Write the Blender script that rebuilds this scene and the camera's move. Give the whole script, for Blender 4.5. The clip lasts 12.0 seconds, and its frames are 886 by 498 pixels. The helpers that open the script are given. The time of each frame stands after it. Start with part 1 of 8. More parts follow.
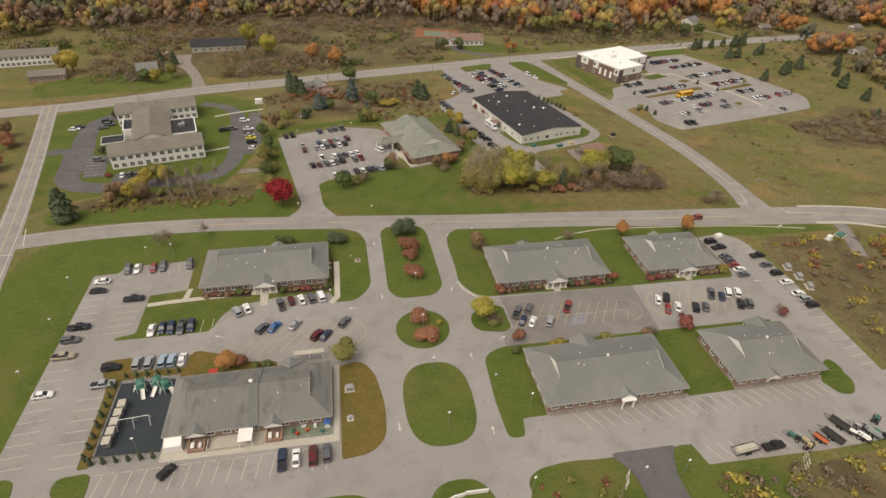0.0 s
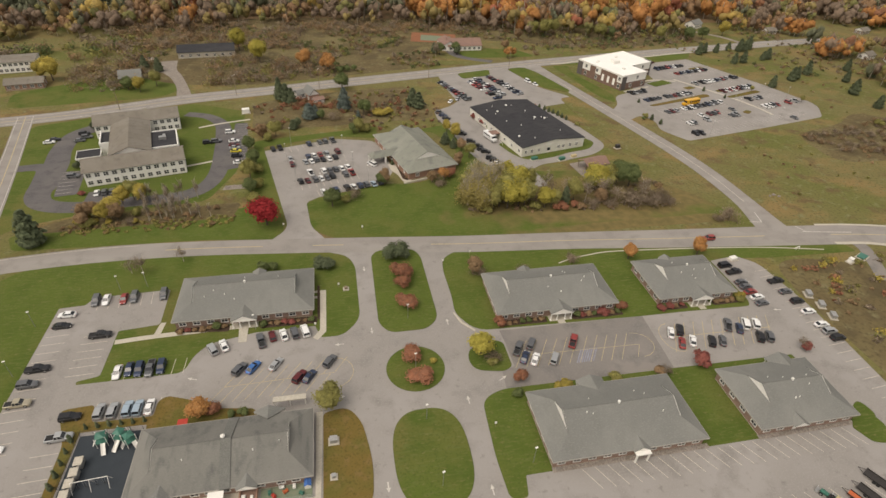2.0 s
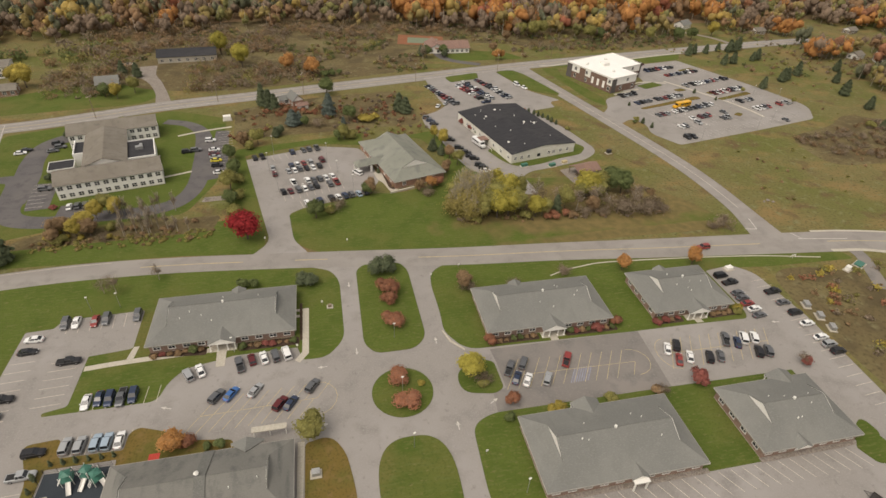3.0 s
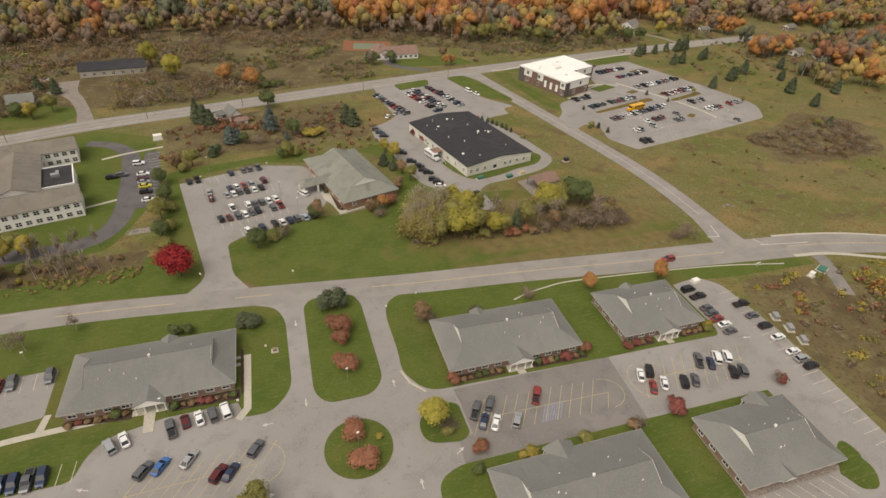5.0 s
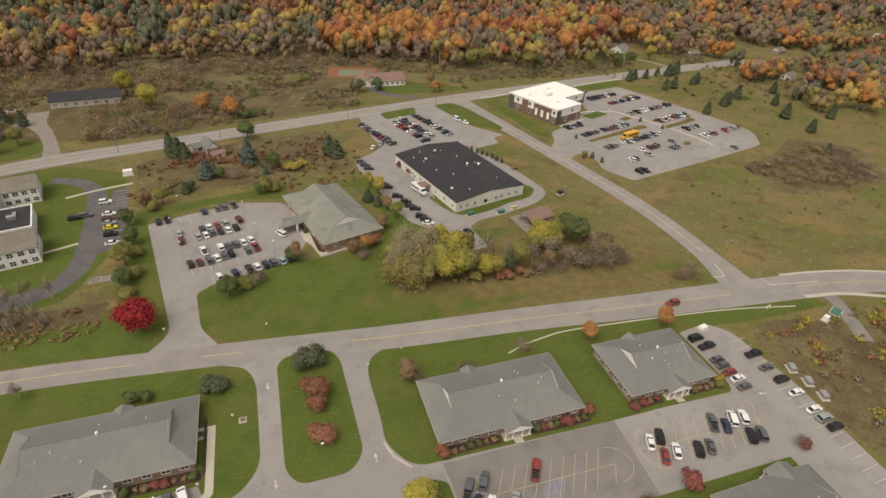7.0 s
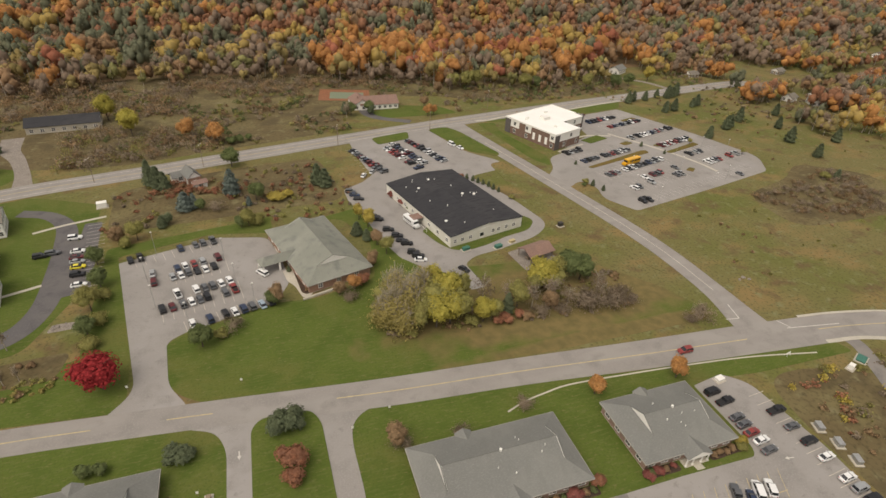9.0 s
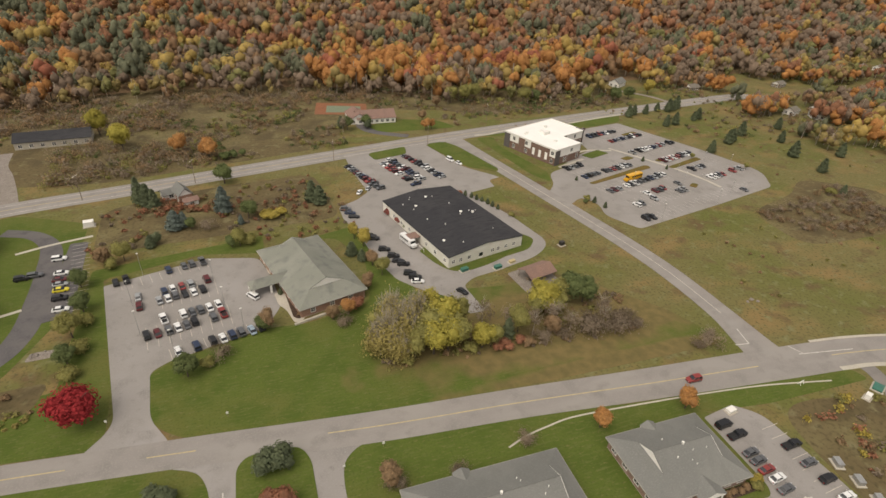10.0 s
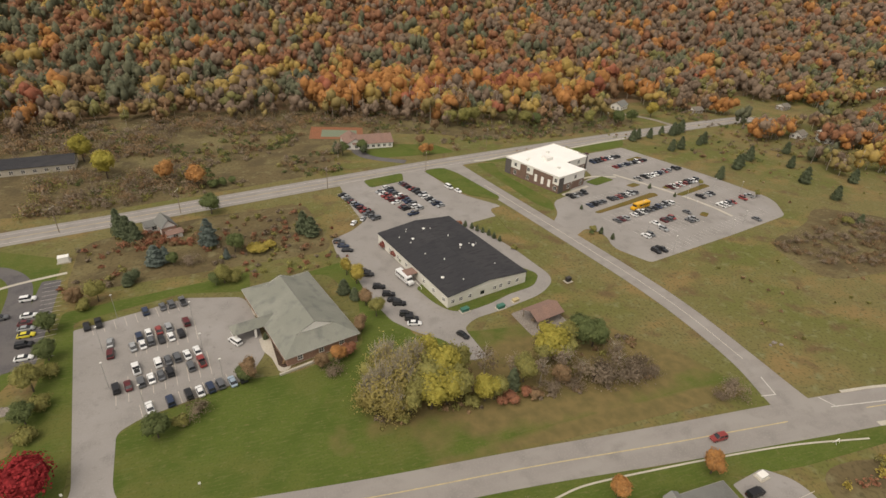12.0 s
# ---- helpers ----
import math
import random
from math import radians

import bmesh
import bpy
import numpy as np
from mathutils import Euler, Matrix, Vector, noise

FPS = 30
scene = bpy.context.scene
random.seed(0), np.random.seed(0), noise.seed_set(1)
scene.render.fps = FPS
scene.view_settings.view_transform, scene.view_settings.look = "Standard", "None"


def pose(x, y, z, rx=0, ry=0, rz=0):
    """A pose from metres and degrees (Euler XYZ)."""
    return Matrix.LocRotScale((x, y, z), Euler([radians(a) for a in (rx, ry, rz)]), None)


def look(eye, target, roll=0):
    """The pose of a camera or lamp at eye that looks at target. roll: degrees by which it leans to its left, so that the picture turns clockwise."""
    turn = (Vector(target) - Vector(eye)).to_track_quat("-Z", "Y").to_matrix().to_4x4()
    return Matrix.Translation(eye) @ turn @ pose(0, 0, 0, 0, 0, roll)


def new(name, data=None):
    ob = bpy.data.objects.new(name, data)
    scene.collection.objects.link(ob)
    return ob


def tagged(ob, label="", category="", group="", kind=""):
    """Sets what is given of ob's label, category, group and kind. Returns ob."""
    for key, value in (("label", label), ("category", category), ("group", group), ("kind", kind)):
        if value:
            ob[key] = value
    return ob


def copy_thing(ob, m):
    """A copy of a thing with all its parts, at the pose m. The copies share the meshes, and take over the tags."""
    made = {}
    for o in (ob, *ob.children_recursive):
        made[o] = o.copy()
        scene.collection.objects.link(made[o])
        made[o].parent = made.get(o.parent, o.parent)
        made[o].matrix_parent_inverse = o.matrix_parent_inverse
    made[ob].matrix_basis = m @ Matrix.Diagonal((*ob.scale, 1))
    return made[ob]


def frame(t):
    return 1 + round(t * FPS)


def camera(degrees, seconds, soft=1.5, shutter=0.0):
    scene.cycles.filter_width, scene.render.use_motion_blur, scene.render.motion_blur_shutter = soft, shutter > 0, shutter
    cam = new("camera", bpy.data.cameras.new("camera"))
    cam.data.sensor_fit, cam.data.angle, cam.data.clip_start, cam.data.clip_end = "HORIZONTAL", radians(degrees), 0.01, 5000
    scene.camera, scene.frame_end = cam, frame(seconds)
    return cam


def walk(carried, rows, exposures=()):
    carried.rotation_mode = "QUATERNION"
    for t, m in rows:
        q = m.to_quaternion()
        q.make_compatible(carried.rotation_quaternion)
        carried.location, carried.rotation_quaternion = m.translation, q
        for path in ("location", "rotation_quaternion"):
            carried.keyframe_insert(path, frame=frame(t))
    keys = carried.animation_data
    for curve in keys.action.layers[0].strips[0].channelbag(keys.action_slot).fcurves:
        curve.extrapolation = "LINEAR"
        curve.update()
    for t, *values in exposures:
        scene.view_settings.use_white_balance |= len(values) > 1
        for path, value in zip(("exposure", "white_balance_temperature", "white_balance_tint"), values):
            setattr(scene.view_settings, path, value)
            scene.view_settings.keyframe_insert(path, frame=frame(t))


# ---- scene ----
cam = camera(78.94, 12.0)
PATH = [
    (0, look((-41.083, -70.176, 101.177), (-23.725, 8.875, 42.444), 2.85)),
    (0.5, look((-40.385, -66.784, 101.173), (-22.980, 12.221, 42.390), 2.82)),
    (1, look((-39.519, -63.323, 100.861), (-22.045, 15.714, 42.142), 2.88)),
    (1.5, look((-38.671, -59.767, 100.691), (-21.088, 19.230, 41.952), 2.92)),
    (2, look((-37.441, -56.284, 100.403), (-19.804, 22.721, 41.690), 2.87)),
    (2.5, look((-36.279, -52.834, 100.270), (-18.460, 26.108, 41.528), 2.90)),
    (3, look((-35.053, -49.450, 100.313), (-15.824, 29.196, 41.618), 2.86)),
    (3.5, look((-33.779, -46.058, 100.182), (-11.803, 31.972, 41.629), 2.89)),
    (3.7, look((-33.451, -44.916, 99.917), (-10.554, 32.999, 41.564), 2.96)),
    (5.3, look((-29.523, -34.089, 99.570), (-2.782, 42.586, 41.210), 3.15)),
    (5.5, look((-28.987, -32.616, 99.485), (-2.031, 44.083, 41.257), 3.14)),
    (6, look((-27.711, -29.180, 99.325), (-0.168, 47.930, 41.920), 3.19)),
    (6.5, look((-26.414, -25.730, 99.225), (1.623, 51.942, 42.826), 3.17)),
    (7, look((-24.981, -22.662, 99.183), (3.381, 55.544, 43.689), 3.11)),
    (7.2, look((-24.547, -21.408, 99.362), (4.011, 56.914, 44.134), 3.11)),
    (8.8, look((-20.157, -10.804, 99.156), (9.133, 68.526, 45.781), 3.03)),
    (9, look((-19.618, -9.263, 99.052), (9.780, 70.164, 45.881), 3.14)),
    (9.5, look((-18.267, -6.017, 98.872), (11.354, 73.879, 46.535), 3.13)),
    (10, look((-16.966, -2.647, 98.944), (12.866, 77.646, 47.338), 3.14)),
    (10.5, look((-15.851, 0.611, 98.835), (14.249, 81.329, 48.054), 3.16)),
    (11, look((-14.529, 3.991, 98.806), (15.674, 85.111, 48.733), 3.13)),
    (11.5, look((-13.654, 7.200, 98.650), (16.758, 88.666, 49.269), 3.15)),
    (12, look((-12.600, 10.278, 98.456), (17.869, 92.056, 49.631), 3.14)),
]
walk(cam, PATH, ((0, 0.24, 7300, 12), (12, 0.21, 7300, 12)))

# ---- light ----
world = bpy.data.worlds.new("overcast_sky")
scene.world = world
world.use_nodes = True
wn, wl = world.node_tree.nodes, world.node_tree.links
sky = wn.new("ShaderNodeTexSky")
sky.sky_type, sky.sun_disc = "NISHITA", False
sky.sun_elevation, sky.sun_rotation, sky.dust_density = radians(60), radians(236), 4.0
grey = wn.new("ShaderNodeHueSaturation")
grey.inputs["Saturation"].default_value = 0.25
wl.new(sky.outputs[0], grey.inputs["Color"])
wl.new(grey.outputs[0], wn["Background"].inputs["Color"])
wn["Background"].inputs["Strength"].default_value = 0.15

sun = new("sun", bpy.data.lights.new("sun", "SUN"))
sun.data.energy, sun.data.angle, sun.data.color = 0.65, radians(60), (1.0, 0.95, 0.88)
sun.matrix_world = look((-62, -42, 130), (0, 0, 0))


# ---- materials ----
def mat(name, col, col2=None, scale=1.0, rough=0.8, metal=0.0, bump=0.0, fine=None, fscale=8.0, island=0.0, objvar=0.0, spread=0.5, coord="Object", spec=0.3):
    """A procedural surface: two tones mixed by large noise, fine grain in value, and change from piece to piece."""
    m = bpy.data.materials.new(name)
    m.use_nodes = True
    n, l = m.node_tree.nodes, m.node_tree.links
    b = n["Principled BSDF"]
    b.inputs["Roughness"].default_value, b.inputs["Metallic"].default_value = rough, metal
    b.inputs["Specular IOR Level"].default_value = spec
    tc = n.new("ShaderNodeTexCoord")
    big = n.new("ShaderNodeTexNoise")
    big.inputs["Scale"].default_value, big.inputs["Detail"].default_value = 1.0 / scale, 5.0
    l.new(tc.outputs[coord], big.inputs["Vector"])
    ramp = n.new("ShaderNodeMapRange")
    ramp.inputs["From Min"].default_value, ramp.inputs["From Max"].default_value = 0.5 - spread / 2, 0.5 + spread / 2
    l.new(big.outputs["Fac"], ramp.inputs["Value"])
    mix = n.new("ShaderNodeMix")
    mix.data_type = "RGBA"
    mix.inputs[6].default_value, mix.inputs[7].default_value = (*col, 1), (*(col2 or [c * 0.8 for c in col]), 1)
    l.new(ramp.outputs[0], mix.inputs["Factor"])
    small = n.new("ShaderNodeTexNoise")
    small.inputs["Scale"].default_value, small.inputs["Detail"].default_value = fscale, 4.0
    l.new(tc.outputs[coord], small.inputs["Vector"])
    val = n.new("ShaderNodeHueSaturation")
    l.new(mix.outputs[2], val.inputs["Color"])
    amount = 0.3 if fine is None else fine
    sm = n.new("ShaderNodeMapRange")
    sm.inputs["From Min"].default_value, sm.inputs["From Max"].default_value = 0.3, 0.7
    sm.inputs["To Min"].default_value, sm.inputs["To Max"].default_value = 1 - amount, 1 + amount
    l.new(small.outputs["Fac"], sm.inputs["Value"])
    last = sm.outputs[0]
    for wanted, kind, out in ((island, "ShaderNodeNewGeometry", "Random Per Island"), (objvar, "ShaderNodeObjectInfo", "Random")):
        if wanted:
            src, mr, mul = n.new(kind), n.new("ShaderNodeMapRange"), n.new("ShaderNodeMath")
            mr.inputs["To Min"].default_value, mr.inputs["To Max"].default_value = 1 - wanted, 1 + wanted
            mul.operation = "MULTIPLY"
            l.new(src.outputs[out], mr.inputs["Value"])
            l.new(mr.outputs[0], mul.inputs[0])
            l.new(last, mul.inputs[1])
            last = mul.outputs[0]
    l.new(last, val.inputs["Value"])
    l.new(val.outputs[0], b.inputs["Base Color"])
    if bump:
        bp = n.new("ShaderNodeBump")
        bp.inputs["Strength"].default_value, bp.inputs["Distance"].default_value = bump, 0.05
        l.new(small.outputs["Fac"], bp.inputs["Height"])
        l.new(bp.outputs[0], b.inputs["Normal"])
    return m


def layered(name, base, tones, rough=0.95, coord="Object", dry=(), dry_tones=()):
    """A ground cover of several tones, each laid over the last by its own noise: (colour, size, from, to, stretch)."""
    m = bpy.data.materials.new(name)
    m.use_nodes = True
    n, l = m.node_tree.nodes, m.node_tree.links
    b = n["Principled BSDF"]
    b.inputs["Roughness"].default_value, b.inputs["Specular IOR Level"].default_value = rough, 0.1
    tc = n.new("ShaderNodeTexCoord")
    rgb = n.new("ShaderNodeRGB")
    rgb.outputs[0].default_value = (*base, 1)
    last = rgb.outputs[0]
    for k, (c, size, lo, hi, stretch) in enumerate(tones):
        mp = n.new("ShaderNodeMapping")
        mp.inputs["Location"].default_value = (37.1 * k, 11.3 * k, 0)
        mp.inputs["Scale"].default_value = (1, stretch, 1)
        l.new(tc.outputs[coord], mp.inputs["Vector"])
        t = n.new("ShaderNodeTexNoise")
        t.inputs["Scale"].default_value, t.inputs["Detail"].default_value = 1.0 / size, 6.0
        l.new(mp.outputs[0], t.inputs["Vector"])
        mr = n.new("ShaderNodeMapRange")
        mr.inputs["From Min"].default_value, mr.inputs["From Max"].default_value = lo, hi
        l.new(t.outputs["Fac"], mr.inputs["Value"])
        mx = n.new("ShaderNodeMix")
        mx.data_type = "RGBA"
        mx.inputs[7].default_value = (*c, 1)
        l.new(mr.outputs[0], mx.inputs["Factor"])
        l.new(last, mx.inputs[6])
        last = mx.outputs[2]
    if dry:
        # patches of another cover, each round a place (x, y, half widths), with a ragged soft edge
        green, geo = last, n.new("ShaderNodeNewGeometry")
        wob = n.new("ShaderNodeTexNoise")
        wob.inputs["Scale"].default_value, wob.inputs["Detail"].default_value = 0.09, 7.0
        l.new(geo.outputs["Position"], wob.inputs["Vector"])
        near = None
        for x, y, rx, ry in dry:
            mv = n.new("ShaderNodeVectorMath")
            mv.operation = "MULTIPLY_ADD"
            mv.inputs[1].default_value, mv.inputs[2].default_value = (1 / rx, 1 / ry, 0), (-x / rx, -y / ry, 0)
            l.new(geo.outputs["Position"], mv.inputs[0])
            ln = n.new("ShaderNodeVectorMath")
            ln.operation = "LENGTH"
            l.new(mv.outputs[0], ln.inputs[0])
            if near is None:
                near = ln.outputs["Value"]
            else:
                mn = n.new("ShaderNodeMath")
                mn.operation = "MINIMUM"
                l.new(near, mn.inputs[0])
                l.new(ln.outputs["Value"], mn.inputs[1])
                near = mn.outputs[0]
        ad = n.new("ShaderNodeMath")
        ad.operation = "MULTIPLY_ADD"
        ad.inputs[1].default_value = 1.3
        l.new(wob.outputs["Fac"], ad.inputs[0])
        l.new(near, ad.inputs[2])
        edge = n.new("ShaderNodeMapRange")
        edge.inputs["From Min"].default_value, edge.inputs["From Max"].default_value = 1.80, 1.48
        l.new(ad.outputs[0], edge.inputs["Value"])
        c1, c2 = dry_tones
        wide = n.new("ShaderNodeTexNoise")
        wide.inputs["Scale"].default_value, wide.inputs["Detail"].default_value = 0.3, 8.0
        l.new(geo.outputs["Position"], wide.inputs["Vector"])
        straw = n.new("ShaderNodeMix")
        straw.data_type = "RGBA"
        straw.inputs[6].default_value, straw.inputs[7].default_value = (*c1, 1), (*c2, 1)
        sp = n.new("ShaderNodeMapRange")
        sp.inputs["From Min"].default_value, sp.inputs["From Max"].default_value = 0.38, 0.66
        l.new(wide.outputs["Fac"], sp.inputs["Value"])
        l.new(sp.outputs[0], straw.inputs["Factor"])
        both = n.new("ShaderNodeMix")
        both.data_type = "RGBA"
        l.new(edge.outputs[0], both.inputs["Factor"])
        l.new(green, both.inputs[6])
        l.new(straw.outputs[2], both.inputs[7])
        last = both.outputs[2]
    l.new(last, b.inputs["Base Color"])
    return m


M = {}
M["field"] = layered("field_grass", (0.158, 0.136, 0.056), [
    ((0.121, 0.125, 0.037), 45, 0.42, 0.60, 1), ((0.213, 0.149, 0.064), 22, 0.50, 0.68, 1.5),
    ((0.128, 0.088, 0.045), 9, 0.54, 0.70, 1), ((0.182, 0.177, 0.088), 3, 0.55, 0.75, 1), ((0.071, 0.071, 0.026), 0.9, 0.52, 0.75, 1)])
LAWN = (0.088, 0.116, 0.024), [
    ((0.125, 0.118, 0.036), 34, 0.48, 0.66, 1), ((0.070, 0.100, 0.019), 9, 0.46, 0.64, 1), ((0.105, 0.122, 0.036), 3.0, 0.50, 0.70, 5),
    ((0.150, 0.135, 0.055), 1.3, 0.58, 0.76, 2), ((0.066, 0.088, 0.02), 0.5, 0.50, 0.78, 1)]
M["lawn"] = layered("mown_lawn", *LAWN)
M["lawn_wide"] = layered("mown_lawn_with_dry_edges", *LAWN, dry=((58, 104, 52, 18), (15, 106, 9, 11), (70, 84, 45, 4)), dry_tones=((0.175, 0.132, 0.056), (0.125, 0.104, 0.042)))
M["drylawn"] = layered("dry_lawn", (0.150, 0.106, 0.031), [
    ((0.120, 0.106, 0.029), 7, 0.44, 0.62, 1), ((0.180, 0.120, 0.048), 2.5, 0.52, 0.72, 1), ((0.072, 0.062, 0.019), 0.5, 0.52, 0.78, 1)])
M["fieldbrown"] = layered("brown_weeds", (0.129, 0.099, 0.050), [
    ((0.168, 0.140, 0.067), 26, 0.46, 0.62, 1), ((0.095, 0.074, 0.040), 11, 0.48, 0.64, 1), ((0.179, 0.157, 0.084), 4, 0.55, 0.72, 1), ((0.078, 0.063, 0.031), 1.2, 0.5, 0.72, 1)])
M["forestfloor"] = layered("leaf_litter", (0.165, 0.108, 0.062), [((0.125, 0.098, 0.052), 12, 0.45, 0.6, 1), ((0.21, 0.13, 0.068), 2, 0.5, 0.7, 1)])
M["asphalt"] = layered("worn_asphalt", (0.262, 0.243, 0.222), [
    ((0.297, 0.277, 0.257), 26, 0.44, 0.62, 1), ((0.229, 0.213, 0.196), 6, 0.5, 0.68, 1), ((0.195, 0.18, 0.166), 1.6, 0.60, 0.78, 1), ((0.302, 0.283, 0.263), 0.35, 0.5, 0.75, 1)], 0.9)
M["asphalt_mid"] = layered("resealed_asphalt", (0.195, 0.18, 0.165), [
    ((0.225, 0.205, 0.185), 15, 0.45, 0.62, 1), ((0.165, 0.155, 0.145), 5, 0.5, 0.66, 1), ((0.23, 0.21, 0.19), 0.5, 0.5, 0.75, 1)], 0.9)
M["asphalt_dark"] = layered("dark_asphalt", (0.115, 0.108, 0.108), [
    ((0.135, 0.125, 0.12), 12, 0.45, 0.62, 1), ((0.095, 0.09, 0.09), 4, 0.5, 0.66, 1), ((0.14, 0.13, 0.125), 0.5, 0.5, 0.75, 1)], 0.9)
M["road"] = layered("road_asphalt", (0.255, 0.235, 0.215), [
    ((0.285, 0.265, 0.24), 18, 0.44, 0.62, 3), ((0.225, 0.208, 0.19), 5, 0.5, 0.68, 1), ((0.29, 0.265, 0.24), 0.4, 0.5, 0.75, 1)], 0.9)
M["rubber"] = mat("play_rubber", (0.030, 0.038, 0.045), (0.042, 0.050, 0.058), 5, 0.9, fine=0.2)
M["gravel"] = mat("gravel", (0.26, 0.23, 0.2), (0.2, 0.17, 0.14), 3, 0.95, fine=0.35, fscale=3)
M["mulch"] = mat("bark_mulch", (0.075, 0.048, 0.032), (0.05, 0.032, 0.022), 2, 0.95, fine=0.4, fscale=5)
M["concrete"] = mat("concrete", (0.47, 0.43, 0.35), (0.39, 0.36, 0.30), 4, 0.9, fine=0.12, fscale=3)
M["yellow"] = mat("yellow_paint", (0.50, 0.40, 0.20), (0.38, 0.32, 0.20), 2, 0.8, fine=0.25, fscale=4)
M["whiteline"] = mat("white_line_paint", (0.55, 0.52, 0.46), (0.42, 0.39, 0.35), 2, 0.8, fine=0.25, fscale=4)
M["paleline"] = mat("faded_line_paint", (0.54, 0.49, 0.39), (0.44, 0.40, 0.33), 1.5, 0.8, fine=0.25, fscale=4)
M["blueline"] = mat("blue_paint", (0.24, 0.25, 0.30), (0.2, 0.2, 0.24), 1.5, 0.8, fine=0.25, fscale=4)
M["shingle"] = layered("grey_shingles", (0.170, 0.171, 0.157), [
    ((0.196, 0.196, 0.178), 9, 0.44, 0.62, 1), ((0.165, 0.165, 0.150), 3, 0.52, 0.72, 0.35), ((0.23, 0.23, 0.212), 0.45, 0.5, 0.75, 3), ((0.15, 0.15, 0.135), 0.3, 0.56, 0.78, 4)], 0.9)
M["shingle_old"] = layered("stained_shingles", (0.165, 0.162, 0.146), [
    ((0.195, 0.19, 0.17), 6, 0.44, 0.62, 0.25), ((0.115, 0.117, 0.108), 1.6, 0.50, 0.72, 0.15), ((0.20, 0.195, 0.175), 0.45, 0.5, 0.75, 3), ((0.12, 0.12, 0.11), 0.3, 0.56, 0.78, 4)], 0.9)
M["shingle_green"] = layered("green_grey_shingles", (0.21, 0.215, 0.18), [
    ((0.24, 0.243, 0.205), 8, 0.44, 0.62, 1), ((0.165, 0.17, 0.15), 3, 0.52, 0.72, 1), ((0.15, 0.15, 0.13), 0.3, 0.56, 0.78, 4)], 0.9)
M["shingle_brown"] = layered("taupe_shingles", (0.185, 0.165, 0.135), [
    ((0.21, 0.19, 0.158), 8, 0.44, 0.62, 1), ((0.15, 0.135, 0.115), 2, 0.52, 0.72, 1), ((0.14, 0.125, 0.105), 0.3, 0.56, 0.78, 4)], 0.9)
M["shingle_red"] = mat("reddish_shingles", (0.25, 0.155, 0.12), (0.2, 0.13, 0.105), 3, 0.9, fine=0.2, fscale=4)
M["blackroof"] = layered("black_membrane", (0.042, 0.042, 0.045), [
    ((0.052, 0.051, 0.053), 12, 0.45, 0.6, 1), ((0.034, 0.034, 0.037), 4, 0.5, 0.66, 5), ((0.06, 0.058, 0.058), 0.8, 0.58, 0.75, 1)], 0.8)
M["whiteroof"] = mat("white_membrane", (0.86, 0.84, 0.79), (0.78, 0.76, 0.71), 8, 0.6, fine=0.05)
M["brick"] = mat("red_brick", (0.29, 0.195, 0.148), (0.23, 0.155, 0.12), 1.5, 0.9, fine=0.3, fscale=7, bump=0.2)
M["brickpale"] = mat("tan_brick", (0.33, 0.20, 0.14), (0.27, 0.165, 0.12), 2, 0.9, fine=0.3, fscale=7, bump=0.2)
M["brickdark"] = mat("charcoal_brick", (0.12, 0.105, 0.095), (0.095, 0.085, 0.08), 2, 0.9, fine=0.25, fscale=7)
M["white"] = mat("white_paint", (0.78, 0.76, 0.70), (0.70, 0.68, 0.63), 2, 0.6, fine=0.06)
M["siding"] = mat("white_siding", (0.83, 0.81, 0.76), (0.76, 0.74, 0.69), 3, 0.6, fine=0.06)
M["cream"] = mat("cream_metal_siding", (0.693, 0.687, 0.615), (0.58, 0.55, 0.47), 4, 0.5, fine=0.06)
M["glass"] = mat("window_glass", (0.025, 0.028, 0.032), (0.035, 0.038, 0.042), 3, 0.08, fine=0.1, spec=0.6)
M["carglass"] = mat("car_glass", (0.018, 0.02, 0.023), (0.025, 0.027, 0.03), 1, 0.08, fine=0.05, spec=0.6)
M["tyre"] = mat("tyre_rubber", (0.02, 0.02, 0.02), (0.03, 0.03, 0.03), 0.3, 0.9)
M["rim"] = mat("alloy_rim", (0.45, 0.45, 0.45), (0.35, 0.35, 0.35), 0.2, 0.35, 0.8)
M["lampglass"] = mat("headlight_glass", (0.7, 0.7, 0.68), (0.6, 0.6, 0.6), 0.2, 0.15)
M["taillight"] = mat("taillight_red", (0.35, 0.02, 0.015), (0.25, 0.02, 0.015), 0.2, 0.2)
M["metal"] = mat("galvanised_metal", (0.45, 0.45, 0.43), (0.36, 0.36, 0.35), 0.5, 0.45, 0.6)
M["darkmetal"] = mat("dark_metal", (0.045, 0.04, 0.038), (0.06, 0.055, 0.05), 0.5, 0.55, 0.3)
M["wood"] = mat("weathered_wood", (0.26, 0.2, 0.14), (0.19, 0.15, 0.11), 0.6, 0.9, fine=0.3)
M["bark"] = mat("bark", (0.11, 0.085, 0.065), (0.075, 0.06, 0.045), 0.6, 0.95, fine=0.35, bump=0.4)
M["palebark"] = mat("pale_bark", (0.42, 0.37, 0.29), (0.33, 0.29, 0.23), 0.6, 0.95, fine=0.3, bump=0.3)
M["plasticgreen"] = mat("green_plastic", (0.05, 0.17, 0.12), (0.04, 0.13, 0.1), 1, 0.4)
M["plasticblue"] = mat("blue_plastic", (0.06, 0.16, 0.42), (0.05, 0.13, 0.36), 1, 0.4)
M["orange"] = mat("orange_paint", (0.5, 0.13, 0.05), (0.42, 0.1, 0.04), 1, 0.5)
M["greenmat"] = mat("green_play_mat", (0.14, 0.19, 0.12), (0.19, 0.2, 0.14), 1.2, 0.9, fine=0.2)
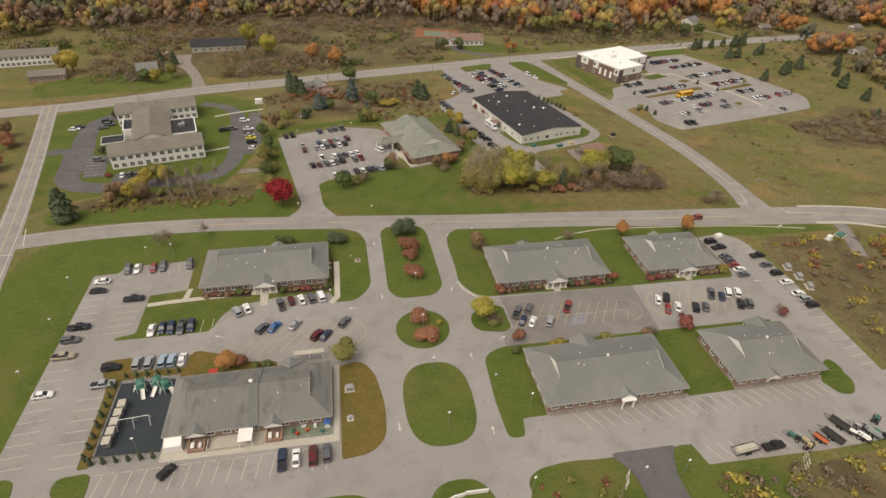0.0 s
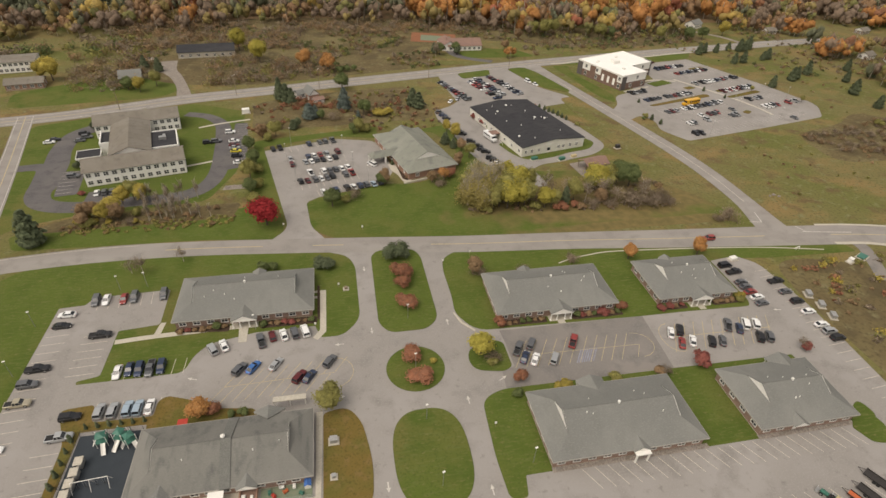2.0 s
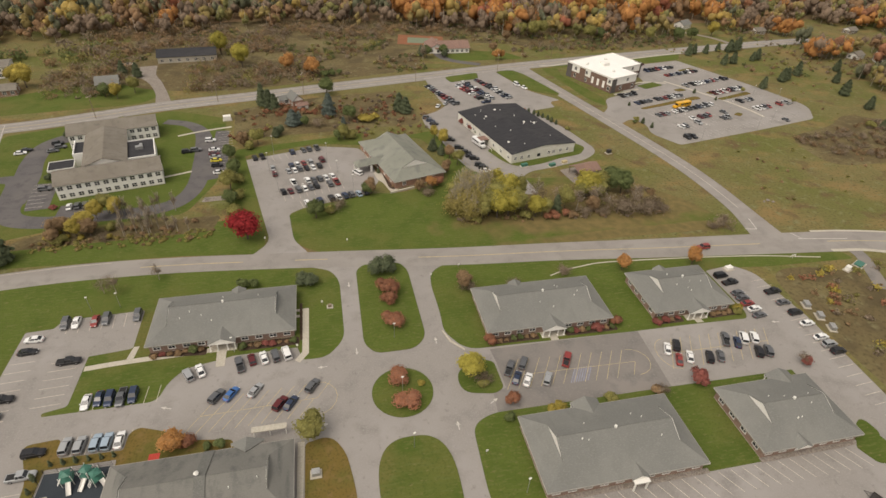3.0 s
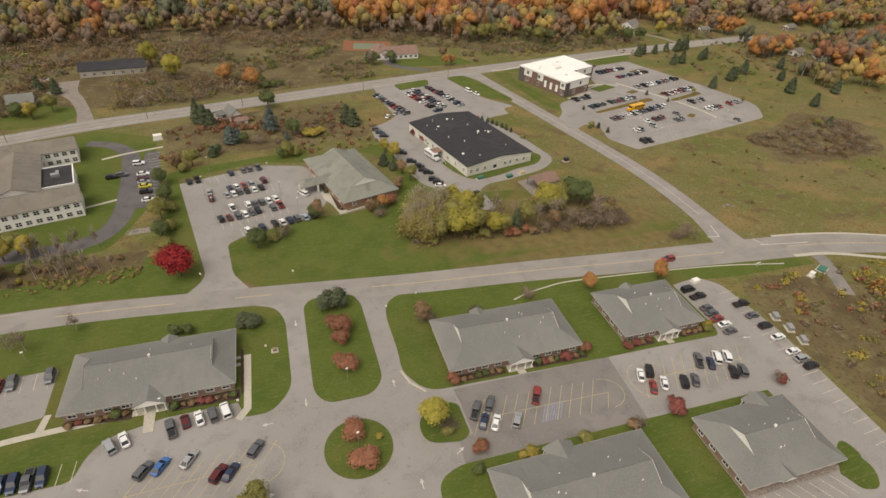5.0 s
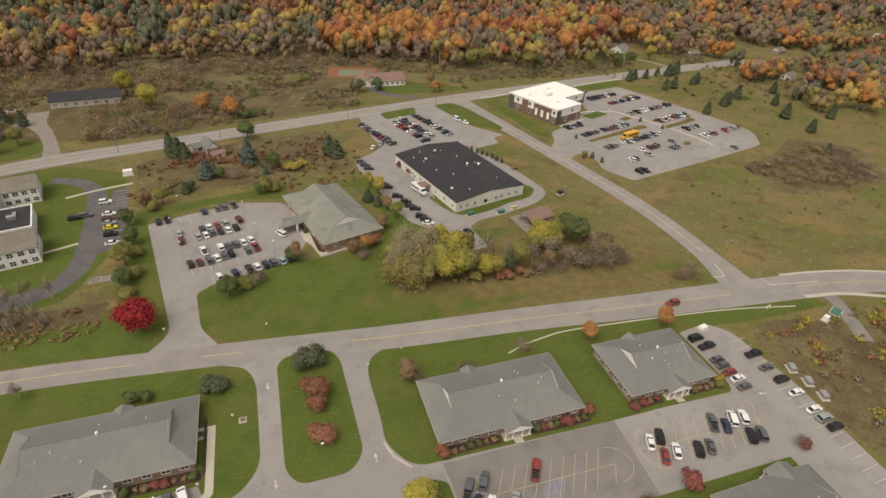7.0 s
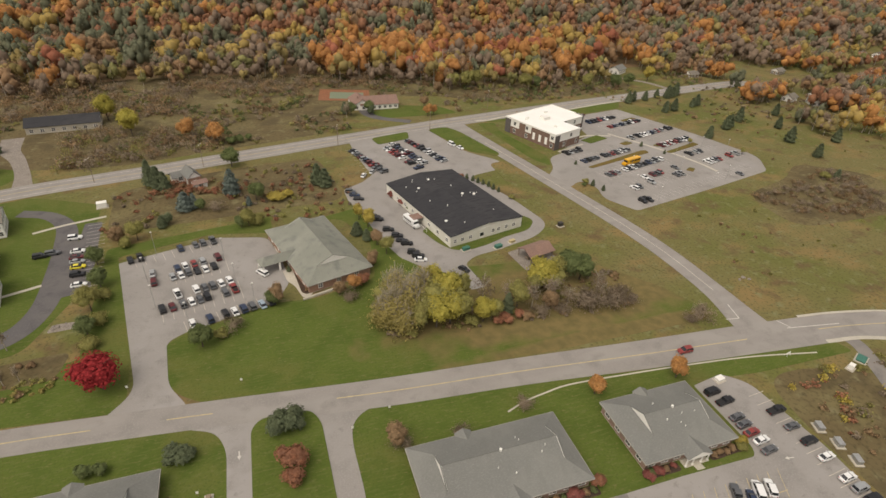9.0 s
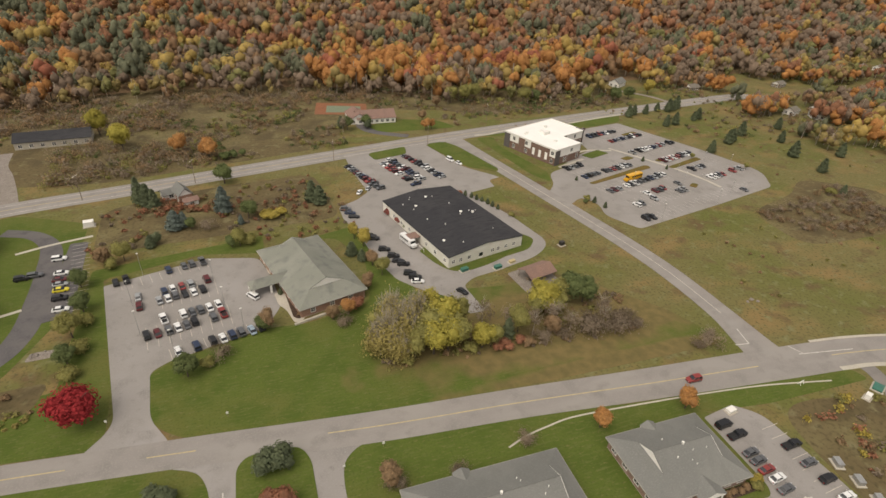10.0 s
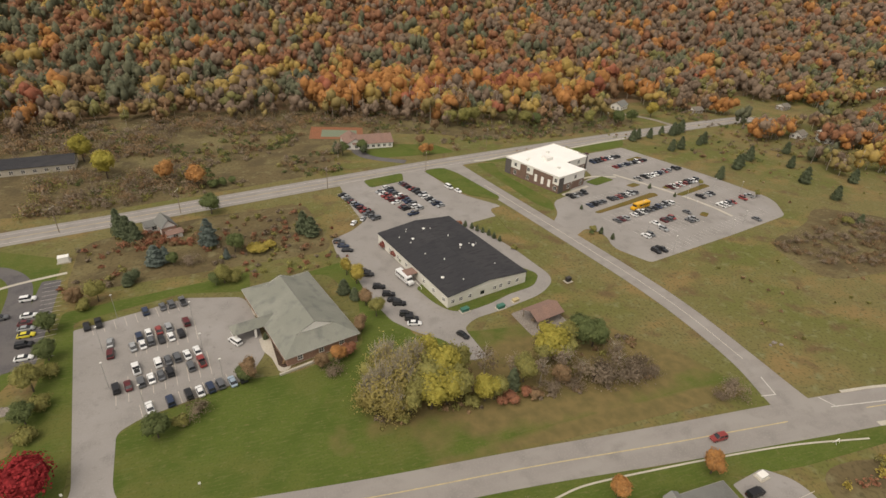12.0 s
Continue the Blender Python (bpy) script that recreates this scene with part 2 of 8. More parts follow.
M["awning"] = mat("red_awning", (0.42, 0.05, 0.035), (0.35, 0.045, 0.03), 1, 0.8)
M["red_court"] = mat("red_court_surface", (0.26, 0.10, 0.05), (0.2, 0.09, 0.045), 4, 0.9)


def leaf(name, col, col2, var=0.16, scale=0.7):
    """Foliage: light also passes through the leaves."""
    m = mat(name, col, col2, scale, 0.9, fine=0.12, fscale=3, island=var, objvar=0.12, spec=0.1, spread=0.3)
    n, l = m.node_tree.nodes, m.node_tree.links
    b, out = n["Principled BSDF"], n["Material Output"]
    through_leaf, mix = n.new("ShaderNodeBsdfTranslucent"), n.new("ShaderNodeMixShader")
    l.new(b.inputs["Base Color"].links[0].from_socket, through_leaf.inputs["Color"])
    mix.inputs[0].default_value = 0.24
    l.new(b.outputs[0], mix.inputs[1])
    l.new(through_leaf.outputs[0], mix.inputs[2])
    l.new(mix.outputs[0], out.inputs["Surface"])
    return m


M["lf_orange"] = leaf("orange_leaves", (0.46, 0.225, 0.075), (0.36, 0.195, 0.08))
M["lf_rust"] = leaf("rust_leaves", (0.34, 0.150, 0.085), (0.26, 0.130, 0.082))
M["lf_yellow"] = leaf("yellow_leaves", (0.432, 0.336, 0.078), (0.324, 0.270, 0.072))
M["lf_olive"] = leaf("olive_leaves", (0.281, 0.256, 0.083), (0.213, 0.206, 0.073))
M["lf_green"] = leaf("green_leaves", (0.144, 0.169, 0.065), (0.112, 0.140, 0.057))
M["lf_dark"] = leaf("conifer_needles", (0.096, 0.116, 0.067), (0.123, 0.142, 0.078))
M["lf_blue"] = leaf("blue_spruce_needles", (0.156, 0.186, 0.162), (0.120, 0.150, 0.126))
M["lf_red"] = leaf("crimson_leaves", (0.33, 0.035, 0.038), (0.23, 0.028, 0.03))
M["lf_burgundy"] = leaf("burgundy_leaves", (0.297, 0.101, 0.081), (0.223, 0.089, 0.073))
M["lf_grey"] = leaf("bare_twigs", (0.27, 0.212, 0.150), (0.21, 0.166, 0.120))
M["lf_lime"] = leaf("yellow_green_leaves", (0.38, 0.325, 0.07), (0.30, 0.27, 0.06))
M["lf_straw"] = leaf("straw_leaves", (0.34, 0.28, 0.095), (0.28, 0.235, 0.085))
# the woods, whose tone changes from crown to crown
M["wd_orange"] = leaf("woods_orange", (0.444, 0.219, 0.075), (0.344, 0.16, 0.061), 0.18, 4)
M["wd_rust"] = leaf("woods_rust", (0.322, 0.155, 0.085), (0.238, 0.122, 0.073), 0.18, 4)
M["wd_yellow"] = leaf("woods_yellow", (0.403, 0.284, 0.085), (0.316, 0.23, 0.085), 0.18, 4)
M["wd_olive"] = leaf("woods_olive", (0.291, 0.224, 0.086), (0.229, 0.181, 0.078), 0.18, 4)
M["wd_dark"] = leaf("woods_pine", (0.14, 0.15, 0.097), (0.164, 0.164, 0.099), 0.18, 4)
M["wd_grey"] = leaf("woods_bare_twigs", (0.275, 0.2, 0.14), (0.221, 0.165, 0.119), 0.18, 4)
M["wd_green"] = leaf("woods_green", (0.213, 0.198, 0.077), (0.175, 0.171, 0.069), 0.18, 4)
M["wd_brown"] = leaf("woods_brown", (0.301, 0.184, 0.1), (0.24, 0.155, 0.089), 0.18, 4)
M["wd_red"] = leaf("woods_red", (0.365, 0.131, 0.078), (0.296, 0.12, 0.073), 0.18, 4)
M["lf_brown"] = leaf("brown_leaves", (0.287, 0.189, 0.104), (0.232, 0.159, 0.091))


# ---- builders ----
def mesh_of(name, verts, faces, material):
    me = bpy.data.meshes.new(name)
    me.from_pydata(verts, [], faces)
    me.materials.append(material)
    me.update()
    return me


def part(name, bm, material=None, parent=None, label=""):
    """Links a bmesh, or a finished mesh, as one mesh object under a thing or a part."""
    if isinstance(bm, bmesh.types.BMesh):
        bmesh.ops.recalc_face_normals(bm, faces=bm.faces)
        me = bpy.data.meshes.new(name)
        bm.to_mesh(me)
        bm.free()
        me.materials.append(material)
    else:
        me = bm
    ob = new(name, me)
    if parent:
        ob.parent = parent
    if label:
        ob["label"] = label
    return ob


def thing(name, label, category, group=""):
    return tagged(new(name), label, category, group)


def setting(ob, label, category=""):
    return tagged(ob, label, category, kind="structure")


def box(bm, x0, y0, z0, x1, y1, z1, m=None):
    v = [bm.verts.new(p) for p in ((x0, y0, z0), (x1, y0, z0), (x1, y1, z0), (x0, y1, z0), (x0, y0, z1), (x1, y0, z1), (x1, y1, z1), (x0, y1, z1))]
    for f in ((0, 3, 2, 1), (4, 5, 6, 7), (0, 1, 5, 4), (1, 2, 6, 5), (2, 3, 7, 6), (3, 0, 4, 7)):
        bm.faces.new([v[i] for i in f])
    if m is not None:
        for p in v:
            p.co = m @ p.co
    return v


def boxes(*rows):
    bm = bmesh.new()
    for r in rows:
        box(bm, *r)
    return bm


def tube(bm, a, b, r0, r1, n=8):
    a, b = Vector(a), Vector(b)
    q = (b - a).to_track_quat("Z", "Y")
    ring = [[bm.verts.new(p + q @ Vector((r * math.cos(k * math.tau / n), r * math.sin(k * math.tau / n), 0))) for k in range(n)] for p, r in ((a, r0), (b, r1))]
    for k in range(n):
        bm.faces.new((ring[0][k], ring[0][(k + 1) % n], ring[1][(k + 1) % n], ring[1][k]))
    bm.faces.new(ring[0][::-1])
    bm.faces.new(ring[1])


def rounded(corners, r=3.0, n=6):
    """An outline with its corners rounded; a corner may name its own radius."""
    out, c = [], [Vector(p[:2]) for p in corners]
    for k, p in enumerate(c):
        rad = corners[k][2] if len(corners[k]) > 2 else r
        a, b = c[k - 1] - p, c[(k + 1) % len(c)] - p
        rad = min(rad, a.length * 0.48, b.length * 0.48)
        if rad < 0.05:
            out.append(p)
            continue
        s, e = p + a.normalized() * rad, p + b.normalized() * rad
        out += [s * (1 - t) ** 2 + p * 2 * t * (1 - t) + e * t * t for t in (i / n for i in range(n + 1))]
    return out


def slab(name, outline, z0, z1, material, parent=None):
    """A flat piece of ground with an edge."""
    bm = bmesh.new()
    lo = [bm.verts.new((p[0], p[1], z0)) for p in outline]
    hi = [bm.verts.new((p[0], p[1], z1)) for p in outline]
    bm.faces.new(hi)
    for k in range(len(lo)):
        bm.faces.new((lo[k], lo[(k + 1) % len(lo)], hi[(k + 1) % len(lo)], hi[k]))
    return part(name, bm, material, parent)


def ellipse(x, y, rx, ry, n=40, power=2.0):
    out = []
    for k in range(n):
        c, s = math.cos(k * math.tau / n), math.sin(k * math.tau / n)
        out.append((x + rx * math.copysign(abs(c) ** (2 / power), c), y + ry * math.copysign(abs(s) ** (2 / power), s)))
    return out


def smooth(points, n=8):
    """A smooth line through plan points, with all their values."""
    p = [np.array(q, float) for q in points]
    p = [2 * p[0] - p[1]] + p + [2 * p[-1] - p[-2]]
    out = []
    for k in range(1, len(p) - 2):
        for t in np.arange(n) / n:
            out.append(0.5 * (2 * p[k] + (p[k + 1] - p[k - 1]) * t + (2 * p[k - 1] - 5 * p[k] + 4 * p[k + 1] - p[k + 2]) * t**2
                              + (3 * p[k] - p[k - 1] - 3 * p[k + 1] + p[k + 2]) * t**3))
    return out + [p[-2]]


def ribbon(name, points, z0, z1, material, width=None, offset=0.0):
    """A road or line along plan points (x, y, width)."""
    line = smooth(points)
    left, right = [], []
    for k, q in enumerate(line):
        d = line[min(k + 1, len(line) - 1)][:2] - line[max(k - 1, 0)][:2]
        n = np.array([-d[1], d[0]]) / np.linalg.norm(d)
        w = (width or q[2]) / 2
        left.append(q[:2] + n * (offset + w))
        right.append(q[:2] + n * (offset - w))
    verts = [(*p, z) for a, b in zip(left, right) for p, z in ((a, z1), (b, z1), (a, z0), (b, z0))]
    faces = []
    for k in range(len(line) - 1):
        i, j = 4 * k, 4 * k + 4
        faces += [(i + 1, j + 1, j, i), (i, j, j + 2, i + 2), (i + 3, j + 3, j + 1, i + 1)]
    return part(name, mesh_of(name, verts, faces, material))


def lines(name, rows, z, width, material, label):
    """Painted lines on a pavement: rows of x0, y0, x1, y1."""
    verts, faces = [], []
    for x0, y0, x1, y1 in rows:
        d = Vector((x1 - x0, y1 - y0)).normalized() * width / 2
        i = len(verts)
        verts += [(x0 - d.y, y0 + d.x, z), (x0 + d.y, y0 - d.x, z), (x1 + d.y, y1 - d.x, z), (x1 - d.y, y1 + d.x, z)]
        faces.append((i, i + 1, i + 2, i + 3))
    return setting(part(name, mesh_of(name, verts, faces, material)), label, "road marking")


PROTO = {}


def put(key, make, m):
    """The first of a kind is built, the rest are copies."""
    if key not in PROTO:
        PROTO[key] = make()
        PROTO[key].matrix_basis = m
        return PROTO[key]
    return copy_thing(PROTO[key], m)


def hill(x, y):
    """Height of the ground: level, then rising behind the woods."""
    t = max(0.0, (y + 0.25 * x) - 420)
    e = max(0.0, x - 330) * max(0.0, min(1.0, (y - 260) / 120))
    return 0.105 * t * t / (t + 60) + 0.05 * e * e / (e + 60)

# ---- ground and roads ----
def build_ground():
    xs = list(np.arange(-400, 1000, 40)) + [1400, 2200]
    xs = [-2600, -1500, -900, -600] + xs
    ys = [-900, -500, -250, -120, 0, 120, 240] + list(np.arange(300, 1100, 30)) + [1400, 1900, 2600]
    verts = [(x, y, hill(x, y)) for y in ys for x in xs]
    w = len(xs)
    faces = [(j * w + i, j * w + i + 1, (j + 1) * w + i + 1, (j + 1) * w + i) for j in range(len(ys) - 1) for i in range(w - 1)]
    ob = part("ground", mesh_of("ground", verts, faces, M["field"]))
    ob.data.materials.append(M["forestfloor"])
    for p in ob.data.polygons:
        p.use_smooth = True
        p.material_index = 1 if p.center.y > 366 and p.center.x > -420 else 0
    setting(ob, "olive and brown autumn field grass reaching the hills", "ground")


build_ground()
def lawn(name, outline, z=0.03, material="lawn", label="mown green lawn with yellowing patches"):
    return setting(slab(name, outline, -0.3, z, M[material]), label, "lawn")


lawn("lawn", material="lawn_wide", outline=rounded([(-137, 76, 12), (-132, -70), (22, -70), (29, -17, 1), (60, -18), (93, -19), (80, 30), (80, 62, 4), (46, 73.5), (-5, 80), (-40, 83), (-105, 87), (-128, 85.5, 6)], 2))
lawn("lawn", material="lawn_wide", outline=rounded([(-49, 96, 6), (-50, 112, 1), (-45.5, 115.5, 2), (-21, 122.8, 1), (-10, 122), (9, 128), (12, 150), (5, 168), (-5, 170), (20, 178, 1), (22, 150), (24, 128), (78, 122), (96, 100), (104, 82), (32, 82.5, 1), (-40, 88.4, 5)], 3))
lawn("lawn", rounded([(-57, 95, 4), (-58, 110), (-68, 160), (-40, 168), (-20, 164), (-20, 176), (-72, 166), (-70, 112), (-140, 103), (-136, 95), (-82, 93.6), (-58, 91, 4)], 2))
lawn("lawn", rounded([(-166, 190), (-145, 101), (-140, 108), (-126, 113), (-84, 118), (-76, 140), (-79, 200), (-104, 212), (-140, 200)], 4), 0.02, label="striped lawn round the white residence")
lawn("lawn", rounded([(97, 245), (103, 204), (108, 196, 2), (112, 206), (103, 245), (106, 258), (95, 258)], 4), label="clipped lawn beside the brick school building")
lawn("lawn", rounded([(105, 258), (99, 262), (160, 276), (205, 284), (195, 268), (168, 262), (140, 262)], 4), 0.02)
lawn("lawn", rounded([(39, 276), (92, 277), (84, 292), (58, 298), (44, 290)], 6), 0.02, label="lawn in front of the far house")
lawn("lawn", rounded([(-185, 212), (-120, 222), (-112, 236), (-140, 262), (-190, 232)], 6), 0.02)
lawn("lawn", rounded([(96, 60), (130, 59), (128, 64), (60, 70), (46, 73.6), (80, 62)], 2), 0.034)

MAIN = [(-160, 80, 8), (-143, 86, 8), (-125, 88.7, 8), (-105, 89.8, 8), (-80, 89, 7.6), (-55, 86.8, 7.6), (-35, 84.8, 8), (0, 80.7, 9), (35, 77.9, 9.4), (70, 74.4, 10.4), (110, 70.8, 11.5), (140, 67.6, 11.5), (165, 62, 11), (200, 50, 10), (260, 20, 10)]
setting(ribbon("road", MAIN, -0.3, 0.06, M["road"]), "weathered grey two-lane asphalt road", "road")
WEST = [(-172.5, 202, 9), (-170.5, 194, 7), (-158, 145, 7), (-147.5, 100, 7.5), (-142, 72, 8), (-134, 30, 8), (-128, -40, 8)]
setting(ribbon("road", WEST, -0.3, 0.068, M["road"]), "grey asphalt side road with white edge lines", "road")
FAR = [(-420, 165, 11), (-260, 183, 11), (-172, 198, 11), (-135, 209, 11.5), (-107, 218.6, 12), (-69, 227.4, 12), (-34, 236, 12.5), (22, 249.4, 12.5), (75, 261.6, 12.5), (162, 278.6, 12.5), (264, 296, 13), (310, 303, 13), (350, 306, 13), (380, 305, 13), (420, 297, 13), (470, 292, 13), (620, 300, 13)]
setting(ribbon("road", FAR, -0.3, 0.06, M["road"]), "grey asphalt highway running below the wooded hill", "road")
SIDE = [(110, 72, 13), (110.5, 80, 11), (111.6, 93.5, 8.6), (111.2, 115, 8.4), (108.6, 136, 8.4), (103.8, 160, 8.4), (97.4, 190, 8.6), (88.5, 230, 9), (82, 258, 11), (80, 265, 14)]
setting(ribbon("road", SIDE, -0.3, 0.074, M["road"]), "curving grey asphalt access road", "road")
setting(ribbon("road", [(60, 268, 5), (46, 276, 5), (40, 284, 6), (40, 294, 6), (52, 298, 5)], -0.3, 0.05, M["asphalt_dark"]), "dark curved driveway of the far house", "driveway")
setting(ribbon("road", [(-109.4, 219, 7.5), (-113.6, 236, 5.5), (-119.5, 252, 6), (-125.5, 264, 8), (-128.5, 280, 9)], -0.3, 0.05, M["gravel"]), "pale gravel drive to the dark-roofed building", "driveway")
setting(ribbon("road", [(258, 300, 4), (252, 318, 4), (236, 338, 4), (240, 352, 4)], -0.2, 0.05, M["gravel"]), "gravel drive up to a hidden house", "driveway")

setting(ribbon("road", [(133.5, 66, 5), (133.6, 60, 4.5), (130, 52, 4.5), (126, 44, 4.5)], -0.3, 0.052, M["asphalt_mid"]), "short asphalt drive off the road", "driveway")

# campus pavements
def paved(name, outline, z, material="asphalt", label="weathered pale grey asphalt parking lot"):
    return setting(slab(name, outline, -0.3, z, M[material]), label, "parking lot")


paved("pavement", rounded([(-113.5, -70), (-113.2, 60), (-113.2, 66, 0.6), (-107, 66.4, 0.5), (-105.5, 69.3, 0.5), (-86.4, 70, 0.5), (-86.2, 56, 1), (-95.8, 55, 0.5), (-95.9, 40.2, 0.8), (-100.6, 39.2, 0.6), (-100.4, 38.2, 0.6), (-77.4, 38.3, 2), (-75.8, 43.6), (-72.6, 47.2), (-66.3, 48.4, 0.3), (-62, 49.4, 0.3), (-47, 49.6, 0.4), (-45.6, 45.2, 0.8), (-40, 45), (-35.2, 50.5, 6), (-35.2, 74, 4), (-37.4, 79.5, 3), (-43, 81.8, 3), (-43, 84, 1), (2, 82.5, 1), (2, 77.6, 1), (-5, 76.6, 3), (-8.6, 73.4, 3), (-9.4, 68, 3), (-9.2, 56), (-9.7, 49), (-5.6, 41.6, 4), (41.6, 40.3, 0.1), (40.4, 21.5, 0.1), (-4.5, 21.9, 3), (-9.5, 19.5, 4), (-10.3, 5), (-9.9, -4.6, 3), (-6.2, -4.7, 1), (-5.3, -0.1, 0.3), (92, -0.4, 0.2), (92, -11.6, 0.2), (11, -12.5, 3), (-5, -12.2, 6), (-11, -20, 5), (-12, -70), (-35, -70), (-36, -20, 5), (-41, -12, 4), (-104, -9, 3), (-106, -70)], 2.5), 0.05)
paved("pavement", [(0.5, 40.7), (41.6, 40.31), (40.4, 21.52), (-3, 21.9), (-2.5, 27), (0.9, 28.2), (0.9, 36.4)], 0.058, "asphalt_mid", "darker resealed asphalt parking lot")
paved("pavement", rounded([(41.62, 40.3, 0.1), (56, 40.2, 0.3), (75, 39.6, 2), (76.2, 42, 1), (76.2, 61, 0.5), (85.8, 62.4, 1), (91, 57.8, 3), (92.8, 37), (92, 23), (90.8, 5), (90.4, -0.38, 0.1), (76, -0.38, 0.1), (80.5, 0.4, 2), (79.6, 6, 4), (73.6, 2), (73.8, 21, 0.4), (40.42, 21.5, 0.1)], 1.5), 0.054, label="pale grey asphalt parking lot with faded stalls")
paved("pavement", rounded([(29, -11.5, 0.1), (95, -11.5, 0.1), (96, -17.6), (60, -18.4), (30.2, -17.4, 0.5)], 1), 0.046)
setting(slab("road", rounded([(10, -11.6, 2), (26, -11.9, 2), (22.3, -17), (21.5, -70), (12, -70), (13.7, -17)], 3), -0.3, 0.066, M["asphalt_dark"]), "dark newly laid asphalt drive", "road")


def island(outline, label="kerbed grass island", material="lawn", z=0.17):
    ob = setting(slab("traffic_island", outline, 0.0, z, M[material]), label, "lawn")
    return ob


island(rounded([(-30.2, 78), (-28, 80.6), (-17, 80.2), (-15, 76), (-14.6, 48), (-18, 44.2), (-28, 44.2), (-30.6, 48)], 5), "long kerbed grass island with dark shrubs")
island(ellipse(-23.2, 31.3, 7.1, 7.1), "round kerbed grass island with red shrubs")
island(ellipse(-23.2, 7.5, 8.0, 11.7, 48, 2.7), "oval mown grass island")
island(ellipse(-23, -25, 7.4, 12.8, 48, 2.7), "oval mown grass island with a white sign")
island(rounded([(-9.8, 35), (-3, 38.2), (0.3, 36.4, 1), (0.4, 28.3, 1), (-2, 27), (-9.6, 28.5)], 4), "kerbed grass island with a yellow tree")
island(rounded([(-100.8, 0.6), (-94.2, 1), (-94, -5.5), (-100.6, -3.5)], 2), "kerbed grass island")
island(rounded([(-111.5, 2.2), (-108.2, 1.6), (-106.4, -9), (-112, -9)], 1.5), "kerbed grass island")
island(rounded([(-101.4, 31.2), (-94.4, 31.7, 1), (-93.6, 26.9, 0.8), (-81.4, 26.6, 0.6), (-81.2, 30.6, 1), (-79.5, 31.8, 2), (-73.5, 29.6, 3), (-69.5, 26.8, 2), (-60, 25.2, 1), (-59.5, 22.5, 0.3), (-82, 22.4, 0.1), (-82.2, 24.6, 0.3), (-95.2, 24.6, 0.3), (-95.4, 2.0, 0.3), (-97.4, 2.0, 0.5), (-97.6, 22)], 2), "grass and mulch strip round the playground", "drylawn", 0.12)
island(rounded([(-45.3, 21.5, 1), (-40, 22.6), (-37, 18), (-35.4, 8), (-36, 0), (-39.2, -3.4), (-45.6, -4, 1)], 4), "dry brown lawn beside the day-care building", "drylawn", 0.14)
island(rounded([(73.8, 1.3, 0.5), (79, 2.4), (80.2, -2.4), (77, -6.2), (73.4, -5.2, 1), (71.8, -1.2, 0.5)], 3), "kerbed grass island")
lawn("lawn", rounded([(-8.9, -14.5), (-6, -12.6), (1.5, -11.8), (10.5, -13.0), (13.4, -17), (13.2, -60), (-9, -60)], 4), 0.12)
lawn("lawn", rounded([(24.6, -12.2), (29.2, -12.2), (30.2, -17.5, 0.5), (46, -18.2, 0.5), (45, -60), (22, -60), (22.8, -17)], 2), 0.12)

# office lot north of the road
paved("pavement", rounded([(-67.2, 156, 0.5), (-38.5, 165, 0.5), (-22, 161.2, 3), (-19, 150), (-16.6, 133), (-21.6, 123.2, 0.5), (-45.6, 116, 1), (-50, 113, 2), (-48.3, 97, 3), (-43, 88, 3), (-62, 89, 3), (-55.5, 97, 4)], 3), 0.05, label="pale asphalt lot of the grey-roofed office")
# lot round the black-roofed warehouse
setting(slab("lawn", rounded([(31.6, 152), (34.6, 143, 2), (38.2, 137, 3), (44, 135.7, 3), (52, 137.7), (60, 141), (70.8, 143.6, 3), (76, 150, 3), (70, 158), (36, 156)], 1), -0.2, 0.085, M["lawn"]), "worn grass strip along the black-roofed building", "lawn")
paved("pavement", rounded([(19.5, 137.1, 1.5), (15.6, 151.0, 1.5), (13.7, 167.1, 1.5), (10.1, 181.9, 1.5), (10.0, 192.1, 1.5), (18.8, 197.7, 1.5), (24.4, 203.9, 1.5), (21.9, 225.4, 1.5), (21.6, 247.3, 1.5), (31, 246, 2), (64, 258, 4), (74, 221, 6), (87, 206, 4), (84, 198, 4), (66, 193), (75, 170, 6), (80, 146, 9), (71.4, 138.5, 6), (54.3, 133.6, 3), (44, 131.6, 3), (39.4, 128, 2), (41.2, 114, 2), (35, 114, 2), (32.2, 124, 2), (25, 130, 3)], 4), 0.045, label="pale asphalt yard round the black-roofed building")
island(rounded([(29, 192), (31, 186), (41.5, 142), (69, 148.5), (56, 196, 1)], 2), "grass verge round the black-roofed building", "drylawn", 0.1)
island(rounded([(65, 254), (76, 221, 3), (88, 212, 2), (90, 215), (81, 248), (76, 256)], 4), "grass verge between road and lot")
island(rounded([(80, 204), (88, 206, 2), (101.0, 150), (106.2, 118), (103, 104), (84, 146), (80, 166)], 3), "rough grass verge along the access road", "field", 0.08)
island(rounded([(33, 247), (35, 238, 2), (52, 243, 2), (54, 253)], 3), "grass island at the edge of the lot")
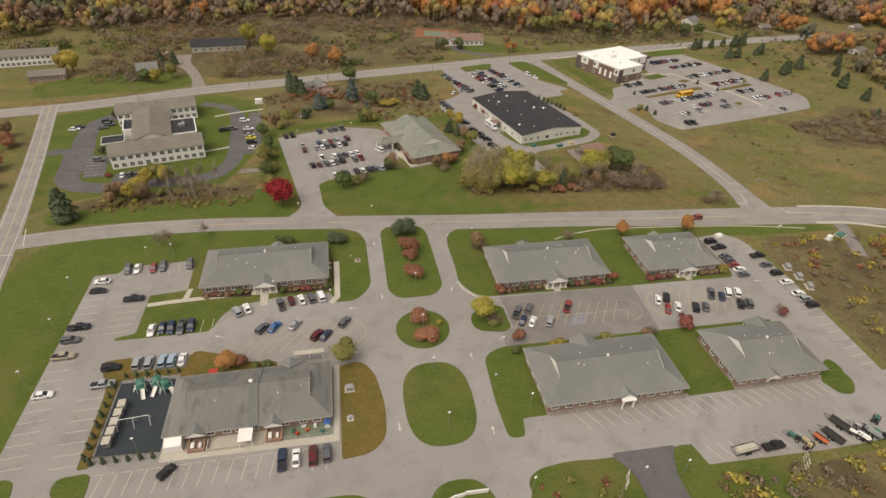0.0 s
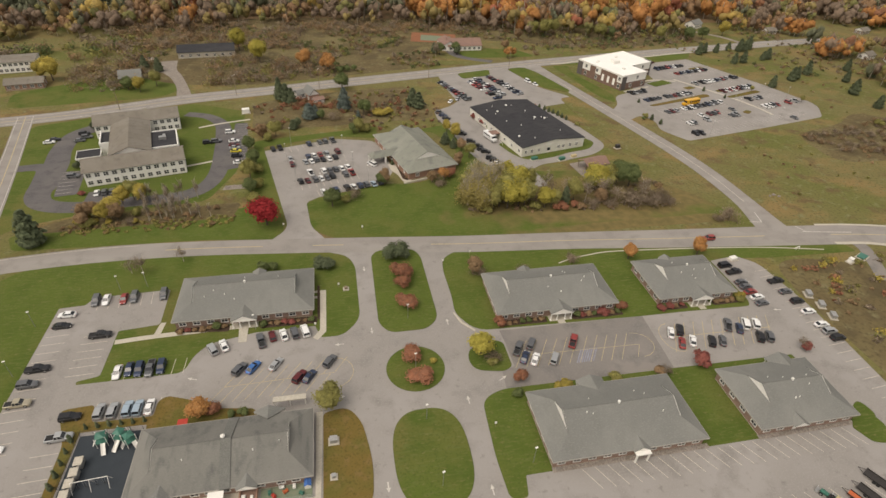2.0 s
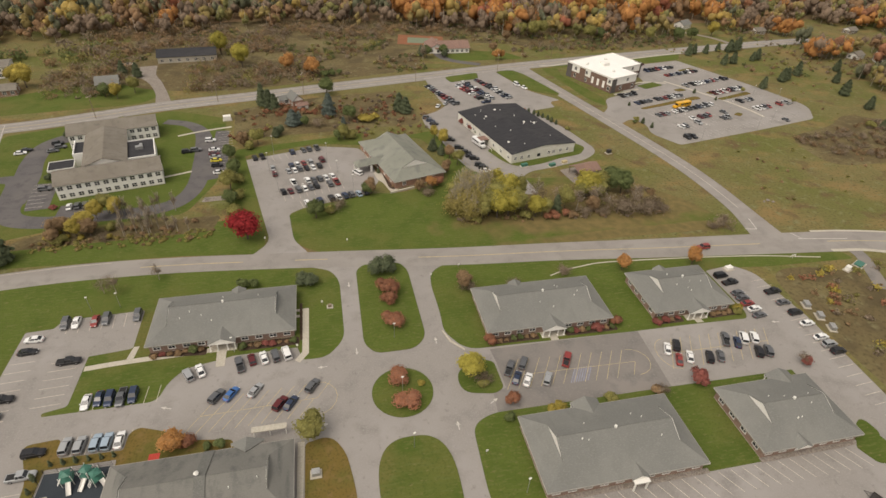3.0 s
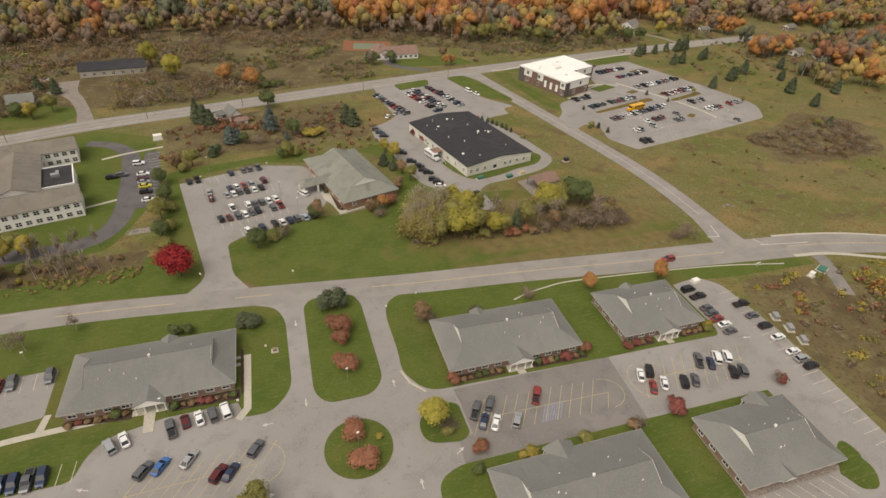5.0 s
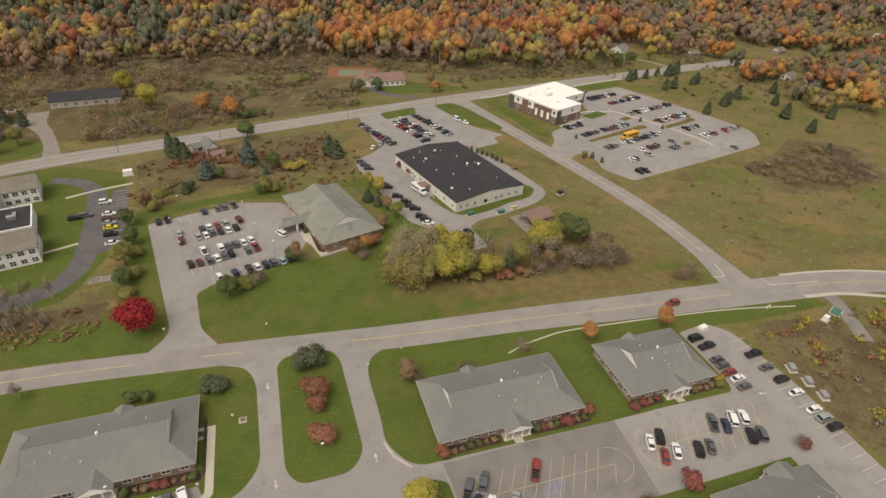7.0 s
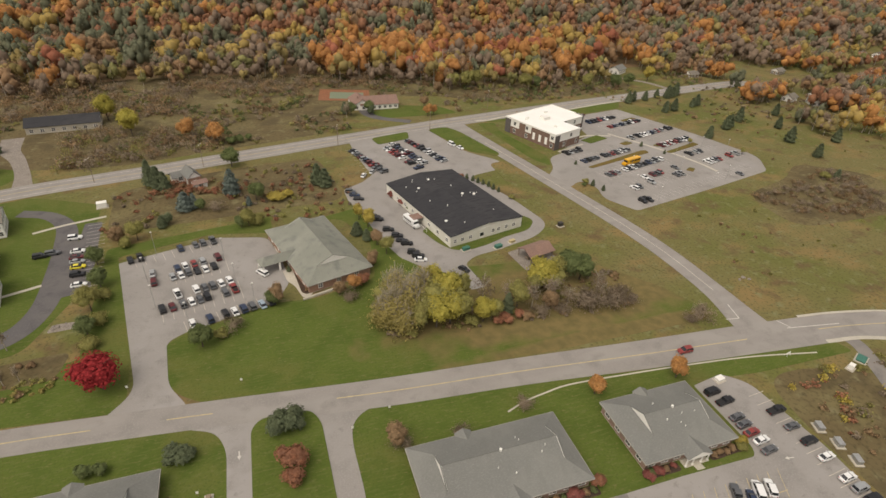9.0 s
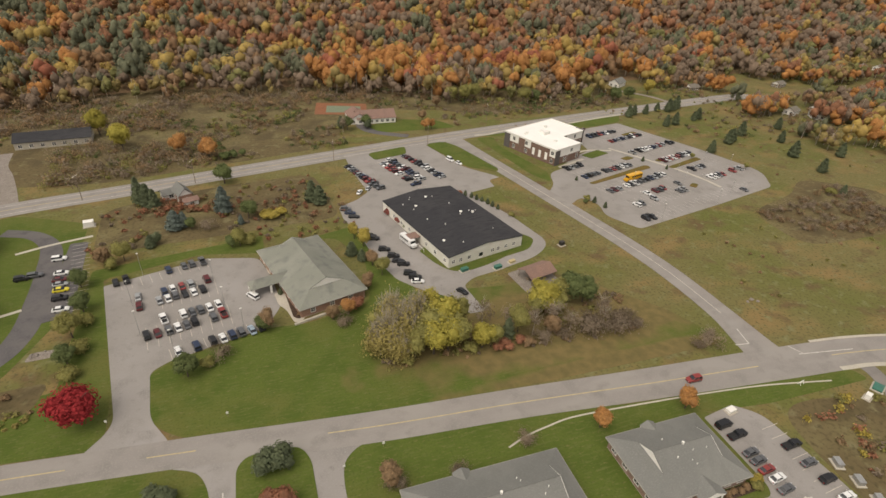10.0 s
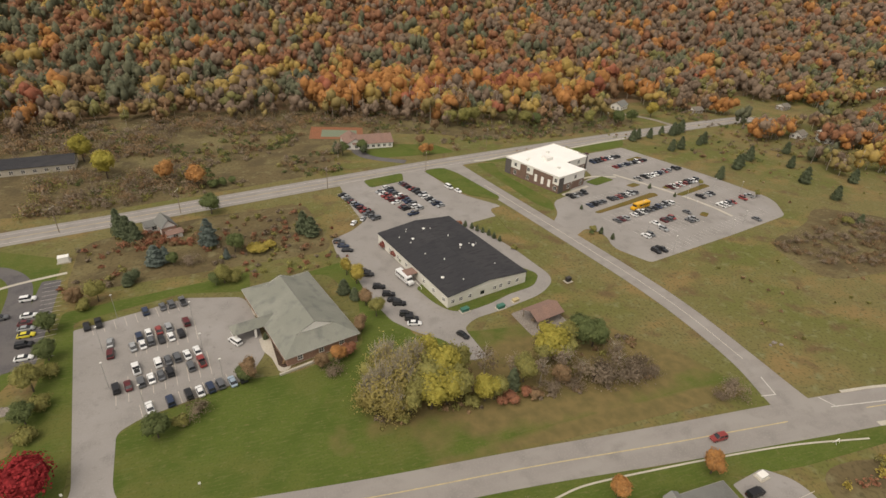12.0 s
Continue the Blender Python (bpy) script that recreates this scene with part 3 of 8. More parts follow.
# school lot
paved("pavement", rounded([(112, 205, 5), (108, 193, 4), (100, 184, 2), (104, 172, 2), (113, 178, 4), (117, 170, 5), (113.6, 160, 4), (121, 146.6, 2), (171, 157.4), (210, 166.8, 3), (221, 183, 8), (211, 217), (191.8, 265.8, 2), (160, 259, 3), (150, 243), (148, 228), (131, 219), (122, 209)], 3), 0.045, label="wide grey asphalt lot beside the brick school building")
for outline in (((124.5, 190.2), (126.2, 188.6), (166.2, 199.6), (166.4, 202.4), (164, 203)), ((175.5, 198.6), (177.4, 196.4), (201, 203.6), (200.2, 207)), ((174.6, 208), (176, 205.6), (198.6, 212.6), (197.6, 215)), ((181, 246.6), (182, 244), (193, 247.4), (191, 250)), ((170, 176.6), (172, 174), (176, 177), (174, 179)), ((158, 214), (160, 211), (166, 213), (164, 216))):
    island(rounded(outline, 1.0), "narrow kerbed grass island in the lot", "drylawn", 0.18)
setting(ribbon("sidewalk", [(160.6, 228.4), (170, 212), (178, 196), (183, 182), (184.6, 172)], -0.1, 0.07, M["concrete"], 1.7), "pale concrete path across the lot", "sidewalk")
setting(slab("sidewalk", rounded([(120.5, 209.6), (138.5, 216.8), (138, 218.4), (120, 211.4)], 0.4), -0.1, 0.075, M["concrete"]), "pale concrete walk along the school front", "sidewalk")
island(rounded([(140, 222.6), (153, 227.6), (156.4, 222), (143, 217)], 1), "planted bed beside the school entrance", "lawn", 0.12)
setting(slab("ground_patch", rounded([(-150, 262), (-120, 240), (-80, 236), (-30, 248), (22, 262), (30, 304), (60, 316), (90, 312), (108, 300), (180, 296), (236, 306), (232, 345), (180, 340), (90, 362), (8, 378), (-75, 382), (-150, 364)], 14), -0.2, 0.022, M["fieldbrown"]), "brown weedy field with bare patches", "ground")
setting(slab("ground_patch", rounded([(176, 118), (236, 118), (262, 150), (232, 172), (214, 158), (178, 148)], 12), -0.2, 0.022, M["fieldbrown"]), "brown thicket ground in the meadow", "ground")
setting(slab("ground_patch", rounded([(93.5, -19), (93.5, 40), (96, 58), (112, 58), (150, 40), (190, 10), (190, -62), (34, -62), (32, -22)], 8), -0.2, 0.021, M["fieldbrown"]), "brown weedy ground beside the lots", "ground")
setting(slab("ground_patch", rounded([(-74, 176), (10, 184), (4, 228), (-40, 222), (-76, 210)], 8), -0.2, 0.021, M["fieldbrown"]), "brown weedy old orchard field", "ground")
setting(slab("ground_patch", rounded([(-138, 103.5), (-74, 106), (-72, 116), (-126, 112)], 3), -0.2, 0.035, M["fieldbrown"]), "brown weedy strip behind the lawn", "ground")
# office approach
setting(slab("sidewalk", rounded([(-21.5, 164), (-17.6, 165), (-15.6, 151), (-19.4, 150)], 1.5), -0.1, 0.09, M["concrete"]), "curved concrete walk at the office entrance", "sidewalk")
setting(slab("sidewalk", rounded([(-18.6, 139.4), (-13.6, 137.6), (-10.6, 124.4), (-13.8, 123), (-15.6, 130), (-17.6, 133)], 1.5), -0.1, 0.09, M["concrete"]), "curved concrete walk at the office entrance", "sidewalk")
setting(slab("retaining_wall", [(-14, 122.4), (-13.9, 121.8), (-4.6, 124.6), (-4.8, 125.2)], -0.1, 0.6, M["concrete"]), "low pale retaining wall beside the lawn", "wall")
# west residence drives
setting(ribbon("road", [(-157, 150, 5), (-147, 150, 6), (-142.5, 140, 9), (-141, 128, 8), (-136, 121.5, 7), (-126, 119, 7), (-112, 120.5, 7), (-98, 121.5, 6.5), (-88, 126, 6.5), (-83.5, 137, 6.5), (-83.5, 155, 7), (-85, 172, 7), (-88, 186, 6), (-95, 195, 5), (-105, 199, 5)], -0.3, 0.05, M["asphalt_dark"]), "dark asphalt loop drive of the residence", "road")
setting(ribbon("road", [(-141.5, 132, 9), (-143, 150, 9), (-146, 166, 8), (-145, 180, 8), (-135, 189, 8), (-122, 193, 6)], -0.3, 0.055, M["asphalt_dark"]), "dark asphalt drive of the residence", "road")
paved("pavement", rounded([(-82, 186, 1), (-76.6, 186, 1), (-73, 143, 1), (-80.5, 141, 1)], 0.8), 0.06, "asphalt_dark", "dark asphalt parking strip")
paved("pavement", rounded([(-135.5, 127, 1), (-128.5, 128, 1), (-131, 146, 1), (-139.5, 146, 1)], 0.8), 0.061, "asphalt_dark", "dark asphalt parking strip")
paved("pavement", rounded([(-124.5, 119, 0.5), (-112, 121, 0.5), (-113, 131, 0.5), (-125, 129, 0.5)], 0.5), 0.062, "asphalt_dark", "dark asphalt parking strip")
setting(ribbon("road", [(-122, 258, 4), (-129, 262.5, 5), (-138, 262, 4)], -0.3, 0.056, M["gravel"]), "gravel turning place beside the grey house", "driveway")
setting(slab("tennis_court", [(16, 315), (46, 309), (50, 331), (20, 338)], -0.2, 0.05, M["red_court"]), "rust-red sports court behind the far house", "court")
setting(slab("tennis_court", [(23, 317.5), (43, 313.5), (45.5, 326), (25.5, 331)], -0.2, 0.06, M["greenmat"]), "green playing area of the sports court", "court")
setting(slab("ground_patch", rounded([(-80, 125), (-70, 125.6), (-70, 128.6), (-79, 128.4)], 1.2), -0.1, 0.056, M["gravel"]), "bare gravel patch", "ground")

# pavements for feet
def walkway(pts, width=1.6, z=0.075, label="pale concrete walkway"):
    return setting(ribbon("sidewalk", pts, -0.1, z, M["concrete"], width), label, "sidewalk")


walkway([(-95.6, 51), (-86, 51.7), (-65, 52.3), (-64, 52.3)], 1.5)
setting(slab("sidewalk", [(-66.2, 51.5), (-63.9, 51.5), (-63.9, 46.4), (-65.9, 46.4)], -0.1, 0.13, M["concrete"]), "pale concrete walkway to the entrance", "sidewalk")
setting(slab("sidewalk", [(-86.9, 52.5), (-85.3, 52.5), (-84.8, 56.5), (-86.1, 56.5)], -0.1, 0.08, M["concrete"]), "pale concrete walkway", "sidewalk")
setting(slab("sidewalk", [(-45.6, 63.8), (-44.0, 63.8), (-44.2, 47.2), (-46.4, 44.4), (-47.6, 45.4), (-45.8, 47.9)], -0.1, 0.08, M["concrete"]), "pale concrete walkway beside the building", "sidewalk")
for y in (60.6, 62.9):
    setting(slab("sidewalk", [(-47.6, y), (-45.61, y), (-45.61, y + 0.9), (-47.6, y + 0.9)], -0.1, 0.08, M["concrete"]), "pale concrete link to the side door", "sidewalk")
setting(slab("sidewalk", [(17.2, 43), (19.2, 43), (19.4, 40.9), (17.4, 40.9)], -0.1, 0.09, M["concrete"]), "short concrete entrance walk", "sidewalk")
setting(slab("sidewalk", [(59.4, 43), (61.4, 43), (61.8, 40.4), (59.8, 40.4)], -0.1, 0.09, M["concrete"]), "short concrete entrance walk", "sidewalk")
setting(slab("sidewalk", [(-82, 1.2), (-46, 0.6), (-45.4, 22), (-46.8, 22), (-47, 2.4), (-82, 3)], -0.1, 0.12, M["concrete"]), "pale concrete walk round the day-care building", "sidewalk")
setting(slab("sidewalk", [(-82, 3.01), (-57.6, 2.6), (-57.6, 6.4), (-82, 6.8)], -0.1, 0.1, M["concrete"]), "concrete terrace of the day-care building", "terrace")
setting(slab("sidewalk", [(0.4, 0.6), (36, 0.6), (36, -0.5), (0.4, -0.5)], -0.1, 0.13, M["gravel"]), "concrete walk along the building front", "sidewalk")
setting(slab("sidewalk", [(48.4, 0.6), (73, 0.6), (73, -0.5), (48.4, -0.5)], -0.1, 0.13, M["gravel"]), "concrete walk along the building front", "sidewalk")
setting(slab("playground_surface", [(-94.8, 23.6), (-82.6, 23.3), (-82.2, 3.9), (-94.9, 4.6)], -0.1, 0.14, M["rubber"]), "dark slate-coloured rubber playground floor", "playground")
walkway([(27, 66.6), (32, 68.3), (38, 69.4), (46, 70.2), (63, 69.1), (82, 67.4), (100, 65.2), (119, 61.5)], 0.45, 0.06, "trodden pale footpath through the grass")
walkway([(-97, 182.5), (-88, 186.4), (-76, 190)], 1.3, 0.07)
walkway([(-97, 145), (-90, 147.6), (-86.5, 149)], 1.2, 0.07)
walkway([(96, 262), (104, 262), (112, 265), (125, 268)], 1.5, 0.07)
walkway([(160, 271), (185, 277), (205, 281)], 1.5, 0.07)
walkway([(131, 222), (146, 228), (160, 225)], 1.5, 0.07)
walkway([(126, 64.2), (140, 62), (160, 54)], 1.4, 0.07)
setting(ribbon("guard_rail", [(127, 75.4), (140, 73.8), (155, 70.6), (170, 65.5), (185, 60)], 0.06, 0.16, M["concrete"], 0.9), "pale concrete kerb along the road bend", "kerb")
setting(slab("kerb", [(-10.2, 49.2), (-9.8, 49.2), (-8.5, 45.3), (-5.7, 41.9), (-5.9, 41.4), (-9, 45)], 0, 0.2, M["concrete"]), "pale concrete kerb at the lawn corner", "kerb")

# painted lines
def row_lines(x0, y0, x1, y1, n, dx, dy):
    return [(x0 + (x1 - x0) * k / (n - 1), y0 + (y1 - y0) * k / (n - 1), x0 + (x1 - x0) * k / (n - 1) + dx, y0 + (y1 - y0) * k / (n - 1) + dy) for k in range(n)]


def dashed(points, width, offset, spans, z, material, label):
    for a, b in spans:
        pts = [p for p in smooth([q[:2] for q in points], 24) if a <= p[0] <= b]
        if len(pts) > 2:
            setting(ribbon("road_marking", pts[:: max(1, len(pts) // 24)], z - 0.004, z, M[material], width, offset), label, "road marking")


dashed(MAIN, 0.28, 0.0, [(-92, -62), (-48, -38), (-12, 106), (128, 190)], 0.078, "yellow", "worn yellow centre line")
dashed(MAIN, 0.14, 3.2, [(-140, -100)], 0.078, "paleline", "faded edge line")
setting(ribbon("road_marking", [p[:2] for p in WEST], 0.07, 0.078, M["yellow"], 0.25), "worn yellow centre line", "road marking")
for o in (-2.9, 2.9):
    setting(ribbon("road_marking", [p[:2] for p in WEST], 0.07, 0.079, M["whiteline"], 0.18, o), "white edge line", "road marking")
    setting(ribbon("road_marking", [p[:2] for p in FAR], 0.07, 0.077, M["whiteline"], 0.2, o * 1.25), "white edge line", "road marking")
setting(ribbon("road_marking", [p[:2] for p in FAR], 0.07, 0.077, M["yellow"], 0.3), "yellow centre line", "road marking")
setting(ribbon("road_marking", [p[:2] for p in SIDE[2:8]], 0.08, 0.083, M["paleline"], 0.22), "faded centre line", "road marking")
lines("road_marking", [(104.5, 80.2, 108.8, 79.6), (108.8, 79.6, 110.5, 86), (121, 71.5, 119.2, 75.6), (119.4, 72.0, 137, 69.3), (-141.5, 94, -138.5, 84), (-143, 80, -139.8, 80)], 0.087, 0.3, M["whiteline"], "white stop lines at the junction")
lines("road_marking", row_lines(-112.6, 58, -113.0, 4, 20, 5.2, 0.35), 0.06, 0.12, M["paleline"], "faded stall lines along the lot edge")
lines("road_marking", row_lines(-103, 20, -103, 3, 7, 5.2, 0.2) + row_lines(-103.5, 41, -103.5, 54, 6, 6, 0.3), 0.061, 0.12, M["paleline"], "faded stall lines")
lines("road_marking", row_lines(-94.8, 0.4, -48, -0.2, 18, -0.9, -5.4), 0.062, 0.13, M["paleline"], "faded stall lines before the day-care building")
lines("road_marking", row_lines(-104, 69, -88, 69.6, 7, 0.4, -5), 0.061, 0.12, M["paleline"], "faded stall lines")
lines("road_marking", row_lines(-67.5, 32.4, -42.5, 33, 10, 3.2, 4.6) + row_lines(-70.6, 27.8, -46.4, 28.4, 10, 3.0, 4.4) + [(-67.5, 32.4, -42.5, 33)], 0.063, 0.11, M["yellow"], "worn yellow angled stall lines")
ARC = [(-42.5 + 4.5 * math.sin(a), 33 - 4.6 * math.cos(a)) for a in np.linspace(0, math.pi, 9)]
lines("road_marking", [(*ARC[k], *ARC[k + 1]) for k in range(8)], 0.063, 0.11, M["yellow"], "worn yellow curved end line")
lines("road_marking", [(1.1 + 2.75 * k, 27.6 - 0.15 * k, 6.6 + 2.75 * k, 36.2 - 0.15 * k) for k in range(11)] + [(1.5, 31.4, 35.5, 30.4), (33.2, 26.4, 35.5, 30.2)], 0.068, 0.11, M["yellow"], "worn yellow angled stall lines")
ARC = [(34.8 + 4.6 * math.sin(a), 30.4 - 4.2 * math.cos(a)) for a in np.linspace(0, math.pi, 9)]
lines("road_marking", [(*ARC[k], *ARC[k + 1]) for k in range(8)], 0.068, 0.11, M["yellow"], "worn yellow curved end line")
lines("road_marking", [(16.8 + 0.62 * k, 26.8, 19.6 + 0.62 * k, 31) for k in range(8)], 0.067, 0.3, M["blueline"], "faded blue accessible-bay paint")
lines("road_marking", [(44.0 + 2.8 * k, 26.4 - 0.05 * k, 49.0 + 2.8 * k, 36.2 - 0.05 * k) for k in range(11)] + [(46.5, 31.4, 75, 31)], 0.064, 0.13, M["yellow"], "worn yellow stall lines")
ARC = [(46.5 - 4 * math.sin(a), 31.3 - 5.2 * math.cos(a)) for a in np.linspace(0, math.pi, 9)]
lines("road_marking", [(*ARC[k], *ARC[k + 1]) for k in range(8)], 0.064, 0.13, M["yellow"], "worn yellow curved end line")
lines("road_marking", row_lines(87.2, 54, 85.6, 2, 19, 5.2, 0.4), 0.064, 0.12, M["paleline"], "faded stall lines along the lot edge")
lines("road_marking", row_lines(6.5, -0.6, 72, -0.8, 24, 2.6, -4.8), 0.062, 0.13, M["paleline"], "faded angled stall lines")
lines("road_marking", row_lines(32, -12.8, 78, -13.2, 17, 2.2, -4.4), 0.06, 0.13, M["paleline"], "faded angled stall lines")
lines("road_marking", row_lines(-80.8, 26.9, -94, 27.1, 6, 0.1, 4.8) + row_lines(-93, 38.3, -77.5, 38.2, 7, 0.2, 4.8), 0.06, 0.12, M["paleline"], "faded stall lines")
lines("road_marking", row_lines(-63, 157, -39, 164, 10, 1.4, -4.6) + row_lines(-51, 149.3, -36, 152.6, 7, 1.6, -9.6) + row_lines(-53, 131.5, -32, 137, 9, 1.6, -9.6) + row_lines(-45, 116.2, -23, 122.5, 9, -1.3, 4.6), 0.06, 0.12, M["paleline"], "faded stall lines")
lines("road_marking", row_lines(22, 208, 18, 234, 9, 4.6, 1.6) + row_lines(46, 203, 34, 234, 12, 4.6, 1.6) + row_lines(59, 211, 48, 241, 11, 4.6, 1.6), 0.056, 0.12, M["paleline"], "faded stall lines")
for x, y, n, w in ((126, 193, 14, 2.75), (128, 175, 17, 2.75), (133, 160.5, 14, 2.75), (165, 245, 10, 2.8), (165, 231, 14, 2.8), (172, 213, 11, 2.8), (182, 190, 11, 2.8), (184, 177, 12, 2.8)):
    lines("road_marking", [(x + w * k * 0.963, y + w * k * 0.27, x + w * k * 0.963 - 2.8, y + w * k * 0.27 + 9.8) for k in range(n)], 0.056, 0.12, M["whiteline"], "white stall lines")
lines("road_marking", [(128 + 2.65 * k, 149.8 + 0.72 * k, 126.6 + 2.65 * k, 154.8 + 0.72 * k) for k in range(30)], 0.057, 0.12, M["whiteline"], "white stall lines")
lines("road_marking", row_lines(-81, 184, -75, 145, 17, 5.4, 0.9) + row_lines(-136, 129, -138.6, 145, 7, 5.2, 0.6), 0.07, 0.12, M["whiteline"], "white stall lines")
def arrow(x, y, a):
    bm = bmesh.new()
    m = pose(x, y, 0.066, 0, 0, a)
    for f in (((-0.12, -1.1), (0.12, -1.1), (0.12, 0.2), (-0.12, 0.2)), ((-0.45, 0.2), (0.45, 0.2), (0, 1.2))):
        bm.faces.new([bm.verts.new(m @ Vector((*p, 0))) for p in f])
    setting(part("road_marking", bm, M["whiteline"]), "white painted lane arrow", "road marking")


for x, y, a in ((-32.6, 45.7, 180), (-32.7, 72, 180), (-41, 42, 90), (-41.5, 25.5, -90), (-12.4, 46, 0), (-12.6, 20, 0), (-12.8, -2, 0), (-3, 25, -60), (-33, 2, 180), (-70.5, 26, 60), (-75, 36, 70), (82, 37, 80)):
    arrow(x, y, a)

# ---- buildings ----
def wall_run(name, length, h, openings, m, material, parent, thick=0.3, z0=0.0):
    """A wall along local x with openings (x0, x1, z0, z1) that go through it."""
    bm = bmesh.new()
    x = 0.0
    for a, b, lo, hi in sorted(openings):
        if a > x:
            box(bm, x, 0, z0, a, thick, h, m)
        if lo > z0:
            box(bm, a, 0, z0, b, thick, lo, m)
        if hi < h:
            box(bm, a, 0, hi, b, thick, h, m)
        x = b
    if x < length:
        box(bm, x, 0, z0, length, thick, h, m)
    return part(name, bm, material, parent)


def window(a, b, lo, hi, m, parent, trim=0.16, mullions=1, pane="glass", sash=True):
    """A white-framed window in an opening: frame proud of the wall, pane set back, sash bars."""
    bm = bmesh.new()
    for r in ((a - trim, -0.06, lo - trim, a, 0.1, hi + trim), (b, -0.06, lo - trim, b + trim, 0.1, hi + trim), (a, -0.06, hi, b, 0.1, hi + trim), (a, -0.08, lo - trim, b, 0.1, lo)):
        box(bm, *r, m)
    w = part("window", bm, M["white"], parent)
    bm = bmesh.new()
    box(bm, a, 0.12, lo, b, 0.16, hi, m)
    part("pane", bm, M[pane], w)
    bm = bmesh.new()
    for k in range(1, mullions + 1):
        x = a + (b - a) * k / (mullions + 1)
        box(bm, x - 0.05, 0.03, lo, x + 0.05, 0.12, hi, m)
    if sash:
        box(bm, a, 0.035, (lo + hi) / 2 - 0.04, b, 0.118, (lo + hi) / 2 + 0.04, m)
    part("sash_bar", bm, M["white"], w)
    return w


def door(a, b, hi, m, parent, material="white"):
    bm = bmesh.new()
    box(bm, a, 0.08, 0.1, b, 0.14, hi, m)
    d = part("door", bm, M[material], parent)
    bm = bmesh.new()
    box(bm, a + 0.2, 0.05, 1.0, b - 0.2, 0.079, hi - 0.25, m)
    part("door_glass", bm, M["glass"], d)
    return d


def ring_walls(parent, w, d, h, mats, spec, z0=0.0, win=1):
    """Four walls round a plan w by d centred on the origin; spec gives each side's openings (s: from its own left)."""
    out = []
    sides = ((pose(-w / 2, -d / 2, 0), w), (pose(w / 2, -d / 2 + 0.3, 0, 0, 0, 90), d - 0.6), (pose(w / 2, d / 2, 0, 0, 0, 180), w), (pose(-w / 2, d / 2 - 0.3, 0, 0, 0, 270), d - 0.6))
    for k, (m, length) in enumerate(sides):
        out.append(wall_run("wall", length, h, spec[k], m, mats, parent, z0=z0))
        for a, b, lo, hi in spec[k]:
            if lo > z0 + 0.3:
                window(a, b, lo, hi, m, parent, mullions=max(1, round((b - a) / 0.9) - 1) if win else 0)
            else:
                door(a, b, hi, m, parent)
    return out


def face_mesh(name, verts, faces, material, parent, thick=0.18):
    """Roof planes with thickness."""
    bm = bmesh.new()
    v = [bm.verts.new(p) for p in verts]
    for f in faces:
        bm.faces.new([v[i] for i in f])
    bmesh.ops.recalc_face_normals(bm, faces=bm.faces)
    if sum(f.normal.z for f in bm.faces) < 0:
        bmesh.ops.reverse_faces(bm, faces=bm.faces)
    me = bpy.data.meshes.new(name)
    bm.to_mesh(me)
    bm.free()
    me.materials.append(material)
    ob = part(name, me, None, parent)
    so = ob.modifiers.new("thickness", "SOLIDIFY")
    so.thickness, so.offset = thick, -1
    return ob


SLOPE = 0.466


def hip_roof(parent, a, b, e, g, material, s=SLOPE):
    """A hip roof with a small upright gable near the top of each end. a, b: half plan; e: eave height; g: inset of the gablets."""
    r, q, c = e + b * s, e + g * s, b - g
    v = [(-a, -b, e), (a, -b, e), (a, b, e), (-a, b, e), (-a + g, 0, r), (a - g, 0, r), (-a + g, -c, q), (a - g, -c, q), (a - g, c, q), (-a + g, c, q)]
    roof = face_mesh("roof", v, [(0, 1, 7, 5, 4, 6), (2, 3, 9, 4, 5, 8), (3, 0, 6, 9), (1, 2, 8, 7)], material, parent)
    for sx in (-1, 1):
        bm = bmesh.new()
        x = sx * (a - g)
        tri = [bm.verts.new((x + sx * t, y, z)) for t in (0.0, 0.12) for y, z in ((-c, q - 0.05), (c, q - 0.05), (0, r + 0.02))]
        for f in ((0, 1, 2), (3, 4, 5), (0, 1, 4, 3), (1, 2, 5, 4), (2, 0, 3, 5)):
            bm.faces.new([tri[i] for i in f])
        part("gablet", bm, M["white"], roof, "white louvred gablet")
        for y in (-1, 1):
            bm = bmesh.new()
            tube(bm, (x + sx * 0.15, y * (c + 0.25), q - 0.05), (x + sx * 0.15, 0, r + 0.08), 0.1, 0.1, 5)
            part("gablet_trim", bm, material, roof)
    bm = bmesh.new()
    tube(bm, (-a + g, 0, r + 0.02), (a - g, 0, r + 0.02), 0.08, 0.08, 6)
    part("ridge_cap", bm, M["shingle_cap"], roof)
    for r4 in ((-a, -b - 0.1, e - 0.3, a, -b + 0.02, e - 0.02), (-a, b - 0.02, e - 0.3, a, b + 0.1, e - 0.02), (-a - 0.1, -b, e - 0.3, -a + 0.02, b, e - 0.02), (a - 0.02, -b, e - 0.3, a + 0.1, b, e - 0.02)):
        part("gutter", boxes(r4), M["gutter"], roof)
    return roof


M["gutter"] = mat("dull_gutter", (0.36, 0.34, 0.30), (0.29, 0.27, 0.24), 2, 0.6, fine=0.12)
M["brick_dull"] = mat("brown_school_brick", (0.20, 0.125, 0.095), (0.16, 0.105, 0.082), 1.5, 0.9, fine=0.3, fscale=7, bump=0.2)
M["shingle_cap"] = mat("ridge_shingles", (0.155, 0.155, 0.14), (0.135, 0.135, 0.122), 1, 0.9)


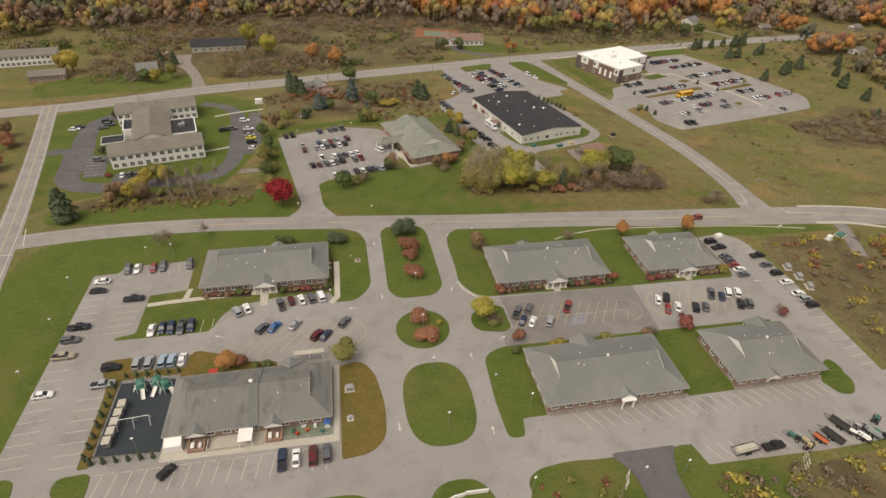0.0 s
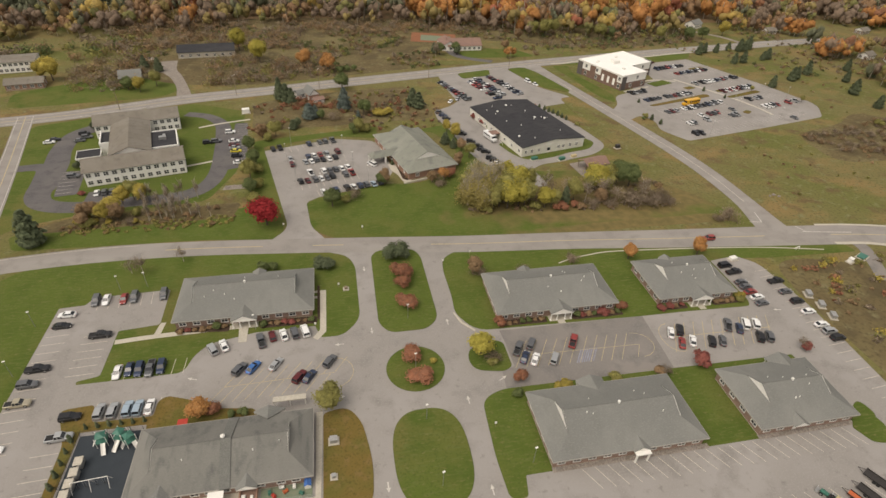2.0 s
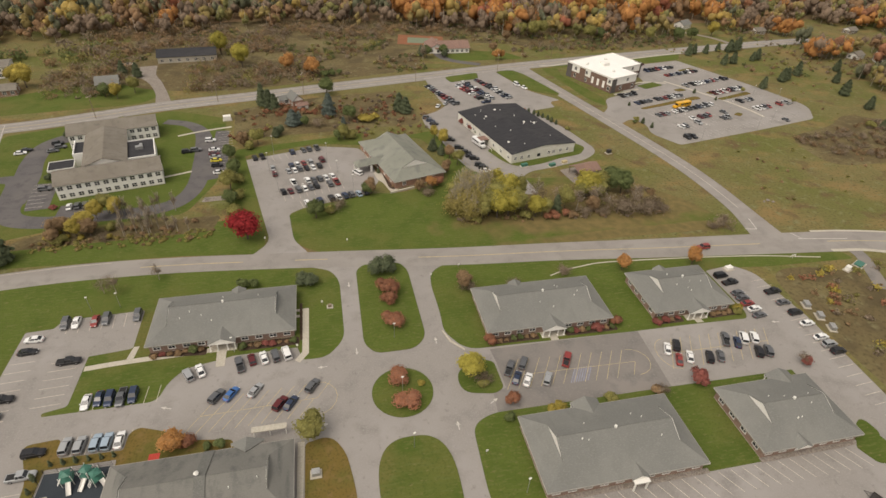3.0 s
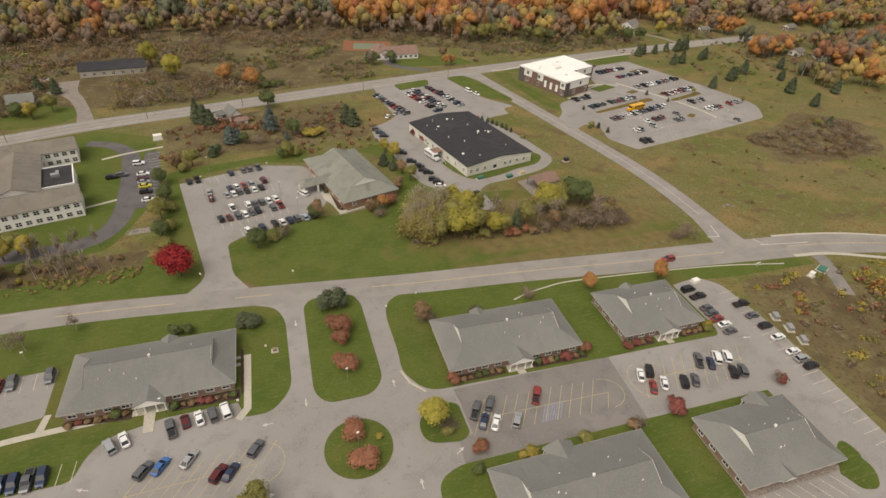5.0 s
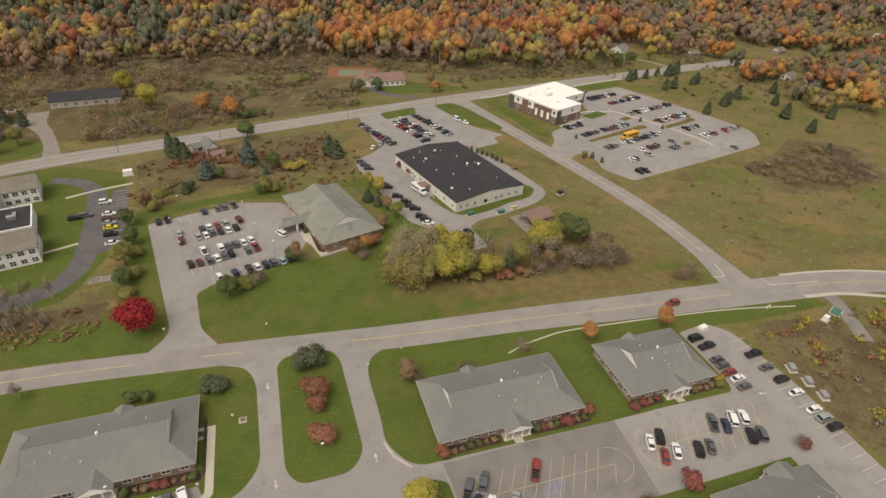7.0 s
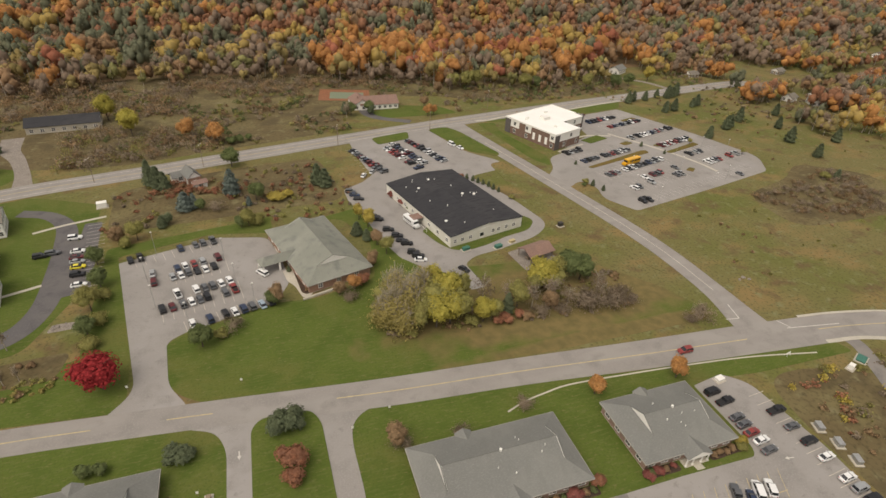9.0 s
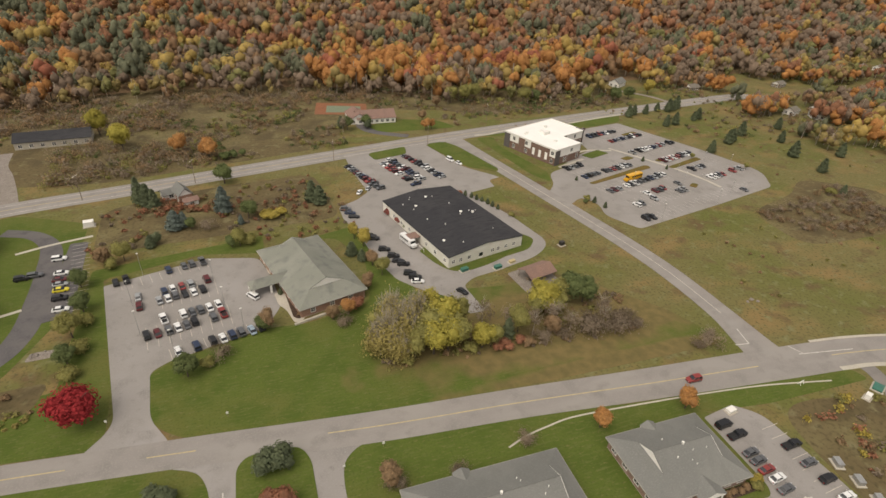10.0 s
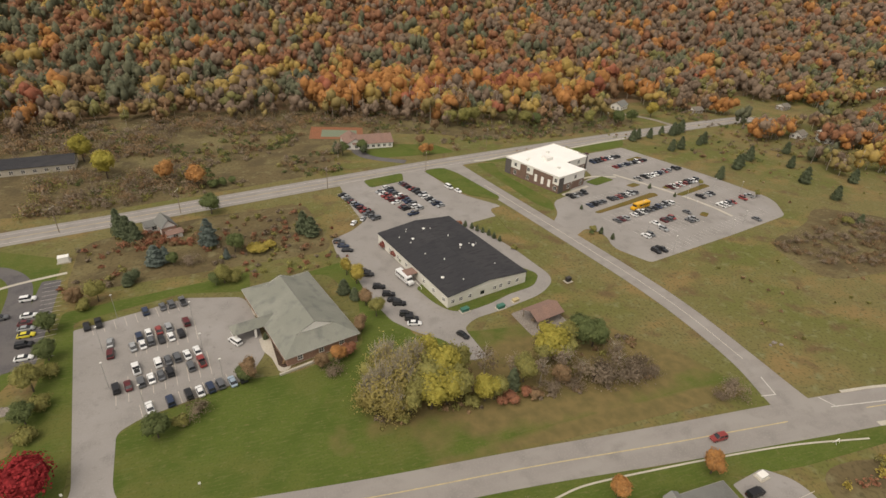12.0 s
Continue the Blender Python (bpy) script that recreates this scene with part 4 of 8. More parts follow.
def gable_wing(parent, x, w, y0, y1, e, rise, material, front=True):
    """A cross gable whose ridge runs from y0 (its front) back to y1 inside the main roof."""
    h = w / 2
    v = [(x - h, y0, e), (x, y0, e + rise), (x + h, y0, e), (x - h, y1 + 0.3, e), (x, y1 + 0.3 + rise / SLOPE, e + rise), (x + h, y1 + 0.3, e)]
    roof = face_mesh("cross_gable", v, [(0, 1, 4, 3), (1, 2, 5, 4)], material, parent, 0.14)
    if front:
        bm = bmesh.new()
        t = [bm.verts.new(p) for p in ((x - h + 0.15, y0 + 0.12, e - 0.1), (x + h - 0.15, y0 + 0.12, e - 0.1), (x, y0 + 0.12, e + rise - 0.17), (x - h + 0.15, y0 + 0.3, e - 0.1), (x + h - 0.15, y0 + 0.3, e - 0.1), (x, y0 + 0.3, e + rise - 0.17))]
        for f in ((0, 1, 2), (3, 4, 5), (0, 1, 4, 3), (1, 2, 5, 4), (2, 0, 3, 5)):
            bm.faces.new([t[i] for i in f])
        part("pediment", bm, M["white"], roof, "white triangular pediment")
        bm = boxes((x - h + 0.1, y0 + 0.08, e - 0.45, x + h - 0.1, y0 + 0.38, e - 0.1))
        part("beam", bm, M["white"], roof)
    return roof


def columns(parent, xs, y, h, r=0.16):
    for x in xs:
        bm = bmesh.new()
        tube(bm, (x, y, 0.12), (x, y, h), r, r * 0.85, 10)
        box(bm, x - r * 1.4, y - r * 1.4, 0.1, x + r * 1.4, y + r * 1.4, 0.3)
        box(bm, x - r * 1.3, y - r * 1.3, h - 0.15, x + r * 1.3, y + r * 1.3, h)
        part("column", bm, M["white"], parent, "white column")


def roof_vents(parent, spots):
    for x, y, z, r, h in spots:
        bm = bmesh.new()
        tube(bm, (x, y, z - 0.3), (x, y, z + h), r, r, 8)
        if r > 0.3:
            tube(bm, (x, y, z + h), (x, y, z + h + 0.3), r * 1.4, r * 0.3, 8)
        part("roof_vent", bm, M["white"], parent, "white roof vent")


def office(cx, cy, w, d, turn, label, portico=0.0, rear=-5.0, seed=1, hood=False):
    """A low brick office: hip roof with gablets, white trim, columned portico in front."""
    rnd = random.Random(seed)
    ob = thing("office_building", label, "building", "brick office buildings")
    ww, dd, h = w - 1.2, d - 1.2, 2.85
    def openings(length, skip):
        out, n = [], int(length // 3.3)
        for k in range(n):
            c = length * (k + 0.5) / n
            if not any(abs(c - s) < t for s, t in skip):
                out.append((c - 0.75, c + 0.75, 0.95, 2.35))
        return out
    front = openings(ww, [(ww / 2 + portico, 2.4)]) + [(ww / 2 + portico - 0.95, ww / 2 + portico + 0.95, 0.1, 2.3)]
    back = openings(ww, [(ww / 2 - rear, 1.6)]) + [(ww / 2 - rear - 0.6, ww / 2 - rear + 0.6, 0.1, 2.2)]
    side = openings(dd - 0.6, [])
    ring_walls(ob, ww, dd, h, M["brick"], (front, side, back, side))
    part("foundation", boxes((-ww / 2 - 0.05, -dd / 2 - 0.05, -0.1, ww / 2 + 0.05, dd / 2 + 0.05, 0.1)), M["concrete"], ob)
    part("ceiling_soffit", boxes((-ww / 2 + 0.3, -dd / 2 + 0.3, h - 0.1, ww / 2 - 0.3, dd / 2 - 0.3, h)), M["white"], ob)
    # white frieze band above the windows, a little proud of the brick
    part("frieze", boxes((-ww / 2 - 0.05, -dd / 2 - 0.05, 2.55, ww / 2 + 0.05, -dd / 2 - 0.003, h), (-ww / 2 - 0.05, dd / 2 + 0.003, 2.55, ww / 2 + 0.05, dd / 2 + 0.05, h)), M["white"], ob)
    a, b = w / 2, d / 2
    roof = hip_roof(ob, a, b, 2.9, 4.8, M["shingle"])
    r = 2.9 + b * SLOPE
    if portico is not None:
        gable_wing(ob, portico, 6.6, -b - 1.6, -b, 2.75, 1.55, M["shingle"])
        columns(ob, [portico + k for k in (-2.9, -1.15, 1.15, 2.9)], -b - 1.2, 2.4)
        part("porch_floor", boxes((portico - 3.2, -b - 1.6, -0.1, portico + 3.2, -dd / 2 - 0.06, 0.12)), M["concrete"], ob)
    gw = face_mesh("rear_gable", [(rear - 1.9, b + 0.6, 3.0), (rear, b + 0.6, 4.1), (rear + 1.9, b + 0.6, 3.0), (rear - 1.9, b - 0.2, 3.0), (rear, b - 2.6, 4.1), (rear + 1.9, b - 0.2, 3.0)], [(0, 3, 4, 1), (1, 4, 5, 2)], M["shingle"], ob, 0.12)
    bm = bmesh.new()
    f = [bm.verts.new(p) for p in ((rear - 1.75, b + 0.5, 2.6), (rear + 1.75, b + 0.5, 2.6), (rear + 1.75, b + 0.5, 2.95), (rear, b + 0.5, 3.95), (rear - 1.75, b + 0.5, 2.95))]
    f2 = [bm.verts.new(p.co + Vector((0, -0.3, 0))) for p in f]
    bm.faces.new(f), bm.faces.new(f2[::-1])
    for k in range(5):
        bm.faces.new((f[k], f[(k + 1) % 5], f2[(k + 1) % 5], f2[k]))
    part("rear_gable_front", bm, M["white"], gw)
    if hood:
        part("door_post", boxes((rear - 1.5, b + 1.0, 0, rear - 1.2, b + 1.3, 2.6)), M["white"], ob)
        part("door_post", boxes((rear + 1.2, b + 1.0, 0, rear + 1.5, b + 1.3, 2.6)), M["white"], ob)
        part("door_hood", boxes((rear - 1.7, b - 0.5, 2.6, rear + 1.7, b + 1.4, 2.9)), M["white"], ob)
    roof_vents(roof, [(0, 0, r, 0.3, 0.45)])
    for k in range(6):
        x, y = rnd.uniform(-a + 7, a - 7), rnd.choice((-1, 1)) * rnd.uniform(0.8, 4.5)
        z = 2.9 + (b - abs(y)) * SLOPE
        roof_vents(roof, [(x, y, z, rnd.choice((0.08, 0.1, 0.14)), rnd.uniform(0.3, 0.55))])
    ob.matrix_basis = pose(cx, cy, 0, 0, 0, turn)
    return ob


office(-64.7, 61.9, 35.2, 17.8, 0, "long one-storey brick office with grey hip roof and columned porch", 0, 2.5, 1)
office(18.1, 52.6, 35.0, 17.9, 0, "brick office with grey shingle hip roof and white columned porch", 0.3, -4.5, 2)
office(60.1, 52.1, 24.6, 17.7, 0, "smaller brick office with grey hip roof beside the parking lot", 0.6, -1, 3)
office(17.7, 9.0, 35.3, 17.9, 180, "brick office with grey hip roof and white entrance arch", 1.6, -1.8, 4, True)
office(60.7, 8.7, 25.2, 17.4, 180, "brick office with broad grey hip roof at the lot corner", -5.5, 3, 5)


def daycare():
    """The day-care building: same hip roof, a raised party wall, brick porches and a terrace."""
    ob = thing("day_care_building", "brick day-care building with stained grey hip roof and brick porches", "building")
    w, d, b = 34.4, 16.0, 8.0
    ww, dd, h = w - 1.2, d - 1.2, 2.85
    front = [(x - 0.7, x + 0.7, 1.0, 2.3) for x in (2.5, 8.6, 11.8, 14.4, 17.4, 23.8, 27.6, 30.4)]
    back = [(x - 0.7, x + 0.7, 0.95, 2.3) for x in (3, 7, 11, 16, 20, 24, 29)]
    side = [(x - 0.6, x + 0.6, 0.95, 2.3) for x in (3, 7, 11)]
    ring_walls(ob, ww, dd, h, M["brick"], (front, side, back, side))
    part("foundation", boxes((-ww / 2 - 0.05, -dd / 2 - 0.05, -0.1, ww / 2 + 0.05, dd / 2 + 0.05, 0.12)), M["concrete"], ob)
    roof = hip_roof(ob, w / 2, b, 2.9, 4.6, M["shingle_old"], 0.5)
    bm = bmesh.new()
    # raised shingled strip over the party wall
    for s in (-1, 1):
        v = [bm.verts.new(p) for p in ((-0.1, s * (b + 0.1), 3.0), (1.9, s * (b + 0.1), 3.0), (1.9, 0, 7.15), (-0.1, 0, 7.15), (-0.1, s * (b + 0.1), 2.7), (1.9, s * (b + 0.1), 2.7), (1.9, 0, 6.8), (-0.1, 0, 6.8))]
        for f in ((0, 1, 2, 3), (4, 5, 6, 7), (0, 1, 5, 4), (1, 2, 6, 5), (3, 0, 4, 7)):
            bm.faces.new([v[i] for i in f])
    part("party_wall_strip", bm, M["shingle_cap"], roof)
    roof_vents(roof, [(0.3, 0.6, 6.9, 0.35, 0.5), (-7, -2.5, 5.6, 0.1, 0.4), (6, -2.4, 5.7, 0.12, 0.4), (11, -1.5, 6.2, 0.1, 0.4)])
    for x in (-10.6, 4.9):
        gable_wing(ob, x, 4.0, -b - 0.7, -b, 2.85, 1.1, M["shingle"])
        porch = part("porch", boxes((x - 1.7, -b - 2.7, 0, x - 1.4, -b + 0.5, 1.0), (x + 1.4, -b - 2.7, 0, x + 1.7, -b + 0.5, 1.0), (x - 1.4, -b - 2.7, 0, x + 1.4, -b - 2.4, 1.0)), M["brickpale"], ob, "low tan brick porch walls")
        part("porch_floor", boxes((x - 1.4, -b - 2.4, 0, x + 1.4, -b + 0.5, 0.35)), M["brick"], porch)
        part("bench", boxes((x - 1.2, -b - 2.0, 0.36, x - 0.5, -b - 0.6, 0.9), (x + 0.4, -b - 2.0, 0.36, x + 0.9, -b - 0.8, 0.8)), M["white"], porch)
    part("terrace_wall", boxes((-8.6, -b - 2.9, 0, 2.6, -b - 2.7, 0.9), (-8.6, -b - 2.7, 0, -8.4, -b - 0.2, 0.9)), M["concrete"], ob)
    gable_wing(ob, 8, 6.6, 0, 0, 2.75, 1.5, M["shingle"]).matrix_basis = pose(16, b + 1.2, 0, 0, 0, 180) @ pose(0, 0, 0)
    ob.matrix_basis = pose(-64.4, 13.1, 0, 0, 0, 0)
    part("canopy", boxes((-2.1, -b - 3.3, 2.5, 0.8, -b + 0.4, 2.62)), M["white"], ob, "white flat entrance canopy")
    for x in (-2.0, 0.6):
        part("canopy_post", boxes((x, -b - 3.2, 0, x + 0.12, -b - 3.08, 2.5)), M["white"], ob)
    part("awning", boxes((-10.6, b - 0.4, 2.6, -8.6, b + 1.6, 2.75)), M["awning"], ob, "red fabric awning")
    part("rear_walk_roof", boxes((8.5, b + 3.0, 2.6, 15.6, b + 4.4, 2.78)), M["concrete"], ob, "pale flat covered-way roof")
    for x in (8.8, 12, 15.3):
        part("rear_walk_post", boxes((x - 0.1, b + 3.6, 0, x + 0.1, b + 3.8, 2.6)), M["white"], ob)


daycare()


def grey_office():
    """The office beyond the road: hip roof with a gablet, drive-under canopy."""
    ob = thing("office_building", "brick office with pale green-grey hip roof and entrance canopy", "building")
    w, d = 21.5, 38.0
    ww, dd = w - 1.2, d - 1.2
    ring_walls(ob, ww, dd, 3.0, M["brickpale"], ([(3, 4.2, 1, 2.3), (9, 10.2, 1, 2.3), (15, 16.2, 1, 2.3)], [(k - 0.6, k + 0.6, 1, 2.3) for k in (4, 10, 16, 22, 28, 33)], [(5, 6.2, 1, 2.3), (14, 15.2, 1, 2.3)], [(k - 0.6, k + 0.6, 1, 2.3) for k in (4, 10, 26, 32)] + [(18, 20, 0.1, 2.4)]))
    part("foundation", boxes((-ww / 2 - 0.05, -dd / 2 - 0.05, -0.1, ww / 2 + 0.05, dd / 2 + 0.05, 0.1)), M["concrete"], ob)
    a, b, e, s, g = d / 2, w / 2, 3.2, 0.44, 5.5
    holder = part("roof_base", boxes((-b + 0.8, -a + 0.8, 3.0, b - 0.8, a - 0.8, 3.1)), M["white"], ob)
    hip_roof(holder, a, b, e, g, M["shingle_green"], s)
    holder.matrix_basis = pose(0, 0, 0)
    for c in holder.children:
        c.matrix_basis = pose(0, 0, 0, 0, 0, 90)
    # canopy wing towards the lot
    v = [(-b - 8.5, -2.5, 3.1), (-b - 8.5, 2.5, 3.1), (-b + 3.5, 2.5, 3.1), (-b + 3.5, -2.5, 3.1), (-b - 6.5, 0, 4.9), (-b + 4.5, 0, 4.9)]
    face_mesh("canopy_roof", v, [(0, 3, 5, 4), (1, 4, 5, 2), (0, 4, 1)], M["shingle_green"], ob)
    for x in (-b - 7.8, -b - 2.5):
        for y in (-2.1, 2.1):
            part("canopy_column", boxes((x - 0.3, y - 0.3, 0, x + 0.3, y + 0.3, 3.1)), M["white"], ob)
    ob.matrix_basis = pose(-6.9, 145.4, 0, 0, 0, 15.5)


grey_office()


def warehouse():
    """Long low building with a black roof, cream walls and a row of windows."""
    ob = thing("warehouse", "cream metal-walled industrial building with a wide black roof", "building")
    w, d, e, r = 32.2, 48.2, 4.4, 6.0
    ww, dd = w - 0.5, d - 0.5
    front = [(k - 0.6, k + 0.6, 1.3, 2.6) for k in (2, 5, 8.5, 18.5, 21, 24.5, 28)] + [(12.5, 14.5, 0.1, 2.6)]
    side = [(k - 0.7, k + 0.7, 1.3, 2.6) for k in (3, 9, 15, 21, 27, 33, 39, 45)]
    ring_walls(ob, ww, dd, e - 0.2, M["cream"], (front, side, [], side))
    part("foundation", boxes((-ww / 2 - 0.05, -dd / 2 - 0.05, -0.1, ww / 2 + 0.05, dd / 2 + 0.05, 0.15)), M["concrete"], ob)
    a, b = w / 2, d / 2
    roof = face_mesh("roof", [(-a, -b, e), (0, -b, r), (a, -b, e), (-a, b, e), (0, b, r), (a, b, e)], [(0, 1, 4, 3), (1, 2, 5, 4)], M["blackroof"], ob, 0.25)
    for s in (-1, 1):
        bm = bmesh.new()
        y = s * (b - 0.3)
        v = [bm.verts.new(p) for p in ((-a + 0.3, y, e - 0.2), (a - 0.3, y, e - 0.2), (0, y, r - 0.28), (-a + 0.3, y - s * 0.2, e - 0.2), (a - 0.3, y - s * 0.2, e - 0.2), (0, y - s * 0.2, r - 0.28))]
        for f in ((0, 1, 2), (3, 4, 5), (0, 1, 4, 3), (1, 2, 5, 4), (2, 0, 3, 5)):
            bm.faces.new([v[i] for i in f])
        part("gable", bm, M["cream"], ob)
    rnd = random.Random(8)
    for k in range(18):
        x, y = rnd.uniform(-13, 13), rnd.uniform(-20, 20)
        roof_vents(roof, [(x, y, e + (a - abs(x)) / a * (r - e), rnd.choice((0.12, 0.18, 0.45)) if k < 12 else 0.2, rnd.uniform(0.25, 0.6))])
    # entrance canopy and lean-to on the lot side
    part("entrance_canopy", boxes((-a - 3.8, -5.5, 2.9, -a + 0.2, -1.5, 3.1)), M["shingle_red"], ob, "small reddish canopy roof")
    for y in (-5.2, -1.8):
        part("canopy_post", boxes((-a - 3.6, y - 0.1, 0, -a - 3.4, y + 0.1, 2.9)), M["white"], ob)
    part("ramp_rail", boxes((-a - 1.6, -11, 0.9, -a - 1.5, -6.4, 1.0), (-a - 1.6, -11, 0, -a - 1.5, -10.9, 0.9), (-a - 1.6, -6.5, 0, -a - 1.5, -6.4, 0.9)), M["white"], ob)
    ob.matrix_basis = pose(47.55, 165.83, 0, 0, 0, 13.8)


warehouse()


def school():
    """Two-storey brick building with a white roof."""
    ob = thing("school_building", "two-storey brick and white-panelled building with bright white flat roof", "building")
    # L-shaped: long bar and a stub towards the lot
    h = 8.0
    def clad(x0, y0, x1, y1, sides):
        w, d = x1 - x0, y1 - y0
        runs = {"s": (pose(x0, y0, 0), w), "e": (pose(x1, y0, 0, 0, 0, 90), d), "n": (pose(x1, y1, 0, 0, 0, 180), w), "w": (pose(x0, y1, 0, 0, 0, 270), d)}
        for s in sides:
            m, length = runs[s]
            n = max(2, int(length // 4.2))
            low = [(length * (k + 0.5) / n - 0.8, length * (k + 0.5) / n + 0.8, 1.0, 3.0) for k in range(n)]
            high = [(q[0], q[1], 5.0, 6.8) for q in low]
            panels = {"w": ((9.6, 13.8), (18.0, 30.2)), "s": ((0.0, 3.4),)}.get(s, ())
            low, high = ([q for q in row if not any(a < (q[0] + q[1]) / 2 < b for a, b in panels)] for row in (low, high))
            if s == "s":
                low, high = low[::2], high[1::2]
            for a, b in panels:
                part("brick_panel", boxes((a, -0.12, 0, b, -0.003, h - 0.1)), M["brick_dull"], ob, "full-height red-brown brick panel").matrix_basis = m
                if b - a > 8:
                    for k in range(3):
                        x = a + (b - a) * (k + 0.5) / 3
                        part("tall_window", boxes((x - 0.8, -0.17, 1.6, x + 0.8, -0.121, 5.2)), M["siding"], ob, "tall white-blinded window").matrix_basis = m
            wall_run("lower_wall", length, 3.9, low, m, M["brickdark"] if s == "e" else M["brick_dull"], ob, 0.35)
            wall_run("upper_wall", length, h - 0.1, high, m, M["brickdark"] if s == "e" else M["white"], ob, 0.35, 3.9)
            for q in low + high:
                window(*q, m, ob, 0.1, 1, sash=False)
    clad(0, 0, 19.6, 34, "swn")
    clad(19.25, 0, 19.6, 12, "e")
    clad(19.6, 12, 37, 34, "sen")
    for x0, y0, x1, y1, z in ((-0.2, -0.2, 19.8, 34.2, h), (19.8, 11.8, 37.2, 34.2, h + 0.001)):
        part("roof", boxes((x0, y0, z - 0.3, x1, y1, z)), M["whiteroof"], ob, "bright white membrane roof")
    part("corner_tower", boxes((-0.25, -0.25, 0, 3.2, -0.004, h + 0.3)), M["brickdark"], ob, "dark brick corner panel")
    part("corner_tower", boxes((36.8, 11.6, 0, 37.3, 17, h + 0.3)), M["brickdark"], ob, "dark brick corner panel")
    part("corner_tower", boxes((-0.25, 30.5, 0, -0.004, 34.2, h + 0.3)), M["brickdark"], ob, "dark brick corner panel")
    part("parapet", boxes((-0.3, -0.3, h - 0.4, -0.2, 34.3, h + 0.35), (-0.2, -0.3, h - 0.4, 19.9, -0.2, h + 0.35), (-0.2, 34.2, h - 0.4, 37.3, 34.3, h + 0.35), (37.2, 11.8, h - 0.4, 37.3, 34.2, h + 0.35)), M["white"], ob)
    for x, y, w, d, z in ((12, 18, 4.6, 2.4, 1.5), (9, 8, 1.4, 1.4, 0.8), (4.5, 24, 1.1, 1.1, 0.7), (6.5, 25, 1.1, 1.1, 0.7), (22, 26, 1.6, 1.2, 0.9), (14, 21.5, 1.8, 1.6, 1.1)):
        part("roof_unit", boxes((x, y, h, x + w, y + d, h + z)), M["white"], ob, "pale rooftop ventilation unit")
    ob.matrix_basis = pose(118.6, 212.4, 0, 0, 0, 21.5)


school()


def pitched(w, d, e, r, material, ob, axis="x", over=0.5, z=0.0):
    """A plain gable roof, ridge along x or y."""
    a, b = w / 2 + over, d / 2 + over
    v = [(-a, -b, e), (a, -b, e), (a, b, e), (-a, b, e), (-a, 0, r), (a, 0, r)]
    f = [(0, 1, 5, 4), (2, 3, 4, 5)]
    if axis == "y":
        v = [(-a, -b, e), (a, -b, e), (a, b, e), (-a, b, e), (0, -b, r), (0, b, r)]
        f = [(0, 4, 5, 3), (1, 2, 5, 4)]
    roof = face_mesh("roof", v, f, material, ob)
    s, w2, d2 = 0.3, w / 2, d / 2
    for k in (-1, 1):
        bm = bmesh.new()
        rr = r - (r - e) * over / (b if axis == "x" else a) - 0.2
        pts = ((k * w2, -d2, e - 0.1), (k * w2, d2, e - 0.1), (k * w2, 0, rr)) if axis == "x" else ((-w2, k * d2, e - 0.1), (w2, k * d2, e - 0.1), (0, k * d2, rr))
        off = Vector((-k * 0.2, 0, 0)) if axis == "x" else Vector((0, -k * 0.2, 0))
        f1 = [bm.verts.new(p) for p in pts]
        f2 = [bm.verts.new(Vector(p) + off) for p in pts]
        bm.faces.new(f1), bm.faces.new(f2)
        for i in range(3):
            bm.faces.new((f1[i], f1[(i + 1) % 3], f2[(i + 1) % 3], f2[i]))
        part("gable", bm, M["siding"], ob)
    return roof


def wing(label, x, y, w, d, turn, axis, h=5.6, r=8.2, wall="siding", roof="shingle_brown", rows=2, step=2.6, name="residence_wing"):
    ob = thing(name, label, "building")
    def two(length):
        n, out = max(1, int(length // step)), []
        for k in range(n):
            c = length * (k + 0.5) / n
            out.append(c)
        return out
    sides = ((pose(-w / 2, -d / 2, 0), w), (pose(w / 2, -d / 2 + 0.3, 0, 0, 0, 90), d - 0.6), (pose(w / 2, d / 2, 0, 0, 0, 180), w), (pose(-w / 2, d / 2 - 0.3, 0, 0, 0, 270), d - 0.6))
    for m, length in sides:
        low = [(c - 0.75, c + 0.75, 0.8, 2.2) for c in two(length)]
        high = [(c - 0.75, c + 0.75, 3.6, 5.0) for c in two(length)]
        wall_run("wall", length, h if rows == 1 else 2.9, low, m, M[wall], ob)
        for q in low:
            window(*q, m, ob, 0.1, 1)
        if rows == 2:
            wall_run("upper_wall", length, h, high, m, M[wall], ob, 0.3, 2.9)
            for q in high:
                window(*q, m, ob, 0.1, 1)
    pitched(w, d, h, r, M[roof], ob, axis)
    part("foundation", boxes((-w / 2 - 0.05, -d / 2 - 0.05, -0.1, w / 2 + 0.05, d / 2 + 0.05, 0.15)), M["concrete"], ob)
    ob.matrix_basis = pose(x, y, 0, 0, 0, turn)
    return ob


wing("long white two-storey residence wing with taupe roof", -111.8, 142.5, 33, 12, 13.5, "x")
wing("white residence wing with taupe roof at the back", -121.1, 184.3, 32, 12.4, 13.5, "x")
wing("white residence wing linking the others under taupe roof", -118.5, 163, 14, 30, 13.5, "y", 5.4, 8.0)
flat = thing("flat_roofed_link", "flat dark-roofed white link between residence wings", "building")
part("wall", boxes((-5.6, -8, 0, 5.6, 8, 4.6)), M["siding"], flat)
part("roof", boxes((-5.3, -7.7, 4.6, 5.3, 7.7, 4.75)), M["blackroof"], flat)
part("parapet", boxes((-5.7, -8.1, 4.4, -5.31, 8.1, 5.0), (5.31, -8.1, 4.4, 5.7, 8.1, 5.0), (-5.31, -8.1, 4.4, 5.31, -7.71, 5.0), (-5.31, 7.71, 4.4, 5.31, 8.1, 5.0)), M["siding"], flat)
